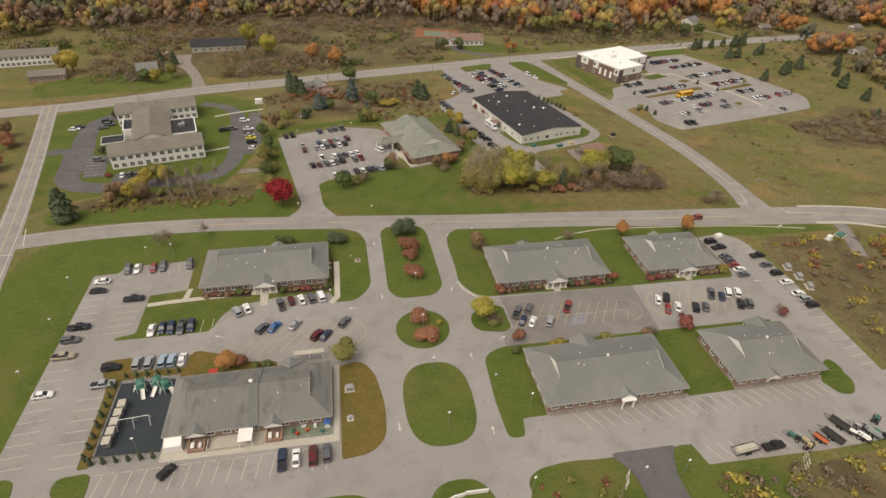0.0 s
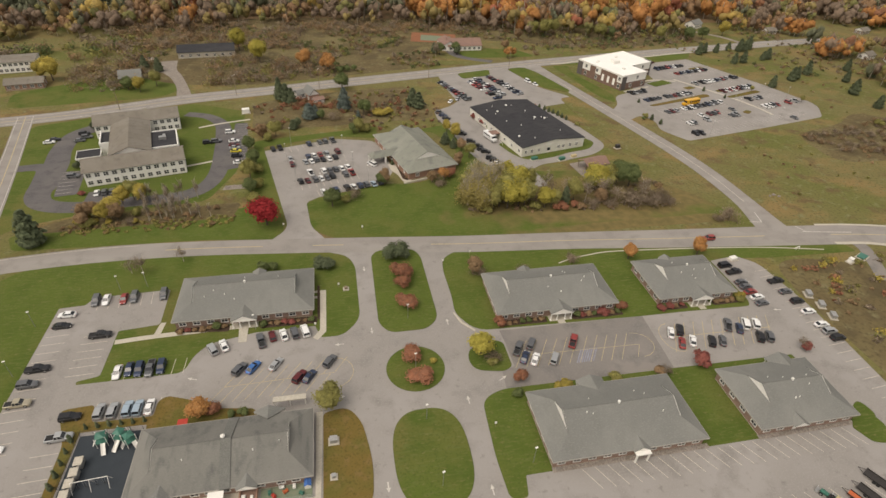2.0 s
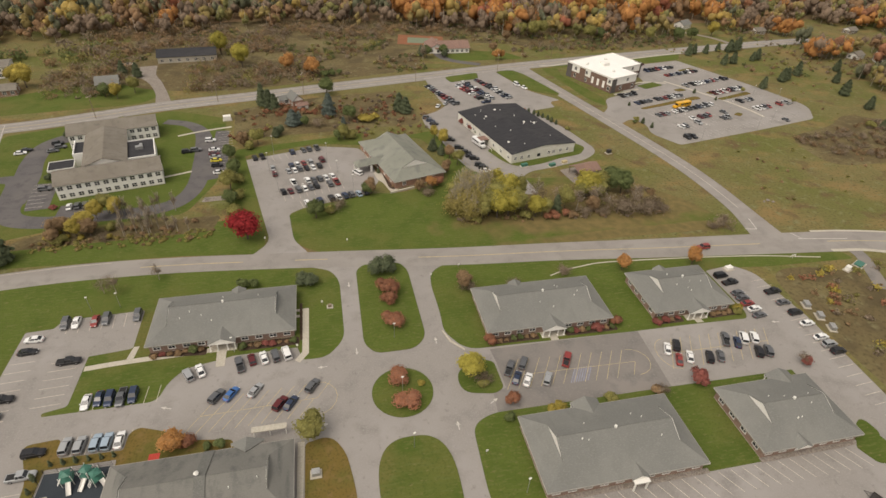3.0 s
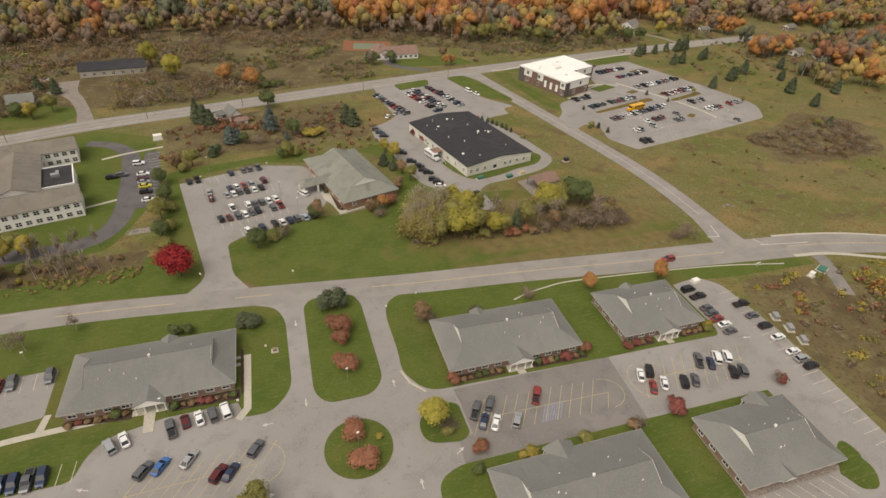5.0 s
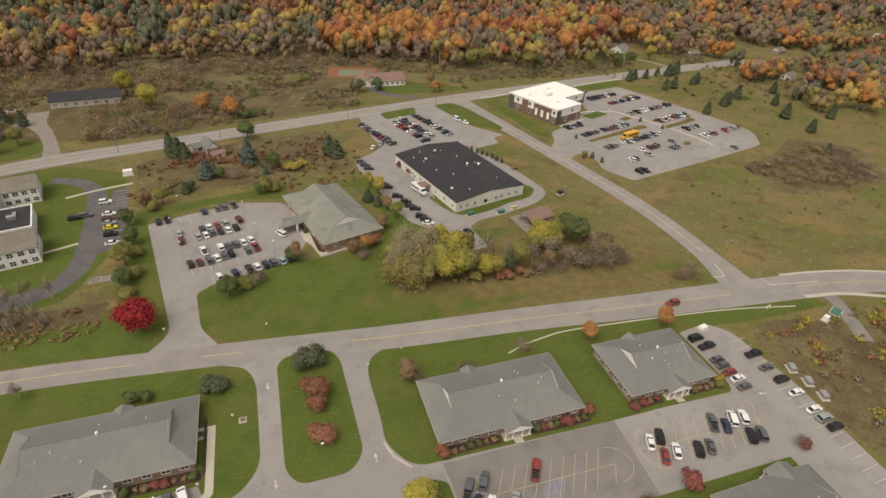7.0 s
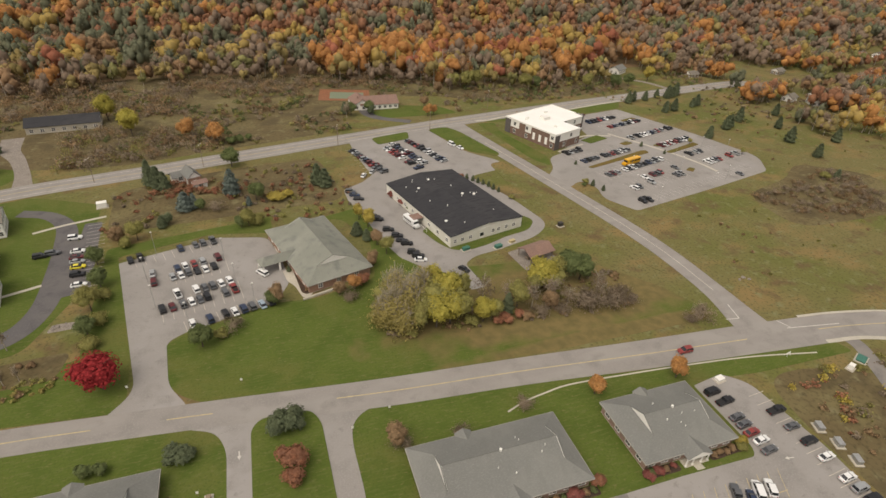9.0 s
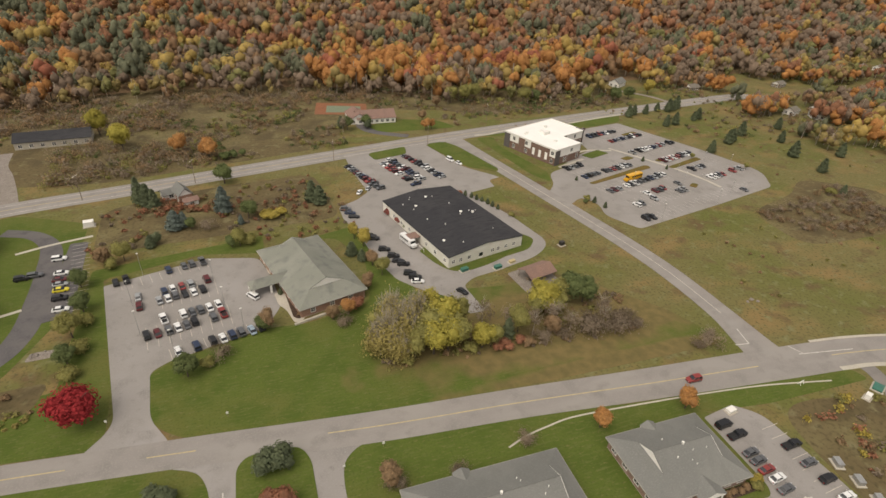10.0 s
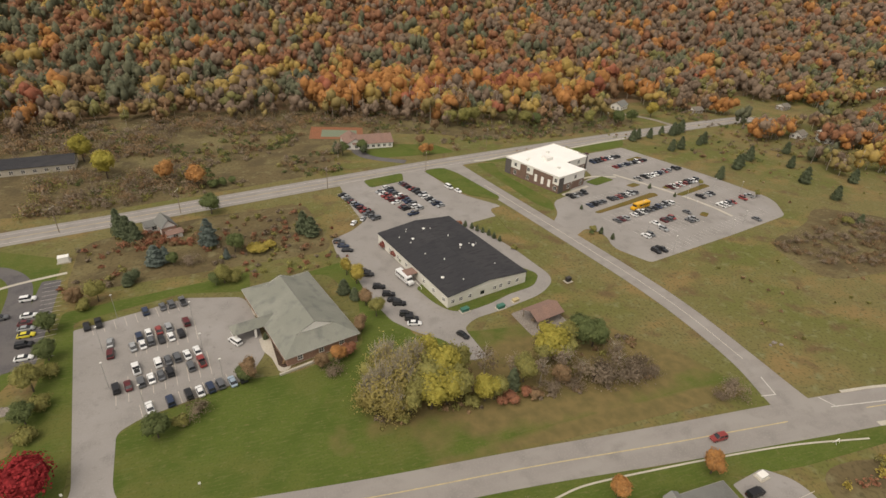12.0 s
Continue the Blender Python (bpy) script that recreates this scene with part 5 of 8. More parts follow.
part("roof_unit", boxes((-1, -1, 4.75, 1.6, 0.6, 5.9), (0.4, 2, 4.75, 1.4, 3.4, 5.4)), M["metal"], flat, "grey rooftop ventilation unit")
flat.matrix_basis = pose(-106.6, 161.6, 0, 0, 0, 13.5)
notch = thing("flat_roofed_porch", "low white flat-roofed porch in the residence's inner corner", "building")
part("wall", boxes((-2.6, -6.4, 0, 2.6, 6.4, 4.4)), M["siding"], notch)
part("roof", boxes((-2.3, -6.1, 4.4, 2.3, 6.1, 4.5)), M["blackroof"], notch)
part("parapet", boxes((-2.7, -6.5, 4.2, -2.31, 6.5, 5.3), (-2.31, -6.5, 4.2, 2.6, -6.11, 5.3)), M["siding"], notch)
notch.matrix_basis = pose(-127.6, 165.2, 0, 0, 0, 13.5)
porte = thing("entrance_canopy", "white drive-under entrance canopy with dark flat roof", "canopy")
part("roof", boxes((-4, -3.5, 3.2, 4, 3.5, 3.6)), M["blackroof"], porte)
part("fascia", boxes((-4.2, -3.7, 3.1, -4.01, 3.7, 3.8), (4.01, -3.7, 3.1, 4.2, 3.7, 3.8), (-4.0, -3.7, 3.1, 4.0, -3.51, 3.8), (-4.0, 3.51, 3.1, 4.0, 3.7, 3.8)), M["white"], porte)
for x in (-3.6, 3.6):
    for y in (-3.1, 3.1):
        part("column", boxes((x - 0.3, y - 0.3, 0, x + 0.3, y + 0.3, 3.2)), M["white"], porte)
porte.matrix_basis = pose(-131.2, 153, 0, 0, 0, 13.5)

wing("long low building with black roof and pale walls", -109.6, 292.5, 31, 13, 7, "x", 3.4, 6.2, "concrete", "blackroof", 1, 4, "storage_building")
wing("tan-roofed far house with white porch", 48, 298, 22, 12, 2, "x", 3.0, 6.5, "siding", "shingle_red", 1, 3, "house")
wing("reddish-roofed side wing of the far house", 38, 300, 10, 15, 2, "y", 3.0, 6.0, "siding", "shingle_red", 1, 3, "house")
wing("long white two-storey block with window bands", -215, 268, 46, 14, 12, "x", 5.6, 6.4, "siding", "shingle_brown", 2, 2.4, "residence_block")
wing("low tan-roofed ranch house", -187, 242, 16, 9, 12, "x", 2.8, 4.8, "brickpale", "shingle_brown", 1, 3, "house")
wing("small tan farmhouse with steep grey roof", -48.4, 213.5, 5, 7.5, 24, "y", 3.4, 6.4, "brickpale", "shingle", 1, 2.6, "house")
wing("low rust-roofed porch room of the farmhouse", -45.4, 208.4, 5, 3.6, 24, "x", 2.1, 3.1, "siding", "shingle_red", 1, 2.6, "shed")
wing("grey shed behind the farmhouse", -53.5, 216.5, 5.5, 4.5, 24, "x", 2.4, 4.0, "siding", "shingle", 1, 4, "shed")
wing("grey house among trees by the drive", -140, 247, 10, 9, 10, "x", 3.0, 6.0, "wood", "shingle", 1, 3, "house")
wing("pale house below the wooded hill", 246, 346, 12, 8, 30, "x", 3.2, 6.0, "siding", "shingle", 1, 3, "house")
for x, y, t in ((327, 261, 20), (337, 250, 60), (368, 246, 30), (352, 262, 10), (349, 252, 80), (500, 344, 40), (513, 338, 20), (299, 326, 10), (381, 322, 15)):
    wing("small pale house among autumn trees", x, y, 9.5, 7, t, "x", 2.7, 4.9, "siding" if y > 330 or 325 < x < 340 else "wood", "shingle_brown", 1, 3, "house").location.z = hill(x, y)


def pavilion():
    ob = thing("picnic_pavilion", "open picnic shelter with reddish-brown gable roof", "pavilion")
    face_mesh("roof", [(-5.5, -3.8, 2.8), (5.5, -3.8, 2.8), (5.5, 3.8, 2.8), (-5.5, 3.8, 2.8), (-5.5, 0, 4.6), (5.5, 0, 4.6)], [(0, 1, 5, 4), (2, 3, 4, 5)], M["shingle_red"], ob)
    for x in (-4.8, 0, 4.8):
        for y in (-3.2, 3.2):
            part("post", boxes((x - 0.1, y - 0.1, 0, x + 0.1, y + 0.1, 2.9)), M["wood"], ob)
    for x in (-3, 2):
        t = part("picnic_table", boxes((x - 1, -0.4, 0.7, x + 1, 0.4, 0.78), (x - 1, -0.9, 0.4, x + 1, -0.6, 0.46), (x - 1, 0.6, 0.4, x + 1, 0.9, 0.46), (x - 0.8, -0.8, 0, x - 0.7, 0.8, 0.7), (x + 0.7, -0.8, 0, x + 0.8, 0.8, 0.7)), M["wood"], ob)
    ob.matrix_basis = pose(64.5, 126.5, 0, 0, 0, 14)


pavilion()
setting(slab("terrace", rounded([(56, 131), (70, 134), (71.5, 121.5), (57.5, 119)], 1), -0.1, 0.06, M["gravel"]), "bare gravel round the picnic shelter", "ground")

# ---- plants ----
def ball(level):
    """A unit ball of triangles: corners and faces."""
    bm = bmesh.new()
    bmesh.ops.create_icosphere(bm, subdivisions=level, radius=1.0)
    v = np.array([p.co for p in bm.verts])
    bm.verts.index_update()
    f = np.array([[p.index for p in q.verts] for q in bm.faces])
    bm.free()
    return v, f


def leaf_mesh(name, centres, radii, k, size, rng, material, cone=False, lumps=5, hollow=0.55, ragged=0.35, core=0, loose=0.4):
    """Crowns of many small leaf clumps: k four-sided clumps round each centre, gathered in lumps, with gaps.
    core: 1 or 2 fills each lump with a rough dense heart that the outer leaves cover."""
    c, r = np.asarray(centres, float), np.asarray(radii, float)
    n = len(c)
    lump = rng.normal(size=(n, lumps, 3))
    if core:
        lump[..., 2] = lump[..., 2] * 0.8 + 0.25
    lump /= np.linalg.norm(lump, axis=2, keepdims=True)
    lump *= rng.uniform(0.35, 0.85, (n, lumps, 1)) if not core else rng.uniform(0.30, 0.62, (n, lumps, 1))
    hearts = None
    if cone:
        h = rng.uniform(0, 1, (n, k)) ** 1.35
        a = rng.uniform(0, math.tau, (n, k))
        tier = 0.82 + 0.18 * np.sin(h * 26 + a * 2)
        rad = (1 - h) ** 0.6 * np.minimum(1, 0.6 + 2.6 * h) * np.sqrt(rng.uniform(0.4, 1, (n, k))) * tier + 0.03
        p = np.stack([rad * np.cos(a), rad * np.sin(a), 2 * h - 1], -1)
        out = p * np.array([1, 1, 0.25]) + np.array([0, 0, 0.25])
        if core:
            v, f = ball(core)
            up = (v[:, 2] + 1) / 2
            taper = 0.66 * (1 - up) ** 0.7 / np.sqrt(np.maximum(0.08, 1 - v[:, 2] ** 2))
            hearts = (v * np.stack([taper, taper, np.full(len(v), 0.92)], 1))[None, None] * rng.uniform(0.75, 1.1, (n, 1, len(v), 1))
    else:
        which = rng.integers(0, lumps, (n, k))
        base = np.take_along_axis(lump, which[..., None].repeat(3, 2), 1)
        d = rng.normal(size=(n, k, 3))
        if core:
            d[..., 2] += 0.35
        d /= np.linalg.norm(d, axis=2, keepdims=True)
        if core:
            fat = rng.uniform(0.36, 0.56, (n, lumps, 1))
            p = base + d * np.take_along_axis(fat, which[..., None], 1) * rng.uniform(0.8, 0.8 + loose, (n, k, 1))
            v, f = ball(core)
            hearts = lump[:, :, None, :] + v[None, None] * fat[:, :, None, :] * rng.uniform(0.62, 1.04, (n, lumps, len(v), 1))
        else:
            p = base + d * rng.uniform(hollow, 1, (n, k, 1)) * rng.uniform(0.3, 0.3 + ragged, (n, k, 1))
        p[..., 2] = np.where(p[..., 2] < -0.7, -0.7, p[..., 2])
        out = p + (d if core else 0)
    out = out / (np.linalg.norm(out, axis=2, keepdims=True) + 1e-6)
    centre = c[:, None, :] + p * r[:, None, :]
    nor = out + rng.normal(size=out.shape) * (0.26 if core else 0.38) + np.array([0, 0, 0.35])
    nor /= np.linalg.norm(nor, axis=2, keepdims=True)
    t = np.cross(nor, rng.normal(size=nor.shape))
    t /= np.linalg.norm(t, axis=2, keepdims=True) + 1e-6
    b = np.cross(nor, t)
    s = (size * rng.uniform(0.55, 1.25, (n, k, 1)))
    if np.ndim(size) == 0:
        s = s * (r.mean(1) / r.mean()).reshape(n, 1, 1) ** 0.5
    bend = nor * s * 0.25
    quad = np.stack([centre - t * s - b * s * 0.7 - bend, centre + t * s * 0.8 - b * s, centre + t * s + b * s * 0.8 - bend, centre - t * s * 0.7 + b * s], 2).reshape(-1, 3)
    quads = np.arange(len(quad)).reshape(-1, 4)
    if hearts is None:
        return raw_mesh(name, quad, quads, material)
    solid = (c[:, None, None, :] + hearts * r[:, None, None, :]).reshape(-1, len(v), 3)
    tris = (f[None] + (len(quad) + np.arange(len(solid)) * len(v))[:, None, None]).reshape(-1, 3)
    return raw_mesh(name, np.concatenate([quad, solid.reshape(-1, 3)]), quads, material, tris)


def raw_mesh(name, verts, quads, material, tris=None):
    me = bpy.data.meshes.new(name)
    me.vertices.add(len(verts))
    me.vertices.foreach_set("co", np.ascontiguousarray(verts, np.float32).ravel())
    corner, start = quads.astype(np.int32).ravel(), np.arange(0, quads.size, 4, dtype=np.int32)
    if tris is not None:
        start = np.concatenate([start, quads.size + np.arange(0, tris.size, 3, dtype=np.int32)])
        corner = np.concatenate([corner, tris.astype(np.int32).ravel()])
    me.loops.add(len(corner))
    me.loops.foreach_set("vertex_index", corner)
    me.polygons.add(len(start))
    me.polygons.foreach_set("loop_start", start.astype(np.int32))
    me.update(calc_edges=True)
    me.materials.append(material)
    return me


def trunk_mesh(h, r, spread, rng, limbs=6, material="bark"):
    bm = bmesh.new()
    tip = Vector((rng.uniform(-0.3, 0.3), rng.uniform(-0.3, 0.3), h))
    mid = tip * 0.45
    tube(bm, (0, 0, -0.2), mid, r * 1.25, r * 0.8, 7)
    tube(bm, mid, tip, r * 0.8, r * 0.2, 6)
    for k in range(limbs):
        a = k * math.tau / limbs + rng.uniform(-0.4, 0.4)
        s = mid.lerp(tip, rng.uniform(0.0, 0.6))
        e = s + Vector((math.cos(a) * spread * rng.uniform(0.5, 0.9), math.sin(a) * spread * rng.uniform(0.5, 0.9), h * rng.uniform(0.15, 0.38)))
        tube(bm, s, e, r * 0.42, r * 0.12, 5)
        for j in (-0.5, 0.5):
            q = s.lerp(e, 0.55)
            tube(bm, q, q + Vector((math.cos(a + j) * spread * 0.35, math.sin(a + j) * spread * 0.35, h * 0.14)), r * 0.2, r * 0.06, 4)
    return bm


def tree_maker(kind, variant):
    """One tree of a kind, 1 unit of its own natural size; the copies are scaled."""
    def make():
        rng = np.random.default_rng(abs(sum(map(ord, kind))) * 7 + variant)
        spec = TREES[kind]
        h, rad, mt, label = spec["h"], spec["r"], spec["m"], spec["label"]
        ob = thing(spec.get("name", "tree"), label, spec.get("cat", "tree"), spec.get("group", ""))
        form = spec.get("form", "round")
        if form == "cone":
            part("trunk", trunk_mesh(h * 0.9, 0.16, 0.3, rng, 3), M["bark"], ob)
            part("crown", leaf_mesh("crown", [(0, 0, h * 0.53)], [(rad, rad, h * 0.49)], spec.get("k", 650), 0.30 if h > 4 else 0.17, rng, M[mt], True, core=2), None, ob)
        elif form == "shrub":
            part("trunk", trunk_mesh(h * 0.6, 0.07, rad * 0.7, rng, 6), M["bark"], ob)
            part("crown", leaf_mesh("crown", [(0, 0, h * 0.52)], [(rad, rad, h * 0.52)], int(spec.get("k", 420) * (1.7 if spec["m"] != "lf_grey" else 3)), 0.15 if spec["m"] != "lf_grey" else 0.09, rng, M[mt], False, 9, core=1 if spec["m"] != "lf_grey" else 0, hollow=0.2, ragged=0.62), None, ob)
        elif form == "bare":
            part("trunk", trunk_mesh(h, 0.13, rad, rng, 11), M[spec.get("bark", "palebark")], ob)
            part("crown", leaf_mesh("crown", [(0, 0, h * 0.66)], [(rad, rad, h * 0.36)], int(spec.get("k", 260) * 2), 0.16, rng, M[mt], False, 9, 0.2, 0.7), None, ob)
        elif form == "willow":
            bm = trunk_mesh(h * 0.55, 0.2, rad * 0.5, rng, 6)
            for k in range(110):
                a, q, f = rng.uniform(0, math.tau), rng.uniform(0.15, 1.0), rng.uniform(0.22, 0.5)
                s = Vector((math.cos(a) * rad * q * 0.35, math.sin(a) * rad * q * 0.35, h * f))
                e = Vector((math.cos(a) * rad * q, math.sin(a) * rad * q, h * (1.0 - 0.38 * q * q) * rng.uniform(0.82, 1.03)))
                tube(bm, s, e, 0.055, 0.022, 3)
                for j in range(3):
                    u = s.lerp(e, rng.uniform(0.35, 0.85))
                    tube(bm, u, u + Vector((rng.uniform(-0.8, 0.8), rng.uniform(-0.8, 0.8), rng.uniform(0.5, 1.5))), 0.035, 0.015, 3)
            part("trunk", bm, M["palebark"], ob)
            part("crown", leaf_mesh("crown", [(0, 0, h * 0.44)], [(rad * 1.05, rad * 1.05, h * 0.42)], int(spec.get("k", 700) * 2.4), 0.16, rng, M[mt], False, 26, 0.1, 0.7), None, ob)
        else:
            part("trunk", trunk_mesh(h * 0.8, 0.17, rad * 0.8, rng, 7), M["bark"], ob)
            part("crown", leaf_mesh("crown", [(0, 0, h * 0.60)], [(rad, rad, h * 0.42)], int(spec.get("k", 900) * 1.6), 0.17, rng, M[mt], False, 15, core=1), None, ob)
        return ob
    return make


TREES = {
    "crimson": dict(h=8, r=4.0, m="lf_red", label="round crimson maple in full autumn colour", k=1500),
    "orange": dict(h=7, r=3.0, m="lf_orange", label="small tree with bright orange leaves", k=900),
    "yellow": dict(h=8, r=3.3, m="lf_yellow", label="deciduous tree with yellow autumn leaves", k=1000),
    "olive": dict(h=9, r=3.6, m="lf_olive", label="olive-green deciduous tree turning yellow", k=1000),
    "green": dict(h=7, r=3.4, m="lf_green", label="dense dark green deciduous tree", k=1100),
    "rust": dict(h=7, r=3.0, m="lf_brown", label="small tree with brown autumn leaves", k=800),
    "bare": dict(h=8, r=3.0, m="lf_grey", label="nearly bare tree with pale twigs", form="bare"),
    "lime": dict(h=8, r=3.3, m="lf_lime", label="feathery tree with yellow-green autumn leaves", k=1250),
    "willow": dict(h=12, r=4.2, m="lf_straw", label="tall willow with bare grey upright branches", form="willow", k=1700),
    "willow_brown": dict(h=9, r=3.6, m="lf_straw", label="grey-branched willow with sparse straw-coloured leaves", form="willow", k=1300),
    "birch": dict(h=8, r=1.4, m="lf_grey", label="thin pale bare sapling", form="bare", k=90),
    "spruce": dict(h=7.4, r=3.2, m="lf_dark", label="bushy dark green spruce tree", form="cone", k=1100, cat="conifer"),
    "blue_spruce": dict(h=7.6, r=3.2, m="lf_blue", label="bushy blue-grey spruce tree", form="cone", k=1100, cat="conifer"),
    "arborvitae": dict(h=2.2, r=0.6, m="lf_dark", label="small clipped dark green cone shrub", form="cone", k=160, name="shrub", cat="shrub", group="shrubs round the playground"),
    "shrub_green": dict(h=2.4, r=1.7, m="lf_green", label="rounded dark green garden shrub", form="shrub", name="shrub", cat="shrub"),
    "shrub_dark": dict(h=4.6, r=2.1, m="lf_dark", label="dense dark evergreen shrub on grass", form="shrub", name="shrub", cat="shrub", k=700),
    "shrub_red": dict(h=2.0, r=2.2, m="lf_burgundy", label="low spreading burgundy red shrub", form="shrub", name="shrub", cat="shrub"),
    "shrub_rust": dict(h=3.4, r=2.4, m="lf_rust", label="rust red shrub in autumn leaf", form="shrub", name="shrub", cat="shrub", k=600),
    "shrub_brown": dict(h=1.4, r=1.4, m="lf_brown", label="brown dried shrub in a mulch bed", form="shrub", name="shrub", cat="shrub", k=260),
    "shrub_yellow": dict(h=2.0, r=1.8, m="lf_yellow", label="bushy shrub with yellow leaves", form="shrub", name="shrub", cat="shrub"),
    "shrub_olive": dict(h=3.0, r=2.4, m="lf_olive", label="bushy olive green shrub in grass", form="shrub", name="shrub", cat="shrub", k=500),
    "shrub_grey": dict(h=3.0, r=2.6, m="lf_grey", label="grey brown bush without leaves", form="shrub", name="shrub", cat="shrub", k=420),
}
PLANT = random.Random(5)


def plant(kind, x, y, s=1.0, sz=None):
    v = PLANT.randrange(2)
    m = pose(x, y, hill(x, y) + 0.1, 0, 0, PLANT.uniform(0, 360)) @ Matrix.Diagonal((s, s, sz or s, 1))
    key = (kind, v)
    if key not in PROTO:
        ob = put(key, tree_maker(kind, v), Matrix())
        ob.matrix_basis = m
        PROTO[key] = ob
        PROTO[(key, "m")] = Matrix.Diagonal((1 / s, 1 / s, 1 / (sz or s), 1))
        return ob
    return copy_thing(PROTO[key], m @ PROTO[(key, "m")])


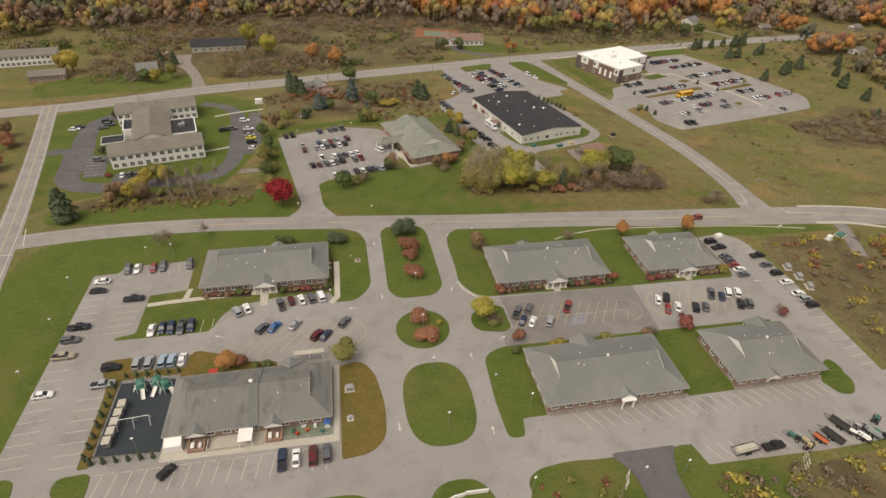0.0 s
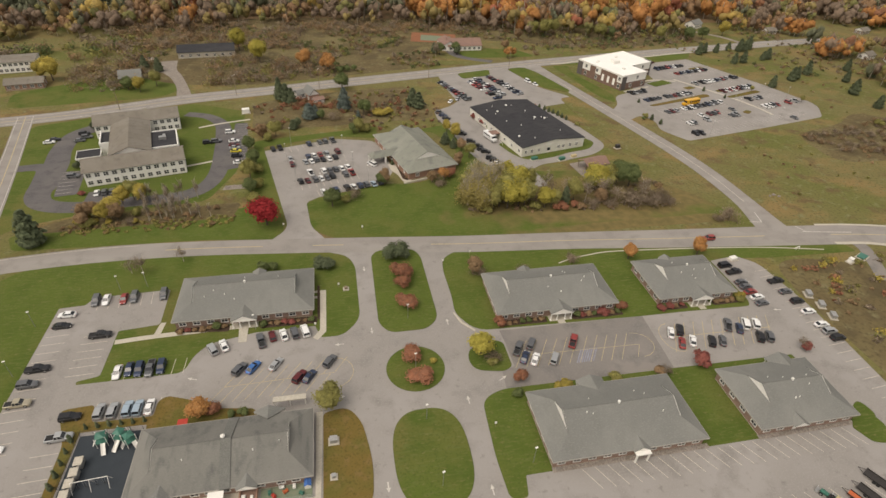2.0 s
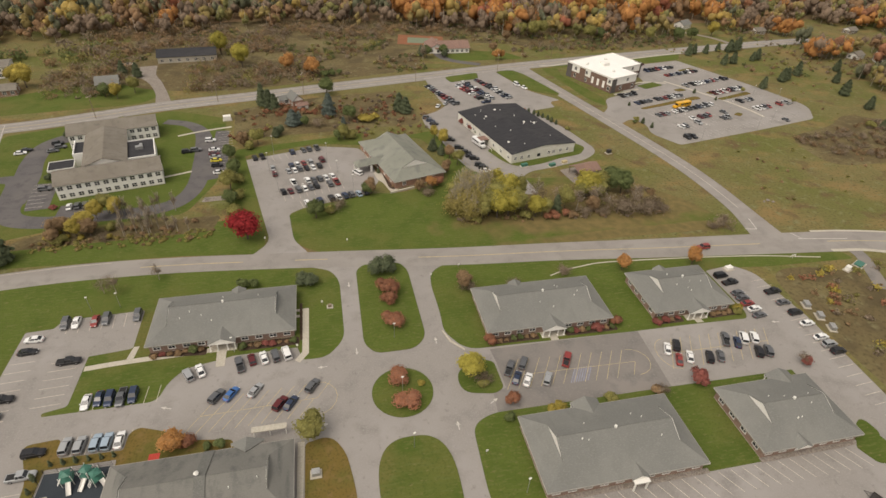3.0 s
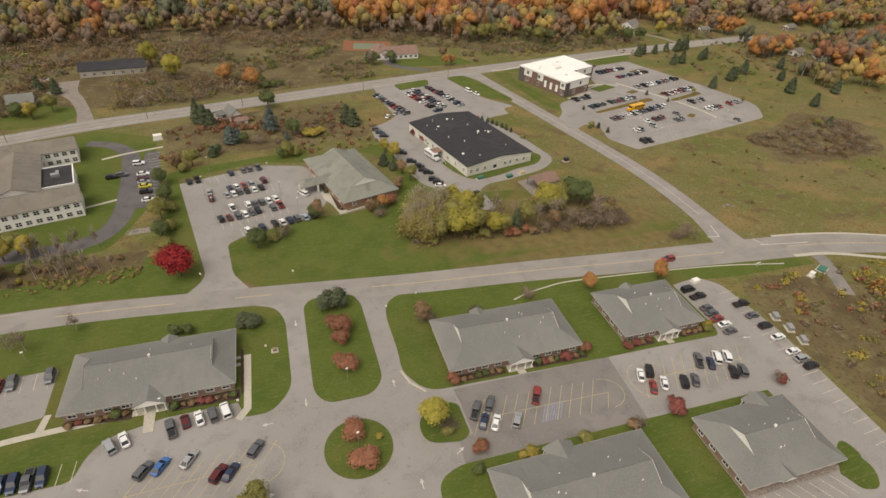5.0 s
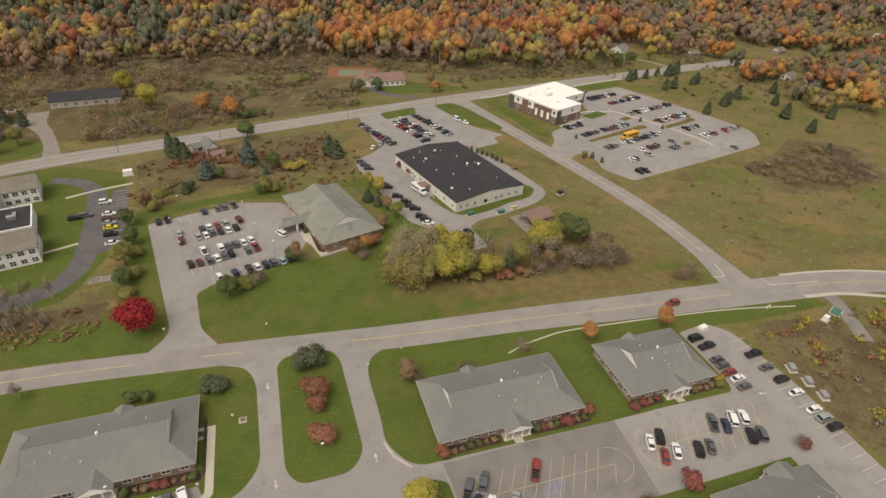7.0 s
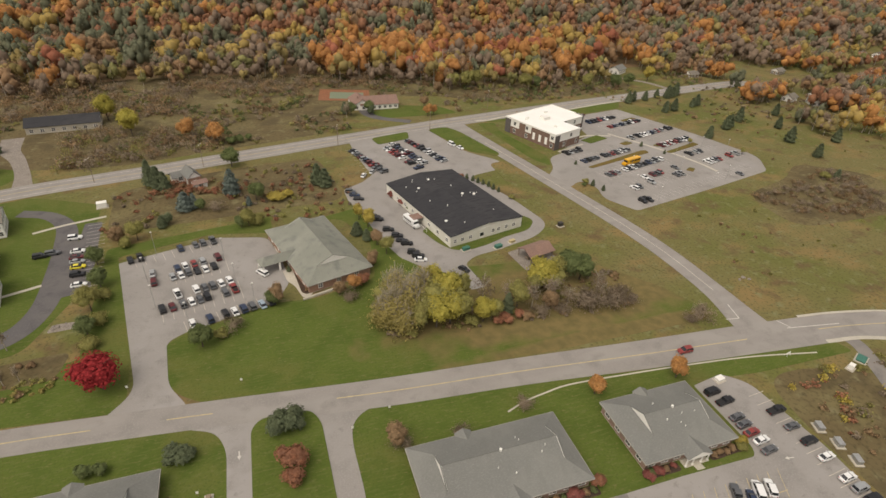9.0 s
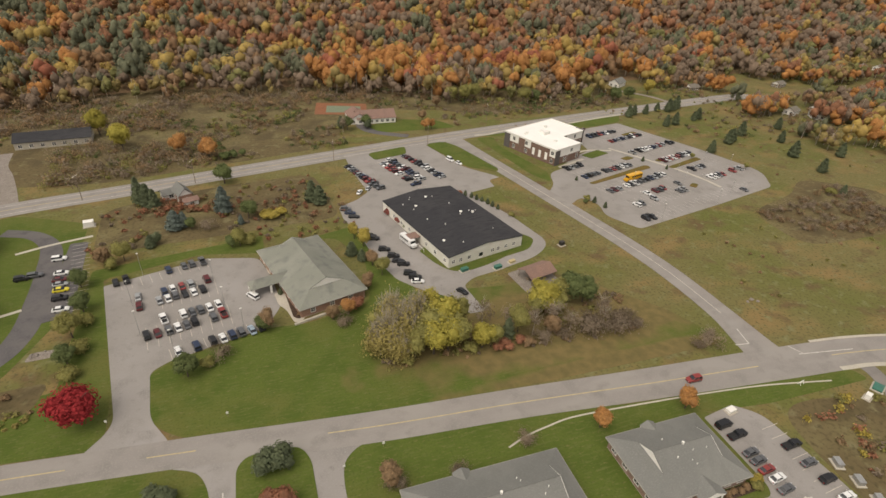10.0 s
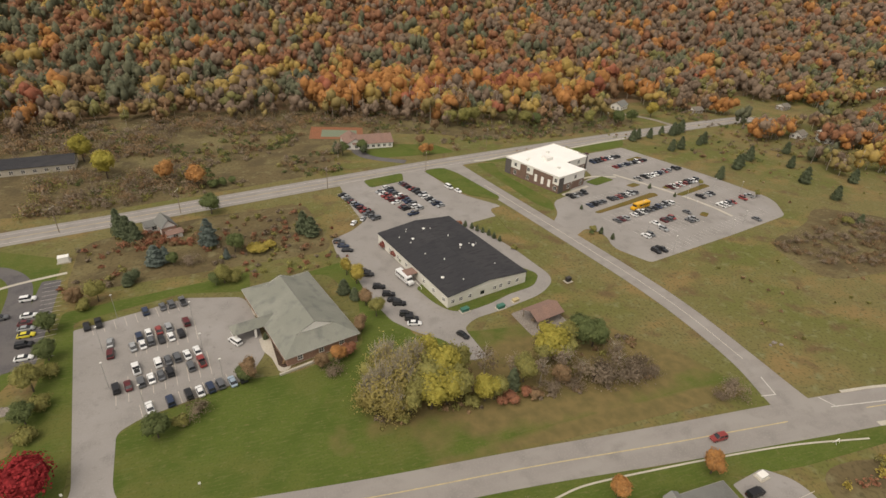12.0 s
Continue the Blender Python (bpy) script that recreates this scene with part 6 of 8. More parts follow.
for row in (
    ("crimson", -62.4, 99.9, 1.5, 1.25), ("green", -41.0, 109, 1.0), ("shrub_grey", -33, 113.6, 1.3), ("shrub_olive", -36.5, 111.6, 1.0), ("rust", -20.9, 123.0, 0.9), ("green", -22.2, 122.2, 0.75),
    ("spruce", -130.9, 98, 1.6), ("shrub_dark", -24.4, 76.0, 1.5, 1.25), ("shrub_dark", -20.8, 76.4, 1.5, 1.25), ("shrub_rust", -22.6, 66.4, 1.55, 1.5), ("shrub_rust", -22.2, 62.4, 1.1), ("shrub_rust", -22.8, 53.8, 1.45, 1.1),
    ("shrub_rust", -23.4, 34.8, 1.35, 0.9), ("shrub_rust", -22.4, 28.0, 1.45, 0.85), ("shrub_yellow", -18.6, 32.6, 0.6), ("lime", -6.4, 33.2, 1.15, 0.85), ("shrub_grey", -3.6, 31.4, 1.0), ("shrub_olive", -4.6, 29.4, 0.7),
    ("olive", -43.8, 23.4, 1.0, 0.72), ("orange", -71.5, 25.4, 1.0, 0.62), ("shrub_rust", -69.0, 25.0, 0.9), ("shrub_green", -62.3, 24.0, 0.8), ("shrub_green", -64.8, 24.0, 0.7),
    ("shrub_rust", 0.8, 23.6, 0.9), ("shrub_yellow", 11.2, 20.3, 1.0), ("shrub_yellow", 9.3, 20.1, 0.8), ("shrub_olive", 23.8, 20.2, 0.75), ("shrub_brown", 35.9, 20.6, 1.2), ("shrub_grey", 37.2, 20.2, 0.7), ("shrub_green", -1.0, 19.4, 0.9),
    ("shrub_red", 47.4, 21.6, 1.25, 2.0), ("shrub_red", 78.4, 22.2, 0.9, 1.2), ("bare", 77.6, 22.4, 0.5), ("rust", -0.6, 65.6, 0.95, 0.8), ("shrub_grey", 0.6, 64.2, 1.0), ("shrub_dark", -44.6, 74.4, 1.5, 0.75), ("shrub_dark", -42.6, 74.6, 0.9, 0.7),
    ("shrub_green", -61.8, 75.6, 1.2), ("shrub_green", -58.8, 75.4, 1.0), ("bare", -95.3, 78.4, 0.75), ("bare", -85.3, 83.0, 0.6), ("bare", -98.5, 79.0, 0.6), ("orange", 50.0, 65.8, 0.85), ("orange", 73.6, 64.8, 0.9), ("shrub_grey", 31.2, 67.2, 1.0), ("shrub_grey", 14.2, 64.0, 0.9),
    ("spruce", -63.8, 213, 1.1, 1.5), ("spruce", -60.5, 210, 1.25, 1.25), ("spruce", -57.8, 207, 1.0, 1.1), ("spruce", -56.4, 177, 0.75, 0.6), ("shrub_dark", -55, 179, 1.1), ("green", -33, 225.5, 1.3), ("blue_spruce", -33, 198, 1.4), ("spruce", 0.6, 200.6, 1.2), ("spruce", 3.2, 197.6, 1.3, 1.05),
    ("rust", -69, 169, 0.9), ("olive", -63.4, 170, 0.85), ("shrub_olive", -66, 166, 1.2), ("blue_spruce", -49.4, 188.6, 1.3, 0.95), ("blue_spruce", -46.6, 189.4, 0.8), ("green", -44, 187, 0.7), ("green", -24.2, 191, 1.1), ("shrub_yellow", -16.6, 189.4, 2.3, 1.7), ("shrub_yellow", -12.4, 191.4, 1.6), ("blue_spruce", -27, 187, 0.5), ("shrub_grey", -38, 186, 1.3),
    ("olive", -27.6, 171, 0.8), ("green", -30.2, 170.4, 0.7), ("shrub_olive", -25, 172, 1.3), ("green", -73.2, 157, 0.95), ("green", -70.2, 144, 0.95), ("olive", -70.6, 132.4, 0.95), ("green", -69.4, 121.4, 0.9), ("shrub_olive", -67.8, 126, 1.2), ("shrub_olive", -68.6, 137.6, 1.2), ("shrub_olive", -68, 116, 1.1),
    ("orange", 1.6, 123.6, 0.85, 0.7), ("rust", -3.2, 121.8, 0.7), ("shrub_rust", 4.6, 125.6, 1.1), ("rust", 9.8, 134.6, 0.8), ("yellow", 13.4, 160, 0.95), ("spruce", 8.4, 155.4, 0.9, 0.7), ("rust", 13.8, 147, 0.85), ("olive", 15.6, 140.6, 0.8), ("yellow", 11.2, 166, 0.8), ("spruce", 11, 151, 0.7, 0.6),
    ("spruce", -16.6, 138.2, 0.3), ("shrub_green", -9.6, 160.8, 1.0),
    ("willow", 9, 104.5, 1.24), ("willow", 14.2, 105.6, 1.34), ("willow", 11.6, 111.5, 1.30), ("willow_brown", 6.6, 104, 1.24), ("willow_brown", 11.0, 100.4, 1.12), ("willow", 18.2, 110.5, 1.24), ("olive", 15.0, 100.0, 1.05), ("olive", 17.6, 101.8, 1.30), ("lime", 20.2, 100.2, 1.43), ("lime", 24.4, 100.6, 1.39), ("olive", 27.0, 101.4, 1.30), ("lime", 25.0, 106.4, 1.61, 1.76), ("olive", 21.6, 105, 1.49), ("lime", 23.0, 113, 1.12, 1.55), ("olive", 29.2, 107.8, 1.05, 1.43), ("olive", 8.2, 110.5, 1.18),
    ("lime", 33.8, 99.0, 1.18, 1.05), ("olive", 36.2, 98.6, 0.89), ("bare", 37.4, 108, 1.12), ("spruce", 42.2, 100.8, 0.77, 0.93), ("shrub_rust", 39.9, 97.0, 1.00, 0.80), ("shrub_rust", 37.4, 96.6, 0.70), ("olive", 46.2, 102.4, 1.05, 1.12), ("bare", 44.2, 104, 0.99), ("shrub_grey", 31.0, 103.4, 1.00), ("shrub_olive", 30.2, 98.6, 1.00), ("shrub_grey", -0.3, 119.2, 1.30), ("shrub_olive", 12.6, 98.4, 0.8), ("shrub_grey", 8.6, 99.4, 0.7),
    ("lime", 57.2, 109, 1.75, 1.35), ("olive", 54.2, 107, 0.95), ("olive", 61, 106.4, 0.9), ("green", 68, 112.4, 1.5), ("green", 72.2, 110.2, 1.35), ("olive", 64.8, 112, 1.0), ("shrub_grey", 64, 97.2, 2.1), ("bare", 50, 100.5, 1.0), ("shrub_grey", 51, 97.5, 1.3), ("rust", 55, 99, 0.9), ("shrub_brown", 47, 96.5, 1.6), ("bare", 57, 101.5, 1.1), ("shrub_rust", 44.5, 97.5, 0.8), ("bare", 61.6, 99.6, 0.8), ("shrub_grey", 68.4, 97, 2.2), ("bare", 72, 98.6, 0.85), ("shrub_grey", 76, 95.5, 2.1), ("shrub_grey", 78.6, 99.4, 1.4), ("shrub_grey", 81.4, 96, 1.4), ("bare", 74.4, 103.4, 0.9), ("shrub_grey", 58.4, 97, 1.3), ("shrub_grey", 97.6, 82.4, 1.5), ("bare", 98.4, 84.4, 0.5), ("shrub_grey", 93.4, 82.8, 0.9),
    ("spruce", 207, 276, 1.0), ("spruce", 213, 279, 0.9), ("spruce", 222, 279, 0.85), ("spruce", 234, 283, 0.8), ("spruce", 241.5, 281, 1.15), ("spruce", 247, 283, 0.95), ("spruce", 252, 286, 1.15), ("spruce", 219.4, 255, 0.95), ("spruce", 227, 256.4, 1.05), ("spruce", 245, 261, 0.8), ("spruce", 250, 263, 1.0), ("spruce", 214, 211, 0.95), ("spruce", 235, 221, 1.1), ("spruce", 240.6, 224, 1.0), ("spruce", 254, 231, 1.15), ("spruce", 256, 196, 1.2), ("spruce", 252, 175, 1.0), ("spruce", 269, 216, 0.95), ("spruce", 283.6, 190, 1.05), ("spruce", 294, 223, 1.15), ("spruce", 288, 236, 1.0), ("spruce", 236, 151, 0.7), ("shrub_olive", 231, 153, 1.2),
    ("orange", -52.8, 263.5, 1.5), ("orange", -39.6, 255, 1.6), ("orange", -42, 259, 0.9), ("lime", -78, 274, 1.7), ("yellow", -80, 282, 1.4), ("lime", -92, 299, 1.7), ("shrub_green", -29, 255, 1.6), ("shrub_green", -33, 253, 1.6), ("shrub_green", -25, 257, 1.3), ("orange", 72, 275, 1.0), ("orange", 76, 277, 0.8), ("green", 41, 287.6, 1.0), ("green", 30, 284, 1.1), ("bare", 27, 281, 1.0), ("shrub_dark", 41, 284, 1.2), ("rust", 74.6, 291, 1.0), ("spruce", 27, 288, 0.9), ("yellow", -178, 250, 1.6), ("yellow", -183, 252, 1.3), ("green", -138, 233, 1.0), ("yellow", -132, 230, 1.0), ("olive", -126, 238, 1.0), ("spruce", -130, 262, 1.0), ("spruce", -138, 266, 1.0), ("rust", -178, 150, 1.3), ("shrub_rust", -172, 158, 1.6), ("shrub_rust", -168, 138, 1.6), ("rust", -176, 168, 1.0), ("shrub_rust", -174, 128, 1.8), ("shrub_rust", -163, 122, 1.5),
    ("yellow", 255, 321, 1.4), ("green", 219, 308, 1.5), ("green", 232, 312, 1.3), ("olive", 196, 309, 1.3), ("olive", 113, 322, 1.5), ("olive", 121, 326, 1.4), ("olive", 104, 324, 1.3), ("olive", 150, 312, 1.4), ("green", 160, 314, 1.4), ("rust", 92, 318, 1.0),
    ("shrub_red", 27.6, 181.4, 0.9, 1.3), ("shrub_red", 29.4, 173.4, 1.0, 1.3), ("shrub_green", 31.6, 168.6, 0.9), ("shrub_grey", 33.8, 160.5, 0.6),
    ("spruce", 63.6, 190.6, 0.35), ("spruce", 65.6, 188.4, 0.35), ("spruce", 67.0, 186, 0.35), ("spruce", 68.6, 184, 0.32), ("spruce", 70.0, 181.2, 0.36), ("spruce", 71.0, 178.4, 0.36), ("spruce", 72.2, 175.6, 0.32), ("shrub_rust", 61.4, 192.4, 0.6), ("shrub_olive", 75, 168.6, 0.6),
    ("spruce", 120.4, 194.4, 0.3), ("spruce", 167.4, 208, 0.36), ("spruce", 115.6, 171.6, 0.4), ("spruce", 117.4, 166.2, 0.36), ("shrub_olive", 113.8, 174.8, 0.8), ("olive", 196, 205.4, 0.4), ("olive", 214, 187, 0.45), ("spruce", 173, 196.4, 0.3), ("shrub_green", 111.4, 172, 0.7),
    ("shrub_red", -129, 150, 0.8), ("shrub_green", -133.6, 152.6, 0.9), ("shrub_dark", -134.6, 148, 0.7), ("shrub_red", -126.6, 127.4, 0.7), ("olive", -108.4, 122, 0.9), ("yellow", -104.6, 119.6, 0.95), ("yellow", -111, 118.6, 0.9), ("shrub_dark", -139, 185, 1.0), ("shrub_olive", -122, 196, 1.3),
):
    plant(*row)

# hedgerow south of the residence
for k in range(46):
    x = -122 + 44 * PLANT.random()
    y = 105.5 + 7.5 * PLANT.random()
    plant(PLANT.choice(("yellow", "shrub_yellow", "shrub_olive", "rust", "shrub_grey", "shrub_brown") if x < -103 else ("birch", "birch", "shrub_grey", "shrub_brown", "shrub_brown")), x, y, PLANT.uniform(0.6, 1.0))
for k in range(12):
    plant("birch", PLANT.uniform(-106, -84), PLANT.uniform(114, 124), PLANT.uniform(0.6, 0.9))
# clipped cones round the playground
for k in range(8):
    plant("arborvitae", -96.3 + 0.02 * k, 4 + 2.65 * k, PLANT.uniform(0.8, 1.1))
for k in range(6):
    plant("arborvitae", -95.0 + 2.35 * k, 2.9 - 0.06 * k, PLANT.uniform(0.8, 1.1))
for k in range(6):
    plant("arborvitae", -94.2 + 2.3 * k, 25.4, PLANT.uniform(0.75, 1.0))
# foundation beds with shrubs in front of the offices
def bed(outline, shrubs):
    setting(slab("flower_bed", rounded(outline, 0.8), -0.1, 0.1, M["mulch"]), "brown mulch flower bed along the wall", "flower bed")
    for kind, x, y, s in shrubs:
        plant(kind, x, y, s)


def bed_row(x0, x1, y, kinds):
    n = max(2, int((x1 - x0) / 1.7))
    return [(PLANT.choice(kinds), x0 + (x1 - x0) * (k + 0.5) / n, y + PLANT.uniform(-0.3, 0.3), PLANT.uniform(0.45, 0.8)) for k in range(n)]


MIX = ("shrub_brown", "shrub_brown", "shrub_red", "shrub_green", "shrub_brown")
bed([(-82, 53.6), (-68.6, 53.4), (-68.6, 50.8), (-82, 52.2)], bed_row(-81.5, -69, 52.3, MIX))
bed([(-61.2, 53.4), (-46.6, 53.4), (-46.4, 50.6), (-61.2, 50.8)], bed_row(-60.8, -47, 51.8, MIX))
bed([(-46.4, 66), (-45.7, 66), (-45.7, 52), (-46.4, 52)], [])
bed([(0.6, 44.3), (14.6, 44.1), (14.6, 41.9), (0.6, 42.2)], bed_row(1, 14, 43.0, MIX) + [("shrub_rust", 1.0, 42.8, 0.8)])
bed([(21.8, 44.1), (36.4, 44.0), (36.8, 41.6), (21.8, 41.8)], bed_row(22.4, 36, 42.9, MIX) + [("shrub_rust", 36.6, 43.6, 0.8), ("shrub_red", 31, 42.8, 0.9)])
bed([(47.6, 43.8), (56.6, 43.6), (56.6, 41.4), (47.6, 41.6)], bed_row(48, 56, 42.6, MIX) + [("shrub_red", 48.4, 42.2, 0.8)])
bed([(64.6, 43.6), (72.6, 43.6), (74.6, 41.6), (64.6, 41.4)], bed_row(65, 72, 42.6, MIX) + [("shrub_yellow", 74.4, 43.4, 0.9), ("shrub_olive", 73.2, 42.2, 0.6)])
bed([(-15.5, 139.5), (-13.6, 141.5), (-8.8, 127), (-12.6, 124.6), (-14, 126)], [("shrub_green", -11.6, 130, 0.6), ("shrub_green", -13, 136, 0.5), ("shrub_brown", -12, 126.4, 0.7)])


# woods: one object for each kind of tree, too many to count
def woods():
    rng = np.random.default_rng(3)
    kinds = {k: [] for k in ("wd_orange", "wd_rust", "wd_yellow", "wd_olive", "wd_dark", "wd_grey", "wd_green", "wd_brown", "wd_red")}
    y = 300.0
    while y < 860:
        step = 7.6 if y < 470 else 9.4 + (y - 470) * 0.012
        for x in np.arange(-330 - (y - 300) * 0.55, 640 + (y - 300) * 0.9, step):
            px, py = x + rng.uniform(-0.5, 0.5) * step, y + rng.uniform(-0.5, 0.5) * step
            edge = np.interp(px, [-400, -240, -150, -110, -75, -20, 30, 75, 105, 170, 230, 300, 355, 392, 415, 450, 480, 620], [300, 318, 345, 352, 366, 362, 352, 336, 326, 312, 330, 340, 352, 344, 318, 314, 345, 352])
            edge += 7 * math.sin(px * 0.11) + 5 * math.sin(px * 0.31)
            if py < edge or (230 < px < 268 and py < 368):
                continue
            deep, n1, n2 = py - edge, noise.noise((px * 0.018, py * 0.022, 3)), noise.noise((px * 0.05, py * 0.05, 9))
            u = min(0.999, max(0.0, 0.5 + 1.05 * noise.noise((px * 0.04, py * 0.045, 17)) + rng.uniform(-0.26, 0.26)))
            if deep < 14:
                kind = "wd_grey" if u < 0.42 else "wd_olive" if u < 0.62 else "wd_brown" if u < 0.78 else "wd_green" if u < 0.88 else "wd_yellow"
            elif px > 300 and u > 0.36 and deep > 30:
                kind = "wd_grey" if u < 0.60 else "wd_rust" if u < 0.74 else "wd_brown" if u < 0.84 else "wd_olive" if u < 0.93 else "wd_orange"
            elif deep < 105:
                warm = n1 + (0.30 if 20 < px < 290 else -0.26) + 0.5 * n2
                if warm > 0.12:
                    kind = "wd_grey" if u < 0.12 else "wd_brown" if u < 0.26 else "wd_yellow" if u < 0.40 else "wd_orange" if u < 0.86 else "wd_red"
                else:
                    kind = "wd_dark" if u < (0.36 if px < 40 else 0.16) else "wd_green" if u < (0.40 if px < 40 else 0.26) else "wd_grey" if u < 0.66 else "wd_olive" if u < 0.76 else "wd_yellow" if u < 0.82 else "wd_brown"
            else:
                kind = "wd_dark" if u < (0.34 if px < -60 else 0.10) else "wd_grey" if u < 0.36 else "wd_brown" if u < 0.46 else "wd_rust" if u < 0.80 else "wd_orange" if u < 0.86 else "wd_olive" if u < 0.97 else "wd_yellow"
            s = rng.uniform(0.75, 1.2) * (1.0 if y < 470 else 1.2) * (0.7 if deep < 10 else 1)
            if 14 < deep < 80 and kind in ("wd_orange", "wd_yellow", "wd_red"):
                s *= 1.25
            kinds[kind].append((px, py, hill(px, py), s))
        y += step
    # belts of trees among the far houses: colours, centre, half widths, number, size
    for tones, cx, cy, rx, ry, n, s in (
            ("orange rust yellow grey", 306, 264, 17, 8, 26, 0.90), ("orange rust grey", 342, 238, 14, 9, 20, 0.90), ("yellow orange", 312, 196, 10, 8, 9, 0.90), ("olive grey", 292, 205, 7, 5, 6, 0.80), ("dark green grey", 293, 219, 6, 4, 5, 0.72),
            ("orange", 315, 321, 8, 5, 9, 0.92), ("grey brown", 297, 331, 14, 6, 14, 0.80), ("dark", 309, 294, 4, 3, 4, 0.78), ("grey olive brown", 370, 270, 26, 14, 26, 0.72), ("dark green", 389, 292, 9, 5, 7, 0.87), ("dark green", 392, 254, 12, 8, 12, 0.87),
            ("grey rust orange", 425, 268, 30, 16, 34, 0.90), ("rust grey yellow", 356, 212, 26, 14, 30, 0.90), ("grey olive orange", 400, 228, 30, 20, 44, 0.94), ("olive green orange rust", 440, 322, 30, 9, 34, 0.98), ("orange rust", 408, 338, 8, 8, 9, 0.98), ("grey brown rust", 520, 300, 70, 35, 80, 0.92), ("grey dark brown", 470, 235, 50, 40, 80, 0.80)):
        for _ in range(n):
            px, py = cx + rng.uniform(-1, 1) * rx, cy + rng.uniform(-1, 1) * ry
            if abs(py - np.interp(px, [264, 310, 350, 380, 420, 470, 620], [299.5, 303, 306, 305, 297, 292, 300])) > 9:
                kinds["wd_" + rng.choice(tones.split())].append((px, py, hill(px, py), s * rng.uniform(0.8, 1.15)))
    trunks = []
    for kind, rows in kinds.items():
        a = np.array(rows)
        if not len(a):
            continue
        pine, bare = kind == "wd_dark", kind == "wd_grey"
        h = a[:, 3] * (19.0 if pine else 16.5) * rng.uniform(0.8, 1.2, len(a))
        centre = np.stack([a[:, 0], a[:, 1], a[:, 2] + h * 0.50], 1)
        wide = a[:, 3] * (5.2 if pine else 6.6) * rng.uniform(0.8, 1.2, len(a))
        rad = np.stack([wide, wide, h * 0.46], 1)
        ob = part("woods", leaf_mesh("woods", centre, rad, 66, 0.42 if bare else 0.50, rng, M[kind], False, 4, core=1, loose=0.75 if bare else 0.5))
        tone = {"wd_orange": "orange", "wd_rust": "rust-red", "wd_yellow": "yellow", "wd_olive": "olive-green", "wd_dark": "dark conifer", "wd_grey": "bare grey", "wd_green": "green", "wd_brown": "brown", "wd_red": "red"}[kind]
        tagged(ob, f"{tone} tree crowns in the autumn hillside woods", "woods", kind="stuff")
        trunks.append(a)
    a = np.concatenate(trunks)
    a = a[(rng.random(len(a)) < 0.8) & (a[:, 1] < 375)]
    verts, quads = [], []
    base = np.array([(-1, -1), (1, -1), (1, 1), (-1, 1)]) * 0.15
    for i, (x, y, z, s) in enumerate(a):
        lean = rng.normal(size=2) * 0.4
        for q, (zz, off) in enumerate(((-0.5, 0), (13.0 * s, 1))):
            for bx, by in base:
                verts.append((x + bx * s + lean[0] * off, y + by * s + lean[1] * off, z + zz))
        n = 8 * i
        quads += [(n + j, n + (j + 1) % 4, n + 4 + (j + 1) % 4, n + 4 + j) for j in range(4)]
    ob = part("tree_trunks", raw_mesh("tree_trunks", np.array(verts), np.array(quads), M["palebark"]))
    tagged(ob, "pale bare trunks of the autumn hillside woods", "woods", kind="stuff")


woods()


def scrub(name, label, mats, spots, k, size, seed):
    rng = np.random.default_rng(seed)
    a = np.array(spots)
    pick = rng.integers(0, len(mats), len(a))
    for j, mt in enumerate(mats):
        b = a[pick == j]
        if len(b):
            c = np.stack([b[:, 0], b[:, 1], np.array([hill(x, y) for x, y in b[:, :2]]) + b[:, 2] * 0.45], 1)
            ob = part(name, leaf_mesh(name, c, np.stack([b[:, 2] * 0.8, b[:, 2] * 0.8, b[:, 2] * 0.5], 1), int(k * 1.35), size * 0.8, rng, M[mt], False, 9, 0.15, 0.95))
            tagged(ob, label, "brush", kind="stuff")


def scatter(seed, n, x0, x1, y0, y1, lo, hi, ok=lambda x, y: True, clump=0.0, f=0.03):
    rnd = random.Random(seed)
    out = []
    while len(out) < n:
        x, y = rnd.uniform(x0, x1), rnd.uniform(y0, y1)
        if ok(x, y) and noise.noise((x * f, y * f, seed)) > clump - rnd.random() * 0.3:
            out.append((x, y, rnd.uniform(lo, hi)))
    return out


def field_ok(x, y):
    line = np.interp(x, [-150, -104, -69, -28, 22, 75], [212, 231, 238, 247, 258, 272])
    return y > line + 3 and not (-132 < x < -90 and 284 < y < 306) and not (26 < x < 92 and y < 312) and not (-135 < x < -104 and y < 285) and not (16 < x < 50 and 306 < y < 340)


scrub("brush", "low brown and olive scrub in the open field", ("lf_brown", "lf_olive", "lf_grey", "lf_green"), scatter(11, 850, -150, 95, 232, 362, 1.0, 3.2, field_ok, 0.1), 40, 0.32, 21)
scrub("brush", "bare grey saplings in the field", ("lf_grey", "lf_brown"), scatter(12, 560, -170, 60, 236, 362, 3.0, 6.0, lambda x, y: field_ok(x, y) and (x < -40 or y > 335), 0.05), 46, 0.36, 22)
scrub("brush", "brown brush and dry weeds beside the lot", ("lf_brown", "lf_olive", "lf_grey", "lf_rust", "lf_yellow"), scatter(13, 520, 96, 190, -60, 56, 0.7, 2.2, lambda x, y: x > 98 + 0.0 * y, 0.02), 40, 0.28, 23)
scrub("brush", "yellow and orange brush beside the road", ("lf_yellow", "lf_orange", "lf_olive"), scatter(14, 40, 134, 160, 22, 52, 1.5, 4.0, clump=0.0), 60, 0.36, 24)
scrub("brush", "brown thicket of leafless bushes in the meadow", ("lf_brown", "lf_grey", "lf_grey"), scatter(15, 190, 180, 258, 112, 176, 1.2, 3.0, lambda x, y: ((x - 216) / 36) ** 2 + ((y - 144) / 24) ** 2 < 1 and y < 154 + 0.25 * (x - 180) - 8, -0.2), 84, 0.20, 25)
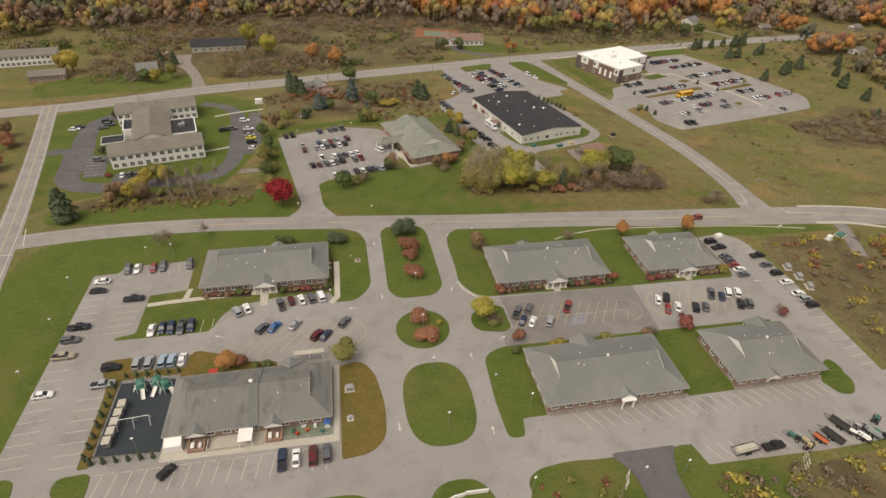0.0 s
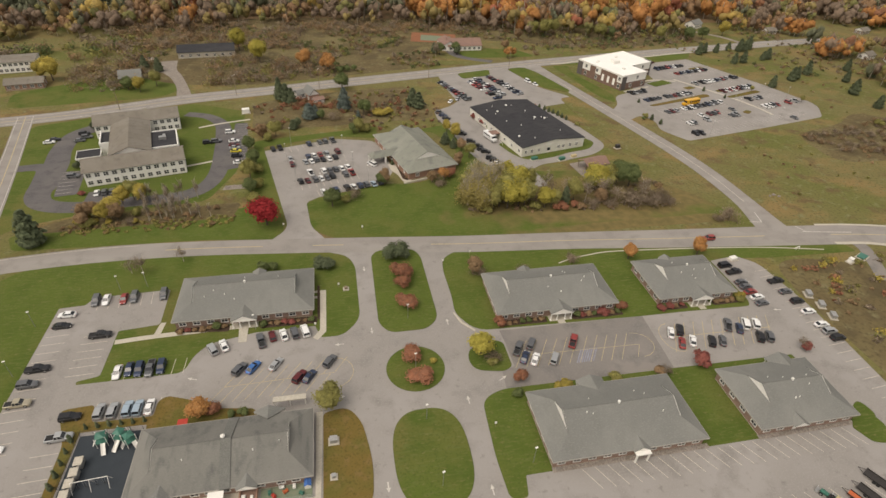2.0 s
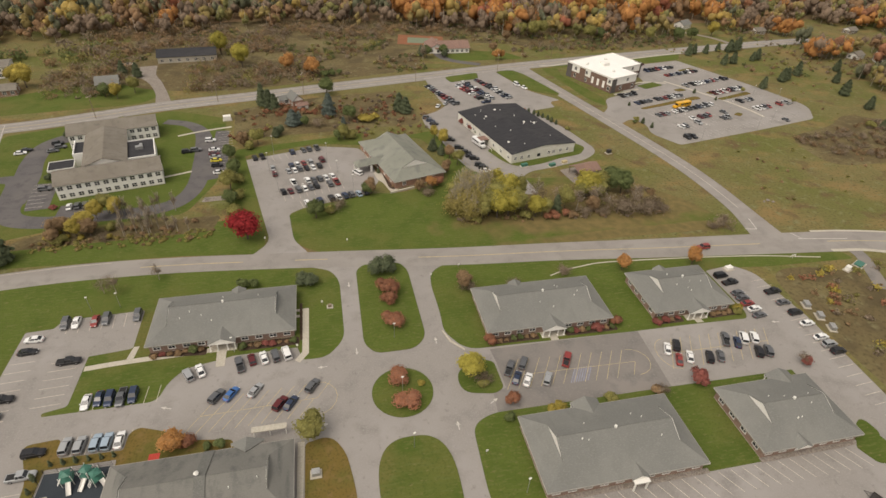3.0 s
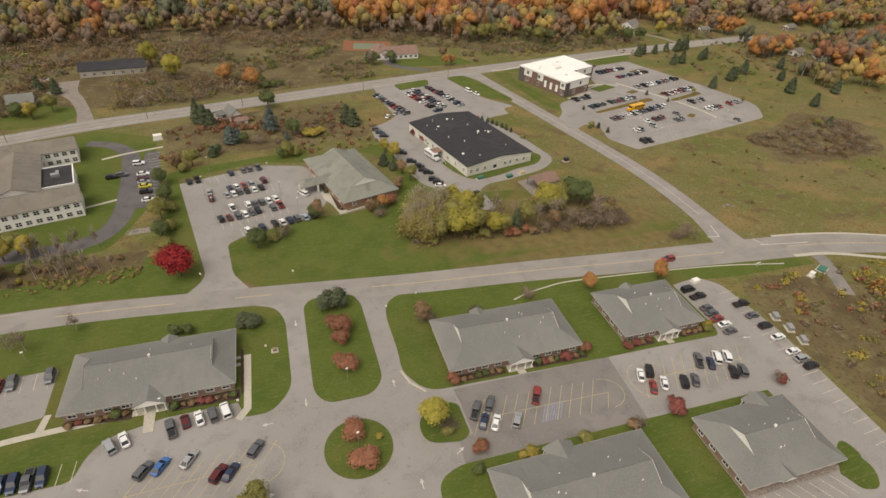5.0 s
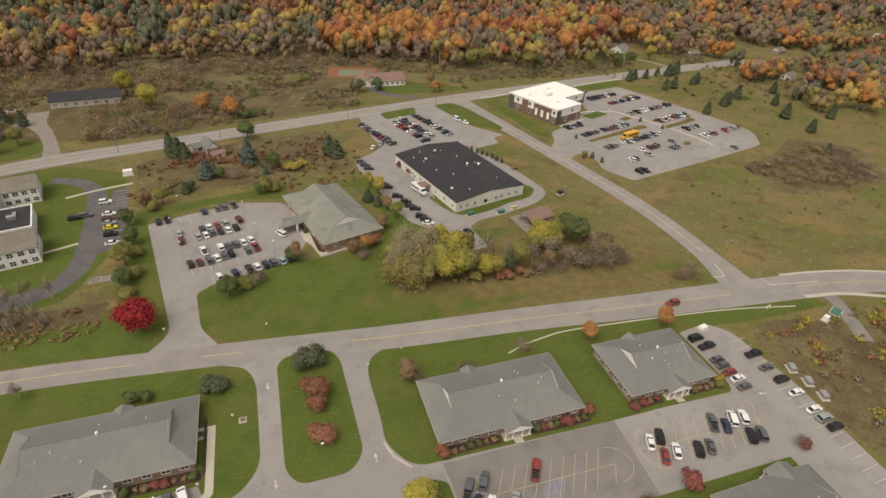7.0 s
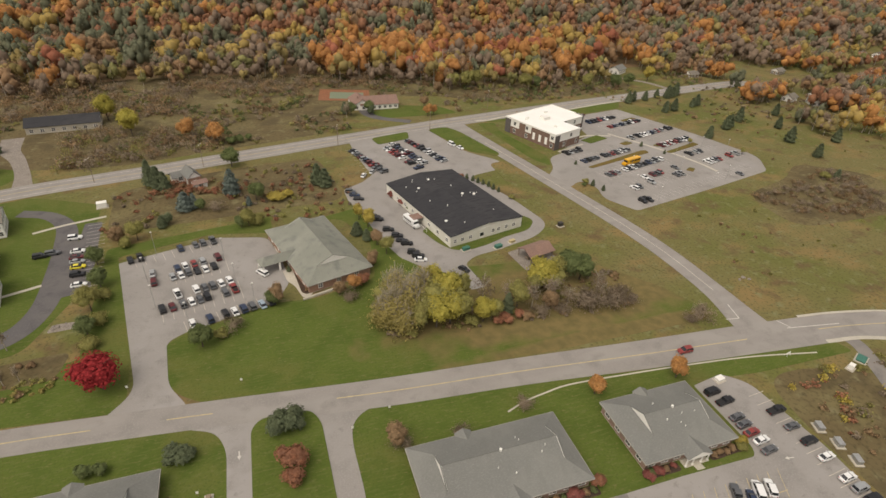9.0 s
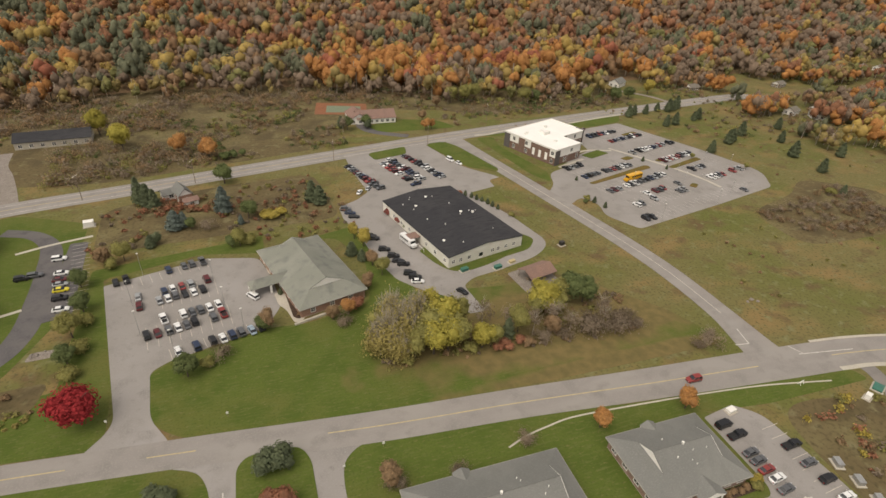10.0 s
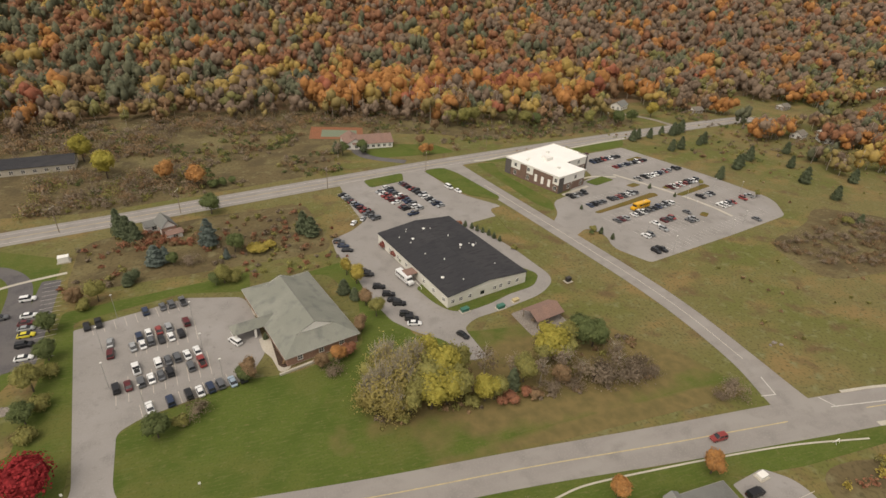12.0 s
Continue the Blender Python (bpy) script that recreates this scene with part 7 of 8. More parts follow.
scrub("brush", "brown weeds and brush south of the lots", ("lf_brown", "lf_olive", "lf_yellow", "lf_grey"), scatter(16, 240, 30, 110, -64, -21, 0.8, 2.4, clump=0.05), 46, 0.28, 26)
scrub("brush", "brown brush on the grassy verge", ("lf_brown", "lf_olive", "lf_rust"), scatter(17, 60, -8, 12, -60, -16, 0.8, 2.2, clump=0.1) , 46, 0.28, 27)
scrub("brush", "dry scrub in the old orchard field", ("lf_brown", "lf_olive", "lf_grey", "lf_rust"), scatter(18, 170, -76, 14, 172, 228, 0.7, 2.0, lambda x, y: y < 214 + 0.24 * x + 12, 0.0), 40, 0.28, 28)
scrub("brush", "rust-brown brush by the farmhouse", ("lf_rust", "lf_brown"), scatter(19, 46, -62, -36, 200, 212, 1.2, 2.6, clump=-0.2), 60, 0.3, 29)
scrub("brush", "undergrowth below the trees", ("lf_brown", "lf_olive", "lf_grey"), scatter(20, 90, 5, 86, 93, 112, 0.6, 1.6, lambda x, y: y < 96 + (x if x < 20 else 20) and not (34 < x < 56 and y > 101) and y > 97 - 0.05 * x, -0.2), 40, 0.28, 30)
scrub("brush", "brown weeds along the meadow ditch", ("lf_brown", "lf_olive", "lf_straw"), scatter(24, 130, -126, -72, 101, 107, 0.5, 1.1, clump=-0.3), 40, 0.2, 34)
scrub("brush", "low tufts scattered over the meadow", ("lf_olive", "lf_brown"), scatter(25, 160, 120, 330, 84, 300, 0.5, 1.3, lambda x, y: not (100 < x < 224 and 142 < y < 270), 0.12), 26, 0.26, 35)
scrub("brush", "dark brush along the far road", ("lf_brown", "lf_olive", "lf_grey", "lf_green"), scatter(26, 200, 200, 420, 225, 300, 0.8, 2.8, lambda x, y: x + y > 470 and y < 255 + 0.2 * x - 18, 0.1), 36, 0.34, 36)
scrub("brush", "grey-brown brush round the far houses", ("lf_brown", "lf_grey", "lf_olive"), scatter(27, 260, 262, 440, 196, 290, 0.9, 2.6, lambda x, y: y > 238 - 0.35 * (x - 262) and y < 286, 0.0), 34, 0.36, 37)
scrub("woods", "grey and olive trees at the western edge", ("lf_grey", "lf_olive", "lf_green", "lf_brown"), scatter(28, 220, -330, -128, 246, 335, 4.0, 7.5, lambda x, y: y > 288 + 0.1 * (x + 128) and not (-245 < x < -180 and y < 290), 0.0, 0.02), 50, 0.55, 38)

scrub("brush", "brown and olive scrub below the wooded hill", ("lf_brown", "lf_olive", "lf_grey", "lf_green"), scatter(31, 330, 88, 300, 290, 338, 1.2, 3.6, lambda x, y: y > 284 + 0.1 * (x - 88) and not (228 < x < 270), 0.0), 40, 0.34, 41)
scrub("brush", "bare grey saplings round the dark-roofed building", ("lf_grey", "lf_brown", "lf_grey", "lf_olive"), scatter(32, 150, -165, -58, 232, 284, 2.4, 5.2, field_ok, 0.0), 60, 0.28, 42)
# ---- vehicles ----
def paint(name, col, metal=0.25):
    return mat(name, col, [c * 0.92 for c in col], 1.0, 0.28, metal, fine=0.03, spec=0.5)


PAINT = {"white": paint("white_car_paint", (0.74, 0.74, 0.72), 0.0), "silver": paint("silver_car_paint", (0.40, 0.41, 0.41), 0.4), "grey": paint("grey_car_paint", (0.14, 0.145, 0.15), 0.4),
         "black": paint("black_car_paint", (0.018, 0.018, 0.02), 0.1), "red": paint("red_car_paint", (0.27, 0.045, 0.04), 0.1), "maroon": paint("maroon_car_paint", (0.12, 0.02, 0.022), 0.2),
         "blue": paint("blue_car_paint", (0.05, 0.15, 0.38), 0.2), "navy": paint("navy_car_paint", (0.03, 0.045, 0.085), 0.2), "tan": paint("tan_car_paint", (0.38, 0.34, 0.25), 0.3),
         "lightblue": paint("pale_blue_car_paint", (0.36, 0.45, 0.52), 0.3), "yellow": paint("yellow_car_paint", (0.68, 0.58, 0.04), 0.0), "green": paint("dark_green_car_paint", (0.06, 0.08, 0.06), 0.3), "bus": paint("school_bus_paint", (0.72, 0.38, 0.02), 0.0)}


def loft(rows, bevel=0.05):
    """A closed body from cross rings (x, half width, z low, z high)."""
    bm = bmesh.new()
    rings = [[bm.verts.new((x, y, z)) for y, z in ((-w, lo), (w, lo), (w * 1.02, (lo + hi) / 2), (w * 0.94, hi), (-w * 0.94, hi), (-w * 1.02, (lo + hi) / 2))] for x, w, lo, hi in rows]
    for a, b in zip(rings, rings[1:]):
        for k in range(6):
            bm.faces.new((a[k], a[(k + 1) % 6], b[(k + 1) % 6], b[k]))
    bm.faces.new(rings[0][::-1]), bm.faces.new(rings[-1])
    if bevel:
        bmesh.ops.bevel(bm, geom=[e for e in bm.edges], offset=bevel, segments=1, affect="EDGES")
    return bm


def cabin(rows):
    """Glasshouse: rings of (x, half width low, z low, half width high, z high) given as front to back pillars."""
    bm = bmesh.new()
    x0, x1, x2, x3, w0, w1, z0, z1 = rows
    lo = [bm.verts.new(p) for p in ((x0, -w0, z0), (x3, -w0, z0), (x3, w0, z0), (x0, w0, z0))]
    hi = [bm.verts.new(p) for p in ((x1, -w1, z1), (x2, -w1, z1), (x2, w1, z1), (x1, w1, z1))]
    bm.faces.new(hi)
    bm.faces.new(lo[::-1])
    for k in range(4):
        bm.faces.new((lo[k], lo[(k + 1) % 4], hi[(k + 1) % 4], hi[k]))
    return bm


SHAPES = {
    "sedan": dict(l=4.7, body=[(-2.35, 0.72, 0.35, 0.72), (-2.1, 0.86, 0.25, 0.92), (-1.3, 0.9, 0.2, 0.96), (0.9, 0.9, 0.2, 0.94), (1.9, 0.86, 0.22, 0.80), (2.35, 0.70, 0.35, 0.62)], cab=(-1.95, -1.15, 0.25, 1.15, 0.80, 0.62, 0.90, 1.42), wheel=0.32, base=1.38),
    "hatch": dict(l=4.3, body=[(-2.1, 0.78, 0.35, 0.85), (-1.95, 0.86, 0.25, 1.0), (-1.0, 0.89, 0.2, 1.0), (0.8, 0.89, 0.2, 0.96), (1.75, 0.85, 0.22, 0.84), (2.15, 0.70, 0.35, 0.65)], cab=(-2.0, -1.65, 0.25, 1.2, 0.80, 0.64, 0.94, 1.5), wheel=0.32, base=1.3),
    "suv": dict(l=4.7, body=[(-2.3, 0.84, 0.4, 0.95), (-2.15, 0.92, 0.3, 1.12), (-1.0, 0.94, 0.28, 1.14), (0.9, 0.94, 0.28, 1.1), (1.95, 0.91, 0.3, 1.0), (2.35, 0.78, 0.4, 0.82)], cab=(-2.2, -1.95, 0.3, 1.1, 0.86, 0.72, 1.06, 1.76), wheel=0.37, base=1.4),
    "van": dict(l=5.1, body=[(-2.5, 0.88, 0.35, 1.0), (-2.4, 0.97, 0.28, 1.15), (-1.0, 0.98, 0.25, 1.15), (1.2, 0.98, 0.25, 1.1), (2.1, 0.92, 0.28, 0.98), (2.55, 0.8, 0.38, 0.75)], cab=(-2.45, -2.3, 0.7, 1.75, 0.9, 0.78, 1.06, 1.85), wheel=0.35, base=1.55),
    "pickup": dict(l=5.7, body=[(-2.85, 0.86, 0.45, 0.98), (-2.75, 0.95, 0.35, 1.05), (-0.5, 0.96, 0.32, 1.06), (0.9, 0.96, 0.32, 1.08), (2.4, 0.94, 0.34, 1.05), (2.85, 0.82, 0.45, 0.86)], cab=(-0.75, -0.55, 0.75, 1.35, 0.88, 0.74, 1.0, 1.78), wheel=0.4, base=1.8),
}
WHEEL = {}


def wheel_mesh(r):
    if r not in WHEEL:
        bm = bmesh.new()
        tube(bm, (0, -0.11, 0), (0, 0.11, 0), r, r, 14)
        bmesh.ops.recalc_face_normals(bm, faces=bm.faces)
        t = bpy.data.meshes.new("tyre")
        bm.to_mesh(t)
        bm.free()
        t.materials.append(M["tyre"])
        bm = bmesh.new()
        tube(bm, (0, -0.125, 0), (0, 0.125, 0), r * 0.6, r * 0.6, 10)
        bmesh.ops.recalc_face_normals(bm, faces=bm.faces)
        m = bpy.data.meshes.new("rim")
        bm.to_mesh(m)
        bm.free()
        m.materials.append(M["rim"])
        WHEEL[r] = (t, m)
    return WHEEL[r]


KINDNAME = {"sedan": "sedan", "hatch": "hatchback", "suv": "SUV", "van": "minivan", "pickup": "pickup truck"}
COLNAME = {"lightblue": "pale blue", "navy": "dark navy blue", "maroon": "dark maroon", "green": "dark green"}


def car_maker(kind, colour, near):
    def make():
        s, mt = SHAPES[kind], PAINT[colour]
        ob = thing("pickup_truck" if kind == "pickup" else "car", f"{COLNAME.get(colour, colour)} {KINDNAME[kind]} parked on the asphalt", "truck" if kind == "pickup" else "car", "parked vehicles")
        body = part("body", loft(s["body"]), mt, ob)
        x0, x1, x2, x3, w0, w1, z0, z1 = s["cab"]
        part("glasshouse", cabin(s["cab"]), M["carglass"], ob, "dark tinted glass")
        roof = bmesh.new()
        box(roof, x1 - 0.05, -w1 - 0.03, z1 - 0.015, x2 + 0.05, w1 + 0.03, z1 + 0.05)
        bmesh.ops.bevel(roof, geom=roof.edges[:], offset=0.03, segments=1, affect="EDGES")
        part("roof", roof, mt, ob)
        if near:
            for sy in (-1, 1):
                for (xa, xb), (xc, xd) in (((x0, x1), (0, 0)), ((x3, x2), (0, 0)), (((x0 + x3) / 2 - 0.15, (x1 + x2) / 2 - 0.15), (0, 0))):
                    p = bmesh.new()
                    tube(p, (xa, sy * (w0 + 0.005), z0), (xb, sy * (w1 + 0.01), z1), 0.05, 0.045, 5)
                    part("pillar", p, mt, ob)
            for sy in (-1, 1):
                part("headlight", boxes((s["body"][-1][0] - 0.12, sy * 0.55 - 0.16, 0.58, s["body"][-1][0] + 0.01, sy * 0.55 + 0.16, 0.70)), M["lampglass"], body)
                part("taillight", boxes((s["body"][0][0] - 0.01, sy * 0.62 - 0.12, 0.66, s["body"][0][0] + 0.1, sy * 0.62 + 0.12, 0.84)), M["taillight"], body)
                part("side_mirror", boxes((x3 - 0.35, sy * 0.98 - 0.08, 0.98, x3 - 0.2, sy * 0.98 + 0.08, 1.12)), mt, body)
        if kind == "pickup":
            part("cargo_bed", boxes((-2.6, -0.72, 0.9, -0.85, 0.72, 1.075)), M["tyre"], ob, "black cargo bed")
            part("tailgate", boxes((-2.78, -0.8, 0.62, -2.72, 0.8, 1.1)), mt, ob)
        tm, rm = wheel_mesh(s["wheel"])
        for sx in (-1, 1):
            for sy in (-1, 1):
                w = part("wheel", tm, None, ob, "black tyre")
                w.location = (sx * s["base"], sy * (s["body"][2][1] - 0.1), s["wheel"])
                if near:
                    part("rim", rm, None, w)
        for c in ob.children:
            c.matrix_basis = Matrix.Scale(0.92, 4) @ c.matrix_basis
        return ob
    return make


def car(kind, colour, x, y, a, near=True, z=0.06):
    """a: which way the bonnet points, degrees from +x."""
    return put(("car", kind, colour, near), car_maker(kind, colour, near), pose(x, y, z, 0, 0, a))


CARS = """
sedan white -109.9 62.6 178;sedan black -109.8 58.4 2;pickup black -110.0 44.0 2;suv grey -110.4 39.4 2;pickup tan -110.3 34.0 2;suv black -98.2 28.6 2;pickup silver -98.6 23.6 2;sedan white -110.6 22.4 2;pickup black -99.4 53.6 1
suv grey -104.4 67.3 -88;sedan white -101.9 67.4 -88;sedan red -97.5 67.2 -88;suv grey -94.9 67.4 -88;suv grey -87.5 67.6 -88
sedan white -92.0 40.3 -90;sedan navy -89.6 40.9 -90;suv navy -87.3 40.4 -90;pickup grey -84.9 40.4 -90;suv navy -82.5 40.5 -90
suv silver -92.6 29.2 90;suv silver -89.9 29.0 90;suv lightblue -86.9 29.0 90;suv lightblue -84.8 28.9 90;sedan white -82.5 28.9 90
suv silver -71.6 44.4 118;sedan white -69.1 45.4 112;pickup grey -60.3 45.7 105;hatch maroon -57.6 46.9 105;sedan white -54.8 47.0 105;suv grey -52.1 47.2 105;van white -49.5 47.6 105
suv grey -64.5 36.9 56;sedan blue -61.4 37.1 56;sedan silver -56.2 37.2 56;suv maroon -50.6 32.4 56;sedan navy -48.3 32.2 56;suv grey -43.5 36.2 56
hatch black -79.8 -1.4 50;pickup navy -57.6 -2.4 90;sedan white -54.8 -2.4 90;van maroon -51.4 -2.4 90;suv grey -48.6 -2.3 90
pickup grey 3.4 33.3 58;suv grey 7.2 34.3 58;sedan navy 4.2 30.2 58;sedan white 6.6 29.2 58;suv silver 11.4 28.6 58;pickup red 18.4 33.6 58
sedan white 45.8 32.6 63;suv black 48.7 33.2 63;sedan red 46.8 28.7 63;sedan white 50.0 29.0 63;suv black 55.0 28.0 63;sedan grey 58.1 27.9 63;pickup grey 63.1 33.0 63;sedan navy 65.6 31.4 63;van white 68.3 32.6 63;suv white 71.2 32.2 63;suv black 69.1 27.5 63;suv grey 71.8 27.3 63
pickup black 89.9 48.3 2;sedan grey 89.6 43.4 2;suv black 89.9 39.0 2;sedan white 90.0 34.6 2;sedan white 89.8 29.3 2;suv silver 90.0 26.6 2;suv black 90.3 24.0 2
van black 78.9 57.6 5;pickup black 79.7 54.2 5;sedan grey 78.9 49.4 5;sedan grey 78.9 47.2 5;sedan red 78.8 44.8 5;sedan white 79.2 42.4 5;sedan grey 78.9 39.8 5
pickup black 46.7 -15.9 3
"""
for entry in CARS.replace("\n", ";").split(";"):
    if entry.strip():
        k, c, x, y, a = entry.split()
        car(k, c, float(x), float(y), float(a))

# office lot
LOT = """
suv black -63.9 156.4 107;pickup black -61.2 157.4 107;suv navy -49.5 160.0 107;sedan grey -45 161.4 107;suv grey -42.7 162 107;pickup grey -39.6 162.8 107
sedan silver -56.6 147 100;suv maroon -55.7 141.9 100;van white -24.6 138.8 125
suv navy -49.6 147.8 107;sedan white -47.4 148.9 107;sedan red -44.9 149.6 107;suv silver -42.4 150.2 107;van maroon -37.9 151.6 107
sedan silver -50.6 143.6 107;sedan white -48.3 144 107;suv grey -46.4 145.0 107;sedan black -43.8 145.2 107;sedan white -41.4 145.6 107;suv black -38.9 146.4 107
pickup white -48.6 134.0 107;suv white -43.6 135.0 107;sedan grey -41.3 135.4 107;suv grey -39.1 135.8 107;sedan white -36.7 136.4 107;sedan white -34.3 137.4 107
suv black -52.2 127.6 107;sedan maroon -49.6 128 107;suv grey -46.8 128.4 107;sedan white -44.6 129.2 107;sedan grey -42.4 129.8 107;suv black -40.4 130.5 107;suv grey -35.5 131.2 107;pickup red -33.0 132.6 107
sedan white -43.8 118.8 107;suv navy -39.4 119.6 107;suv black -35.4 120.8 107;sedan white -32.9 121.2 107;suv navy -30.5 121.8 107;suv grey -28.2 122.4 107;sedan lightblue -25.4 122.6 107;suv black -23 123.2 107
suv white -82.9 175.4 4;sedan white -80.3 166.2 4;sedan maroon -79.9 162.4 4;sedan silver -79.2 159.6 4;sedan yellow -78.4 156.4 4;suv black -77.6 151.8 4;sedan white -76.2 146.0 4;suv black -90.6 165.6 10;suv grey -87.4 166.6 10
sedan white -121.8 127.4 100;suv grey -119.3 127.6 100;suv grey -116.9 127.9 100;suv grey -114.6 128.2 100;sedan white -152.6 172.2 12;sedan black -151.4 174.8 12;suv black -141.8 179.6 12;sedan grey -141.4 172.8 12;suv grey -139.6 176.0 12;suv grey -133.6 141 5
suv grey 12.2 189.0 -15;sedan navy 13.3 185.6 -15;sedan black 14.2 182.0 -15;suv black 17.2 165.6 -15;pickup black 17.4 163.8 -15;suv black 19.8 155.4 -15;suv black 21.8 150.4 -15;sedan black 22.6 147.0 -15;suv black 23.8 144.6 -15;suv black 24.4 138.6 -15;suv black 25.4 136.0 -15;sedan white 25.6 133.6 -15;sedan black 37.6 124.6 -60;sedan white 73.2 225 -70;van white 70.6 230 -70
sedan maroon 163 258.5 30;sedan white 20.6 203.4 60;sedan silver 25.0 206.4 60
"""
for entry in LOT.replace("\n", ";").split(";"):
    if entry.strip():
        k, c, x, y, a = entry.split()
        car(k, c, float(x), float(y), float(a), False)


def fill_row(seed, x0, y0, x1, y1, n, a, fullness=0.85):
    rnd = random.Random(seed)
    for k in range(n):
        if rnd.random() < fullness:
            t = (k + 0.5) / n
            car(rnd.choice(("sedan", "sedan", "suv", "suv", "hatch", "pickup")), rnd.choice(("white", "silver", "white", "grey", "black", "black", "grey", "navy", "silver", "white", "silver", "grey", "black", "red", "maroon")), x0 + (x1 - x0) * t + rnd.uniform(-0.15, 0.15), y0 + (y1 - y0) * t + rnd.uniform(-0.25, 0.25), a + rnd.choice((0, 180)), False)


fill_row(1, 20.6, 233, 30.4, 204, 11, 18, 0.95)
fill_row(2, 36.6, 235.4, 46.6, 205, 12, 18, 0.95)
fill_row(3, 41.4, 237, 51.4, 206.6, 12, 18, 0.9)
fill_row(4, 50.0, 240.6, 60.4, 210, 12, 18, 0.92)
fill_row(5, 121, 206.8, 133, 210, 4, 105, 0.9)
fill_row(6, 124.6, 196.2, 163.4, 207, 14, 105, 0.8)
fill_row(7, 127.6, 179.6, 172, 192, 16, 105, 0.75)
fill_row(8, 131, 164.4, 168, 174.4, 13, 105, 0.4)
fill_row(9, 140, 172.6, 170, 180.6, 11, 105, 0.45)
fill_row(10, 158, 246, 180, 252, 8, 105, 0.85)
fill_row(11, 166, 236.6, 192, 243.6, 9, 105, 0.85)
fill_row(12, 167.6, 219, 203, 229, 13, 105, 0.8)
fill_row(13, 177, 205.6, 201, 212.2, 9, 105, 0.8)
fill_row(14, 184, 192.4, 198, 196, 5, 105, 0.7)
fill_row(15, 183.6, 180.6, 212, 188.4, 10, 105, 0.35)
fill_row(16, 126.4, 152.4, 133, 154.2, 2, 105, 0.9)
fill_row(17, 172, 160.6, 205, 169.4, 12, 105, 0.2)


def bus(label, colour, x, y, a, l, w, h, name="bus"):
    """A bus: body, bonnet, window bands, wheels."""
    ob = thing(name, label, "bus")
    b = bmesh.new()
    box(b, -l / 2, -w / 2, 0.5, l / 2 - 1.4, w / 2, h)
    bmesh.ops.bevel(b, geom=b.edges[:], offset=0.14, segments=2, affect="EDGES")
    part("body", b, PAINT[colour], ob)
    b = bmesh.new()
    box(b, l / 2 - 1.6, -w / 2 + 0.12, 0.5, l / 2, w / 2 - 0.12, 1.55)
    bmesh.ops.bevel(b, geom=b.edges[:], offset=0.12, segments=2, affect="EDGES")
    part("bonnet", b, PAINT[colour], ob)
    n = int(l / 1.1) - 2
    for s in (-1, 1):
        for k in range(n):
            x0 = -l / 2 + 0.5 + k * 1.05
            part("window", boxes((x0, s * (w / 2) - 0.02, h * 0.58, x0 + 0.85, s * (w / 2) + 0.02, h * 0.82)), M["carglass"], ob)
        part("rub_rail", boxes((-l / 2 + 0.2, s * (w / 2) - 0.03, 1.2, l / 2 - 1.6, s * (w / 2) + 0.03, 1.28)), M["tyre"], ob)
    part("windscreen", boxes((l / 2 - 1.42, -w / 2 + 0.2, h * 0.55, l / 2 - 1.37, w / 2 - 0.2, h * 0.86)), M["carglass"], ob)
    part("rear_window", boxes((-l / 2 - 0.02, -w / 2 + 0.3, h * 0.58, -l / 2 + 0.02, w / 2 - 0.3, h * 0.82)), M["carglass"], ob)
    tm, rm = wheel_mesh(0.5)
    for sx in (-l / 2 + 2.4, l / 2 - 1.0):
        for sy in (-1, 1):
            q = part("wheel", tm, None, ob, "black tyre")
            q.location = (sx, sy * (w / 2 - 0.15), 0.5)
            part("rim", rm, None, q)
    ob.matrix_basis = pose(x, y, 0.06, 0, 0, a)


bus("yellow school bus with black rails on the lot", "bus", 147.5, 189.0, 195, 10.8, 2.5, 3.1, "school_bus")
bus("white minibus parked beside the black-roofed building", "white", 29.2, 157.6, -72, 8.4, 2.3, 2.9, "minibus")

# ---- poles, signs, play equipment, machines ----
def pole_maker(h, arms):
    def make():
        ob = thing("utility_pole" if arms else "lamp_post", "tall weathered wooden utility pole with crossarms" if arms else "slender metal lamp post with small lamp head", "pole" if arms else "street lamp", "utility poles" if arms else "lamp posts")
        bm = bmesh.new()
        tube(bm, (0, 0, -0.3), (0, 0, h), 0.15 if arms else 0.06, 0.11 if arms else 0.045, 8)
        pole = part("pole", bm, M["wood"] if arms else M["metal"], ob)
        if arms:
            for k in range(arms):
                z = h - 0.5 - 0.9 * k
                part("crossarm", boxes((-1.5, -0.08, z, 1.5, 0.08, z + 0.16)), M["palebark"], ob)
                for x in (-1.35, -0.7, 0.7, 1.35):
                    bm = bmesh.new()
                    tube(bm, (x, 0, z + 0.16), (x, 0, z + 0.42), 0.07, 0.05, 6)
                    part("insulator", bm, M["white"], ob)
        else:
            part("lamp_head", boxes((-0.28, -0.16, h, 0.28, 0.16, h + 0.16)), M["white"], ob, "white lamp head")
        return ob
    return make


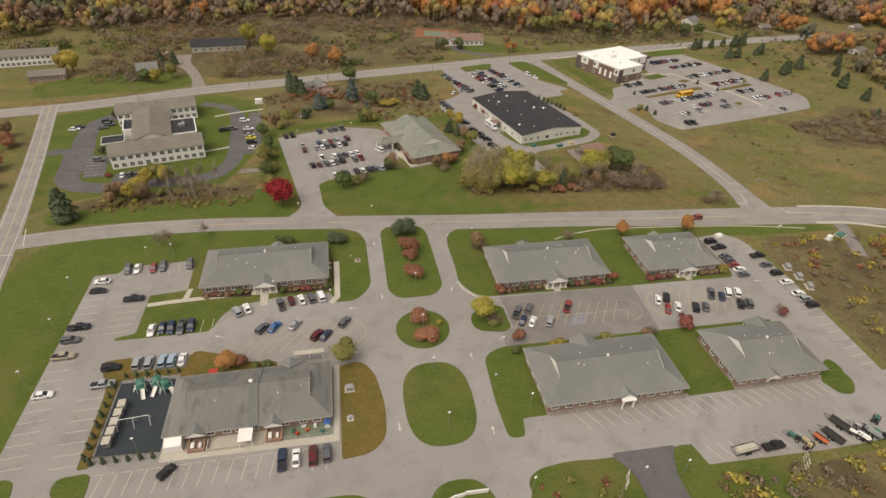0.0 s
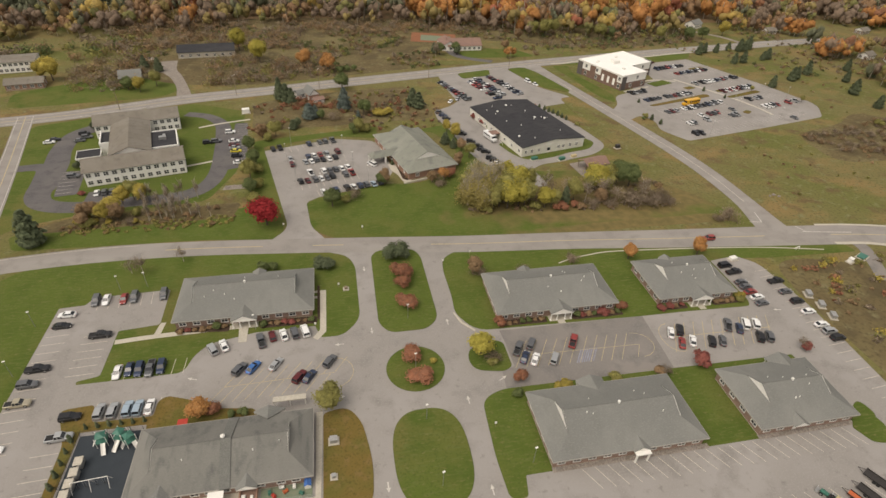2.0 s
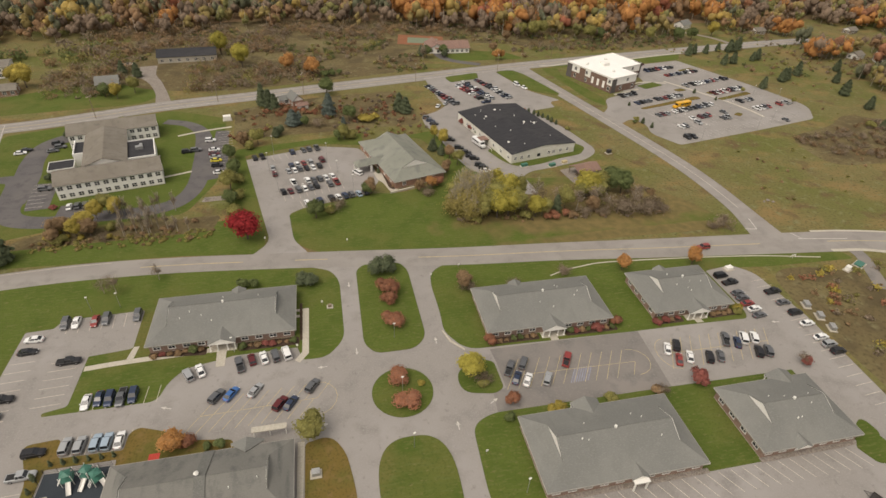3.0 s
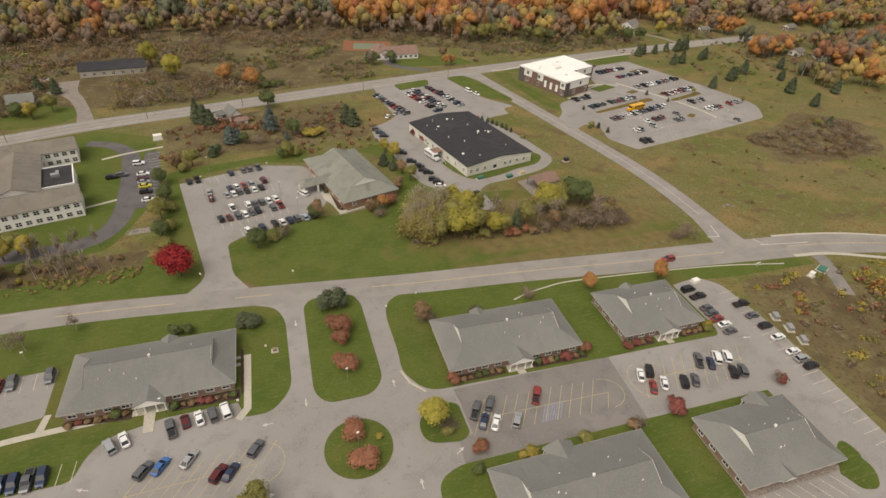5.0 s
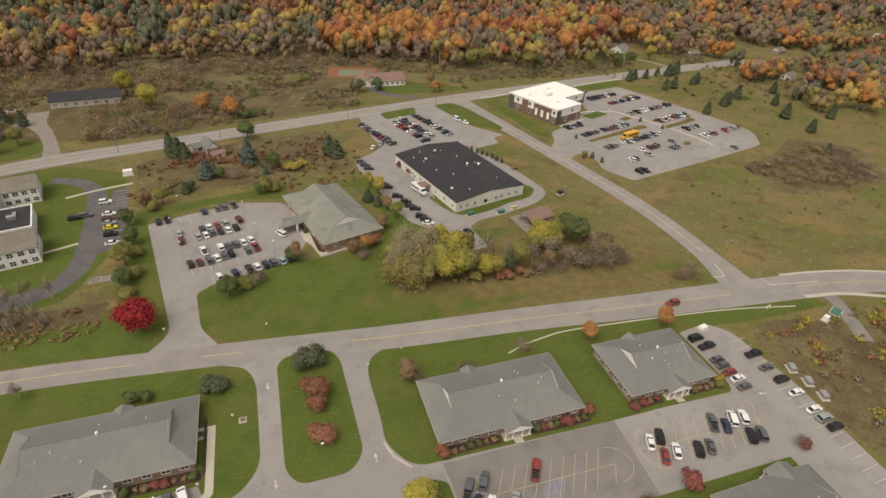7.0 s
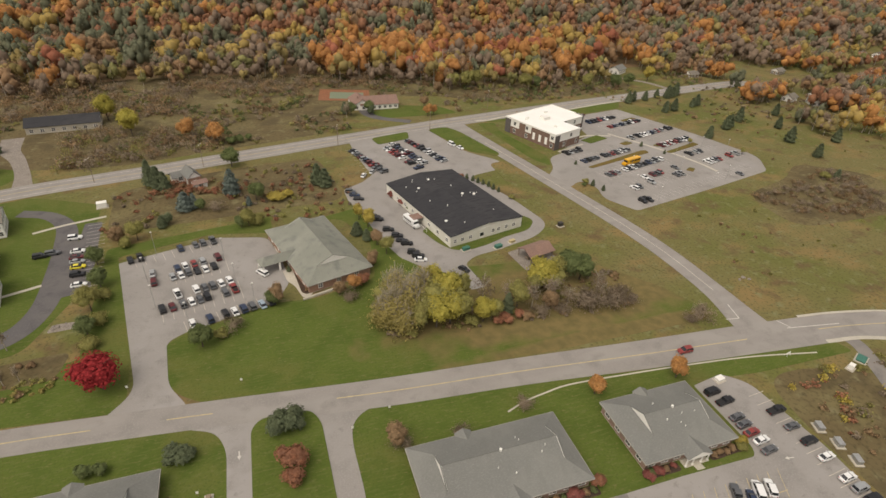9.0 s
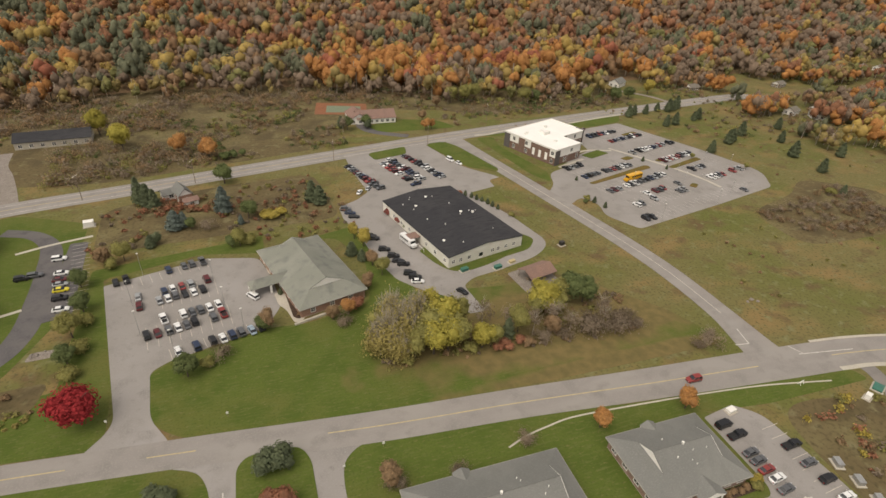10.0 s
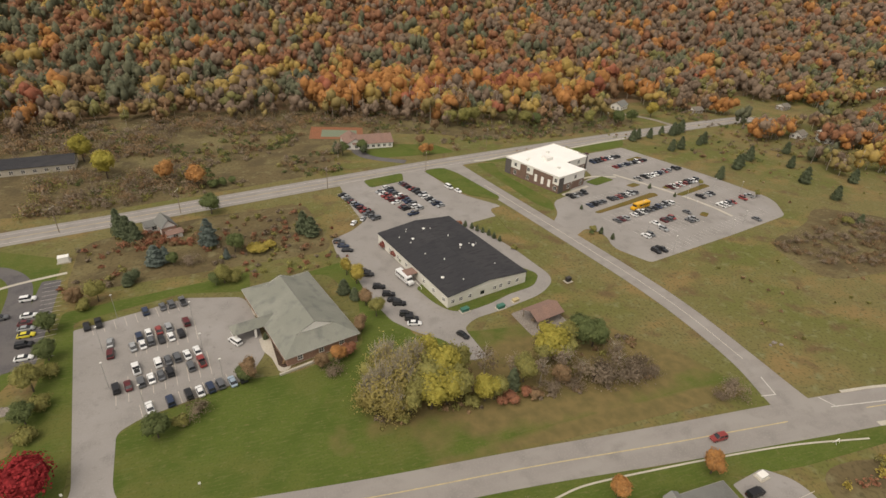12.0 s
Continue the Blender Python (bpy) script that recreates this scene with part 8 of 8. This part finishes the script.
for x, y, a in ((6.7, -22.5, 60), (43.5, -24.5, 60)):
    put(("pole", 3), pole_maker(10.5, 3), pose(x, y, 0, 0, 0, a))
for x, y, a in ((-85.2, 221.4, 70), (-44.6, 228.5, 70), (15.7, 240.8, 75), (66.2, 252.8, 75), (112, 283, 75), (158, 291, 75), (-135, 206, 70), (205, 302, 75)):
    put(("pole", 1), pole_maker(10.5, 1), pose(x, y, 0, 0, 0, a))
for x, y in ((-116.5, 59.7), (-115, 43), (-115.4, 26.1), (-86.4, 4.2), (-22.7, 48.8), (-23.2, 31.4), (-23, 16.4), (-22.4, 0.4), (-2.9, 2.5), (13.9, -18.5), (23.4, -18.5), (-99.6, 71.6), (-92.8, 72.2), (-62, 50.6), (-8.8, -17)):
    put(("lamp", 5), pole_maker(5.0, 0), pose(x, y, 0, 0, 0, 20))
for x, y in ((-57.7, 143.6), (-53.8, 128.3), (-35.7, 149.5), (-32.3, 133.9), (-44.5, 117.9), (-27.3, 122.3), (-56.6, 158.6)):
    put(("lamp", 8), pole_maker(8.5, 0), pose(x, y, 0, 0, 0, 17))
for x, y in ((131, 163), (142.5, 182), (180.5, 162.5), (134, 150.5), (175, 191), (195.5, 196.5), (168.2, 156.8), (206, 190), (121.5, 207), (166, 176)):
    put(("lamp", 7), pole_maker(7.5, 0), pose(x, y, 0, 0, 0, 15))


def post_sign(x, y, w, h, label, board="white"):
    ob = thing("sign_post", label, "sign")
    bm = bmesh.new()
    tube(bm, (0, 0, -0.2), (0, 0, h), 0.05, 0.05, 6)
    part("post", bm, M["wood"], ob)
    part("board", boxes((-w / 2, -0.09, h - 0.7, w / 2, -0.055, h)), M[board], ob, "plain white board")
    ob.matrix_basis = pose(x, y, 0.05)


for x, y in ((-57.0, 97.8), (-31.7, 93), (0.4, 74.8), (-8.8, 71.4), (-40.4, 64.5), (-8.4, 12.2), (-46.9, 49.2)):
    post_sign(x, y, 0.5, 1.7, "small white sign board on a wooden post")
sign = thing("entrance_sign", "low white angled entrance sign on grass", "sign")
for k, (x, a, w) in enumerate(((-3.4, 22, 3.2), (-0.9, 8, 1.8), (2.4, -2, 4.6))):
    p = part("panel", boxes((-w / 2, -0.12, 0.25, w / 2, 0.12, 1.0)), M["white"], sign)
    p.matrix_basis = pose(x, -0.25 * abs(x) * (x < 0), 0, 0, 0, a)
    q = part("base_rail", boxes((-w / 2, -0.2, 0, w / 2, 0.2, 0.24)), M["concrete"], sign)
    q.matrix_basis = p.matrix_basis
sign.matrix_basis = pose(-22.2, -15.6, 0.17)


def cabinet(x, y, w, d, h, label, material="metal", a=0.0, name="utility_box"):
    ob = thing(name, label, "utility box")
    part("pad", boxes((-w / 2 - 0.4, -d / 2 - 0.4, -0.1, w / 2 + 0.4, d / 2 + 0.4, 0.18)), M["concrete"], ob)
    bm = boxes((-w / 2, -d / 2, 0.18, w / 2, d / 2, h))
    bmesh.ops.bevel(bm, geom=bm.edges[:], offset=0.05, segments=1, affect="EDGES")
    part("housing", bm, M[material], ob)
    part("lid", boxes((-w / 2 - 0.05, -d / 2 - 0.05, h, w / 2 + 0.05, d / 2 + 0.05, h + 0.06)), M[material], ob)
    ob.matrix_basis = pose(x, y, 0.05, 0, 0, a)


cabinet(-43.2, 14.0, 1.5, 1.2, 1.2, "grey transformer box on a concrete pad", "metal")
cabinet(-43.4, 5.8, 0.7, 0.7, 0.9, "small grey air-conditioner on the lawn", "metal")
cabinet(-38.4, 63.4, 0.9, 0.7, 0.8, "small tan utility box on the lawn", "wood")
cabinet(95.8, 41.4, 2.2, 1.4, 1.2, "grey metal storage box in the weeds", "metal", 70)
cabinet(96.1, 36.6, 2.2, 1.4, 1.2, "dull green metal storage box in weeds", "metal", 70)
cabinet(95.9, 31.9, 2.2, 1.3, 1.2, "grey metal storage box in the weeds", "metal", 70)
cabinet(84.0, 60.7, 2.2, 1.4, 0.9, "white plastic bench box on asphalt", "white", 8)
cabinet(122.2, 54.0, 1.6, 1.2, 1.5, "white block-shaped cabinet in the grass", "white", 20)
cabinet(128.6, 55.8, 3.4, 2.2, 0.5, "low teal covered box beside the drive", "plasticgreen", 25)
cabinet(54.2, 134.6, 2.6, 1.4, 1.2, "green waste container by the yard wall", "plasticgreen", 14, "waste_container")
cabinet(42.6, 136.0, 2.6, 1.4, 1.2, "green waste container by the yard wall", "plasticgreen", 14, "waste_container")
cabinet(60.5, 136.8, 2.2, 1.2, 0.9, "yellow storage box by the yard wall", "yellow", 14, "waste_container")
cabinet(83.5, 143, 1.8, 1.4, 1.6, "dark and yellow machine box on grass", "darkmetal", 14)
cabinet(-78.5, 198, 3.2, 2.2, 2.0, "white storage shed beside the parking strip", "white", 10, "storage_shed")
saw = thing("barrier", "white wooden sawhorse barrier beside the footpath", "barrier")
part("beam", boxes((-0.9, -0.08, 0.8, 0.9, 0.08, 1.0)), M["white"], saw)
for x in (-0.7, 0.7):
    for s in (-1, 1):
        bm = bmesh.new()
        tube(bm, (x, s * 0.4, 0), (x, 0, 0.85), 0.05, 0.05, 5)
        part("leg", bm, M["white"], saw)
saw.matrix_basis = pose(109.6, 62.9, 0.05, 0, 0, 10)

# playground
def swing_set():
    ob = thing("swing_set", "pale metal swing set on the dark playground", "swing")
    bm = bmesh.new()
    tube(bm, (-3.2, 0, 2.4), (3.2, 0, 2.4), 0.07, 0.07, 7)
    part("top_bar", bm, M["white"], ob)
    for x in (-3.2, 0, 3.2):
        for s in (-1, 1):
            bm = bmesh.new()
            tube(bm, (x, s * 1.1, 0), (x, 0, 2.4), 0.06, 0.06, 6)
            part("leg", bm, M["white"], ob)
    for x in (-2.3, -1.0, 1.0, 2.3):
        sw = part("swing_seat", boxes((x - 0.25, -0.1, 0.5, x + 0.25, 0.1, 0.55)), M["tyre"], ob)
        for s in (-0.22, 0.22):
            bm = bmesh.new()
            tube(bm, (x + s, 0, 0.55), (x + s, 0, 2.35), 0.015, 0.015, 4)
            part("chain", bm, M["metal"], sw)
    ob.matrix_basis = pose(-88.8, 11.4, 0.14, 0, 0, 4)


swing_set()


def climber(x, y, a, s=1.0):
    ob = thing("play_structure", "green and white climbing frame with slides", "play equipment", "play structures")
    for px in (-1, 1):
        for py in (-1, 1):
            bm = bmesh.new()
            tube(bm, (px, py, 0), (px, py, 2.8), 0.07, 0.07, 6)
            part("post", bm, M["white"], ob)
    part("deck", boxes((-1.1, -1.1, 1.2, 1.1, 1.1, 1.32)), M["plasticgreen"], ob)
    face_mesh("canopy", [(-0.9, -0.9, 2.7), (0.9, -0.9, 2.7), (0.9, 0.9, 2.7), (-0.9, 0.9, 2.7), (0, 0, 3.2)], [(0, 1, 4), (1, 2, 4), (2, 3, 4), (3, 0, 4)], M["plasticgreen"], ob, 0.06)
    bm = bmesh.new()
    m = pose(0.3, -1.1, 1.3, -34)
    for r in ((-0.35, -2.4, -0.04, 0.35, 0, 0.02), (-0.42, -2.4, 0.02, -0.35, 0, 0.25), (0.35, -2.4, 0.02, 0.42, 0, 0.25)):
        box(bm, *r, Matrix.Translation((0.3, -1.1, 1.3)) @ pose(0, 0, 0, 32))
    part("slide", bm, M["white"], ob, "white plastic slide")
    for k in range(4):
        part("rung", boxes((-1.9 + 0.2 * k, -0.5, 0.25 + 0.3 * k, -1.8 + 0.2 * k, 0.5, 0.3 + 0.3 * k)), M["white"], ob)
    part("side_panel", boxes((1.0, -0.9, 1.4, 1.06, 0.9, 2.1)), M["plasticgreen"], ob)
    ob.matrix_basis = pose(x, y, 0.14, 0, 0, a) @ Matrix.Diagonal((s, s, s, 1))


climber(-89.6, 21.2, 10)
climber(-86.2, 21.6, -20)
climber(-84.2, 20.4, 40)
for k in range(5):
    ob = thing("play_cart", "grey wooden play wagon in a row", "play equipment", "play wagons")
    part("tub", boxes((-0.7, -0.9, 0.3, 0.7, 0.9, 0.42), (-0.7, -0.9, 0.42, -0.62, 0.9, 1.2), (0.62, -0.9, 0.42, 0.7, 0.9, 1.2), (-0.62, -0.9, 0.42, 0.62, -0.82, 1.0)), M["metal"], ob)
    part("roof", boxes((-0.8, -1.0, 1.7, 0.8, 1.0, 1.78)), M["concrete"], ob)
    for x in (-0.65, 0.65):
        for y in (-0.85, 0.85):
            part("post", boxes((x - 0.05, y - 0.05, 0.4, x + 0.05, y + 0.05, 1.7)), M["metal"], ob)
            tm, rm = wheel_mesh(0.32)
            part("wheel", tm, None, ob).matrix_basis = pose(x * 0.9, y * 0.7, 0.32, 0, 0, 90) @ Matrix.Diagonal((0.9, 0.9, 0.9, 1))
    ob.matrix_basis = pose(-92.4 - 0.12 * k, 16.4 - 2.35 * k, 0.14, 0, 0, 3)


def fence(x0, y0, x1, y1, h, name, label, material="metal"):
    ob = thing(name, label, "fence")
    n = max(2, int(math.hypot(x1 - x0, y1 - y0) / 2.4))
    a, b = Vector((x0, y0, 0.1)), Vector((x1, y1, 0.1))
    for k in range(n + 1):
        p = a.lerp(b, k / n)
        bm = bmesh.new()
        tube(bm, p, p + Vector((0, 0, h)), 0.04, 0.04, 5)
        part("post", bm, M[material], ob)
    for z in (0.15, h * 0.55, h):
        bm = bmesh.new()
        tube(bm, a + Vector((0, 0, z)), b + Vector((0, 0, z)), 0.025, 0.025, 4)
        part("rail", bm, M[material], ob)
    return ob


fence(-95.0, 4.2, -82.2, 3.6, 1.2, "fence", "dark metal fence round the playground", "darkmetal")
fence(-95.0, 4.3, -95.0, 23.8, 1.2, "fence", "dark metal fence round the playground", "darkmetal")
fence(-94.9, 23.9, -82.6, 23.6, 1.2, "fence", "dark metal fence round the playground", "darkmetal")
fence(-57.5, 2.45, -47.4, 2.3, 1.1, "fence", "pale metal fence round the toddler yard", "metal")
setting(slab("play_mat", [(-57.3, 2.7), (-47.6, 2.55), (-47.6, 5.6), (-57.3, 5.6)], -0.05, 0.12, M["greenmat"]), "green patterned play mat", "play area")


def toy(kind, x, y, label, material):
    ob = thing(kind, label, "toy")
    bm = boxes((-0.5, -0.3, 0.15, 0.5, 0.3, 0.55), (-0.5, -0.3, 0.55, -0.38, 0.3, 1.0))
    bmesh.ops.bevel(bm, geom=bm.edges[:], offset=0.05, segments=1, affect="EDGES")
    part("body", bm, M[material], ob)
    tm, rm = wheel_mesh(0.32)
    for sx in (-0.32, 0.32):
        for sy in (-0.26, 0.26):
            part("wheel", tm, None, ob).matrix_basis = pose(sx, sy, 0.13) @ Matrix.Diagonal((0.4, 0.4, 0.4, 1))
    ob.matrix_basis = pose(x, y, 0.12, 0, 0, x * 37 % 180)


for row in (("toy_car", -55.6, 4.4, "green plastic ride-on toy on a mat", "plasticgreen"), ("toy_car", -54.8, 3.6, "red plastic ride-on toy on a mat", "awning"), ("toy_car", -51, 5.0, "white plastic ride-on toy on a mat", "white"), ("toy_car", -52.6, 4.2, "orange plastic ride-on toy on a mat", "orange"), ("toy_car", -49.6, 3.4, "green plastic ride-on toy on a mat", "plasticgreen"), ("toy_car", -53.4, 5.2, "white plastic ride-on toy on a mat", "white")):
    toy(*row)
hut = thing("playhouse", "blue and white plastic playhouse on the mat", "play equipment")
part("wall", boxes((-0.7, -0.6, 0, 0.7, 0.6, 1.1)), M["white"], hut)
face_mesh("roof", [(-0.8, -0.7, 1.1), (0.8, -0.7, 1.1), (0.8, 0.7, 1.1), (-0.8, 0.7, 1.1), (-0.8, 0, 1.6), (0.8, 0, 1.6)], [(0, 1, 5, 4), (2, 3, 4, 5)], M["plasticblue"], hut, 0.06)
hut.matrix_basis = pose(-48.4, 4.9, 0.12, 0, 0, 90)
tent = thing("canopy_tent", "white gabled fabric shelter on the terrace", "shelter")
face_mesh("roof", [(-1.7, -1.7, 2.0), (1.7, -1.7, 2.0), (1.7, 1.7, 2.0), (-1.7, 1.7, 2.0), (-1.7, 0, 2.7), (1.7, 0, 2.7)], [(0, 1, 5, 4), (2, 3, 4, 5)], M["white"], tent, 0.05)
for r4 in ((-1.6, -1.62, 0.1, 1.6, -1.56, 2.0), (-1.62, -1.55, 0.1, -1.56, 1.55, 2.0), (1.56, -1.55, 0.1, 1.62, 1.55, 2.0)):
    part("side_wall", boxes(r4), M["white"], tent)
tent.matrix_basis = pose(-79.4, 4.8, 0.1, 0, 0, 2)


# machines and trailers at the yard edge
def trailer(x, y, a, l, w, label, deck="wood", load=None):
    ob = thing("trailer", label, "trailer", "trailers at the yard edge")
    part("deck", boxes((-l / 2, -w / 2, 0.5, l / 2, w / 2, 0.62)), M[deck], ob)
    for s in (-1, 1):
        part("side_rail", boxes((-l / 2, s * w / 2 - 0.05, 0.62, l / 2, s * w / 2 + 0.05, 0.85)), M["darkmetal"], ob)
    bm = bmesh.new()
    tube(bm, (l / 2, -w / 3, 0.5), (l / 2 + 1.3, 0, 0.45), 0.05, 0.05, 5)
    tube(bm, (l / 2, w / 3, 0.5), (l / 2 + 1.3, 0, 0.45), 0.05, 0.05, 5)
    part("drawbar", bm, M["darkmetal"], ob)
    tm, rm = wheel_mesh(0.32)
    for sx in (-0.4, 0.4):
        for s in (-1, 1):
            q = part("wheel", tm, None, ob)
            q.location = (sx, s * (w / 2 + 0.14), 0.32)
    if load:
        bm = boxes((-l / 2 + 0.3, -w / 2 + 0.2, 0.62, l / 2 - 0.4, w / 2 - 0.2, 1.3))
        bmesh.ops.bevel(bm, geom=bm.edges[:], offset=0.3, segments=2, affect="EDGES")
        part("load", bm, M[load], ob, "covered load under a tarp")
    ob.matrix_basis = pose(x, y, 0.05, 0, 0, a)


def mower(x, y, a, material, label):
    ob = thing("tractor", label, "tractor", "tractors and mowers at the yard edge")
    bm = boxes((-0.1, -0.4, 0.5, 1.4, 0.4, 1.05))
    bmesh.ops.bevel(bm, geom=bm.edges[:], offset=0.08, segments=1, affect="EDGES")
    part("bonnet", bm, M[material], ob)
    part("chassis", boxes((-1.2, -0.45, 0.45, 0.0, 0.45, 0.7)), M["darkmetal"], ob)
    part("seat", boxes((-0.95, -0.25, 0.7, -0.45, 0.25, 0.85), (-1.0, -0.25, 0.85, -0.9, 0.25, 1.3)), M["tyre"], ob)
    bm = bmesh.new()
    tube(bm, (-0.2, 0, 1.0), (-0.35, 0, 1.35), 0.03, 0.2, 8)
    part("steering_wheel", bm, M["tyre"], ob)
    part("roll_bar", boxes((-1.15, -0.45, 0.7, -1.08, -0.38, 2.0), (-1.15, 0.38, 0.7, -1.08, 0.45, 2.0), (-1.15, -0.38, 1.93, -1.08, 0.38, 2.0)), M[material], ob)
    part("bucket", boxes((1.5, -0.75, 0.1, 2.1, 0.75, 0.2), (2.0, -0.75, 0.2, 2.1, 0.75, 0.6)), M["metal"], ob)
    for sx, r, k in ((-0.8, 0.5, 1.0), (0.95, 0.37, 1.0)):
        for s in (-1, 1):
            q = part("wheel", wheel_mesh(r)[0], None, ob)
            q.location = (sx, s * 0.62, r)
            part("rim", wheel_mesh(r)[1], None, q)
    ob.matrix_basis = pose(x, y, 0.05, 0, 0, a)


trailer(40.0, -15.6, 5, 6.0, 2.0, "low trailer with a pale covered load", "metal", "concrete")
mower(53.0, -14.6, 115, "plasticgreen", "small green tractor with roll bar")
mower(55.0, -16.4, 115, "yellow", "small yellow tractor with roll bar")
mower(54.2, -17.4, 30, "yellow", "small yellow mower at the grass edge")
trailer(58.6, -16.0, 115, 3.0, 1.5, "small orange flat trailer", "orange")
trailer(62.0, -15.8, 112, 4.6, 1.9, "open dark trailer with mesh sides", "darkmetal")
trailer(66.2, -13.6, 115, 5.2, 2.0, "long dark open trailer", "darkmetal")
mower(67.6, -16.2, 115, "white", "white compact loader on the yard")
trailer(68.6, -17.0, 120, 3.6, 1.8, "dark trailer with white load", "darkmetal", "white")
mower(70.2, -14.8, 120, "metal", "grey tractor with front bucket")
trailer(71.6, -16.4, 120, 4.2, 1.8, "grey trailer with bulky load", "metal", "metal")
mower(73.2, -17.0, 120, "plasticgreen", "green tractor with roll bar parked")
mower(75.4, -13.6, 30, "plasticgreen", "green mower parked on the gravel")
mower(78.6, -16.6, 60, "orange", "orange tractor parked in weeds")
trailer(80.2, -14.2, 60, 4.0, 1.8, "dark trailer with covered load", "darkmetal", "darkmetal")

# a red car on the road, a boat, stones
car("suv", "red", 82.4, 72.0, 178, True, 0.09)
boat = thing("boat", "white motor boat on a trailer beside the drive", "boat")
part("hull", loft([(-3.4, 1.0, 0.9, 1.6), (-1, 1.15, 0.7, 1.7), (1.6, 1.0, 0.75, 1.8), (3.0, 0.5, 1.1, 1.9), (3.6, 0.1, 1.5, 1.95)], 0.04), M["white"], boat)
part("cabin", loft([(-0.8, 0.7, 1.6, 2.2), (0.6, 0.7, 1.6, 2.2), (1.4, 0.5, 1.7, 1.9)], 0.04), M["carglass"], boat)
part("trailer_frame", boxes((-3.2, -0.6, 0.4, 3.4, -0.5, 0.52), (-3.2, 0.5, 0.4, 3.4, 0.6, 0.52), (-0.8, -1.0, 0.42, -0.6, 1.0, 0.5), (-1.5, -0.4, 0.52, -1.4, 0.4, 0.8), (1.4, -0.4, 0.52, 1.5, 0.4, 0.8)), M["metal"], boat)
for s in (-1, 1):
    w = part("wheel", wheel_mesh(0.32)[0], None, boat)
    w.location = (-0.7, s * 1.05, 0.32)
boat.matrix_basis = pose(-139, 279.5, 0.05, 0, 0, 12)


def rock_bed(x, y, n, spread, seed, label):
    rnd = random.Random(seed)
    for k in range(n):
        ob = thing("boulder", label, "rock", "boulders")
        bm = bmesh.new()
        bmesh.ops.create_icosphere(bm, subdivisions=2, radius=1)
        for v in bm.verts:
            v.co *= 1 + 0.35 * noise.noise(v.co * 1.3 + Vector((k * 3.1, seed, 0)))
        part("stone", bm, M["gravel"], ob)
        s = rnd.uniform(0.3, 0.7)
        ob.matrix_basis = pose(x + rnd.uniform(-spread, spread), y + rnd.uniform(-spread / 3, spread / 3), 0.15, 0, 0, rnd.uniform(0, 360)) @ Matrix.Diagonal((s, s * 0.8, s * 0.6, 1))


rock_bed(-75, 127, 8, 4.5, 4, "pale field stone on bare ground")
rock_bed(126, 96, 5, 2.5, 5, "pale field stone beside the road")
# kerb stones of wheel stops before the day-care
for k in range(16):
    ob = put(("stop",), lambda: part("wheel_stop", boxes((-0.85, -0.08, 0, 0.85, 0.08, 0.12)), M["concrete"]), pose(-93.2 + 2.72 * k, 0.2 - 0.035 * k, 0.06))
    tagged(ob, "short concrete wheel stop on asphalt", "wheel stop", "wheel stops")
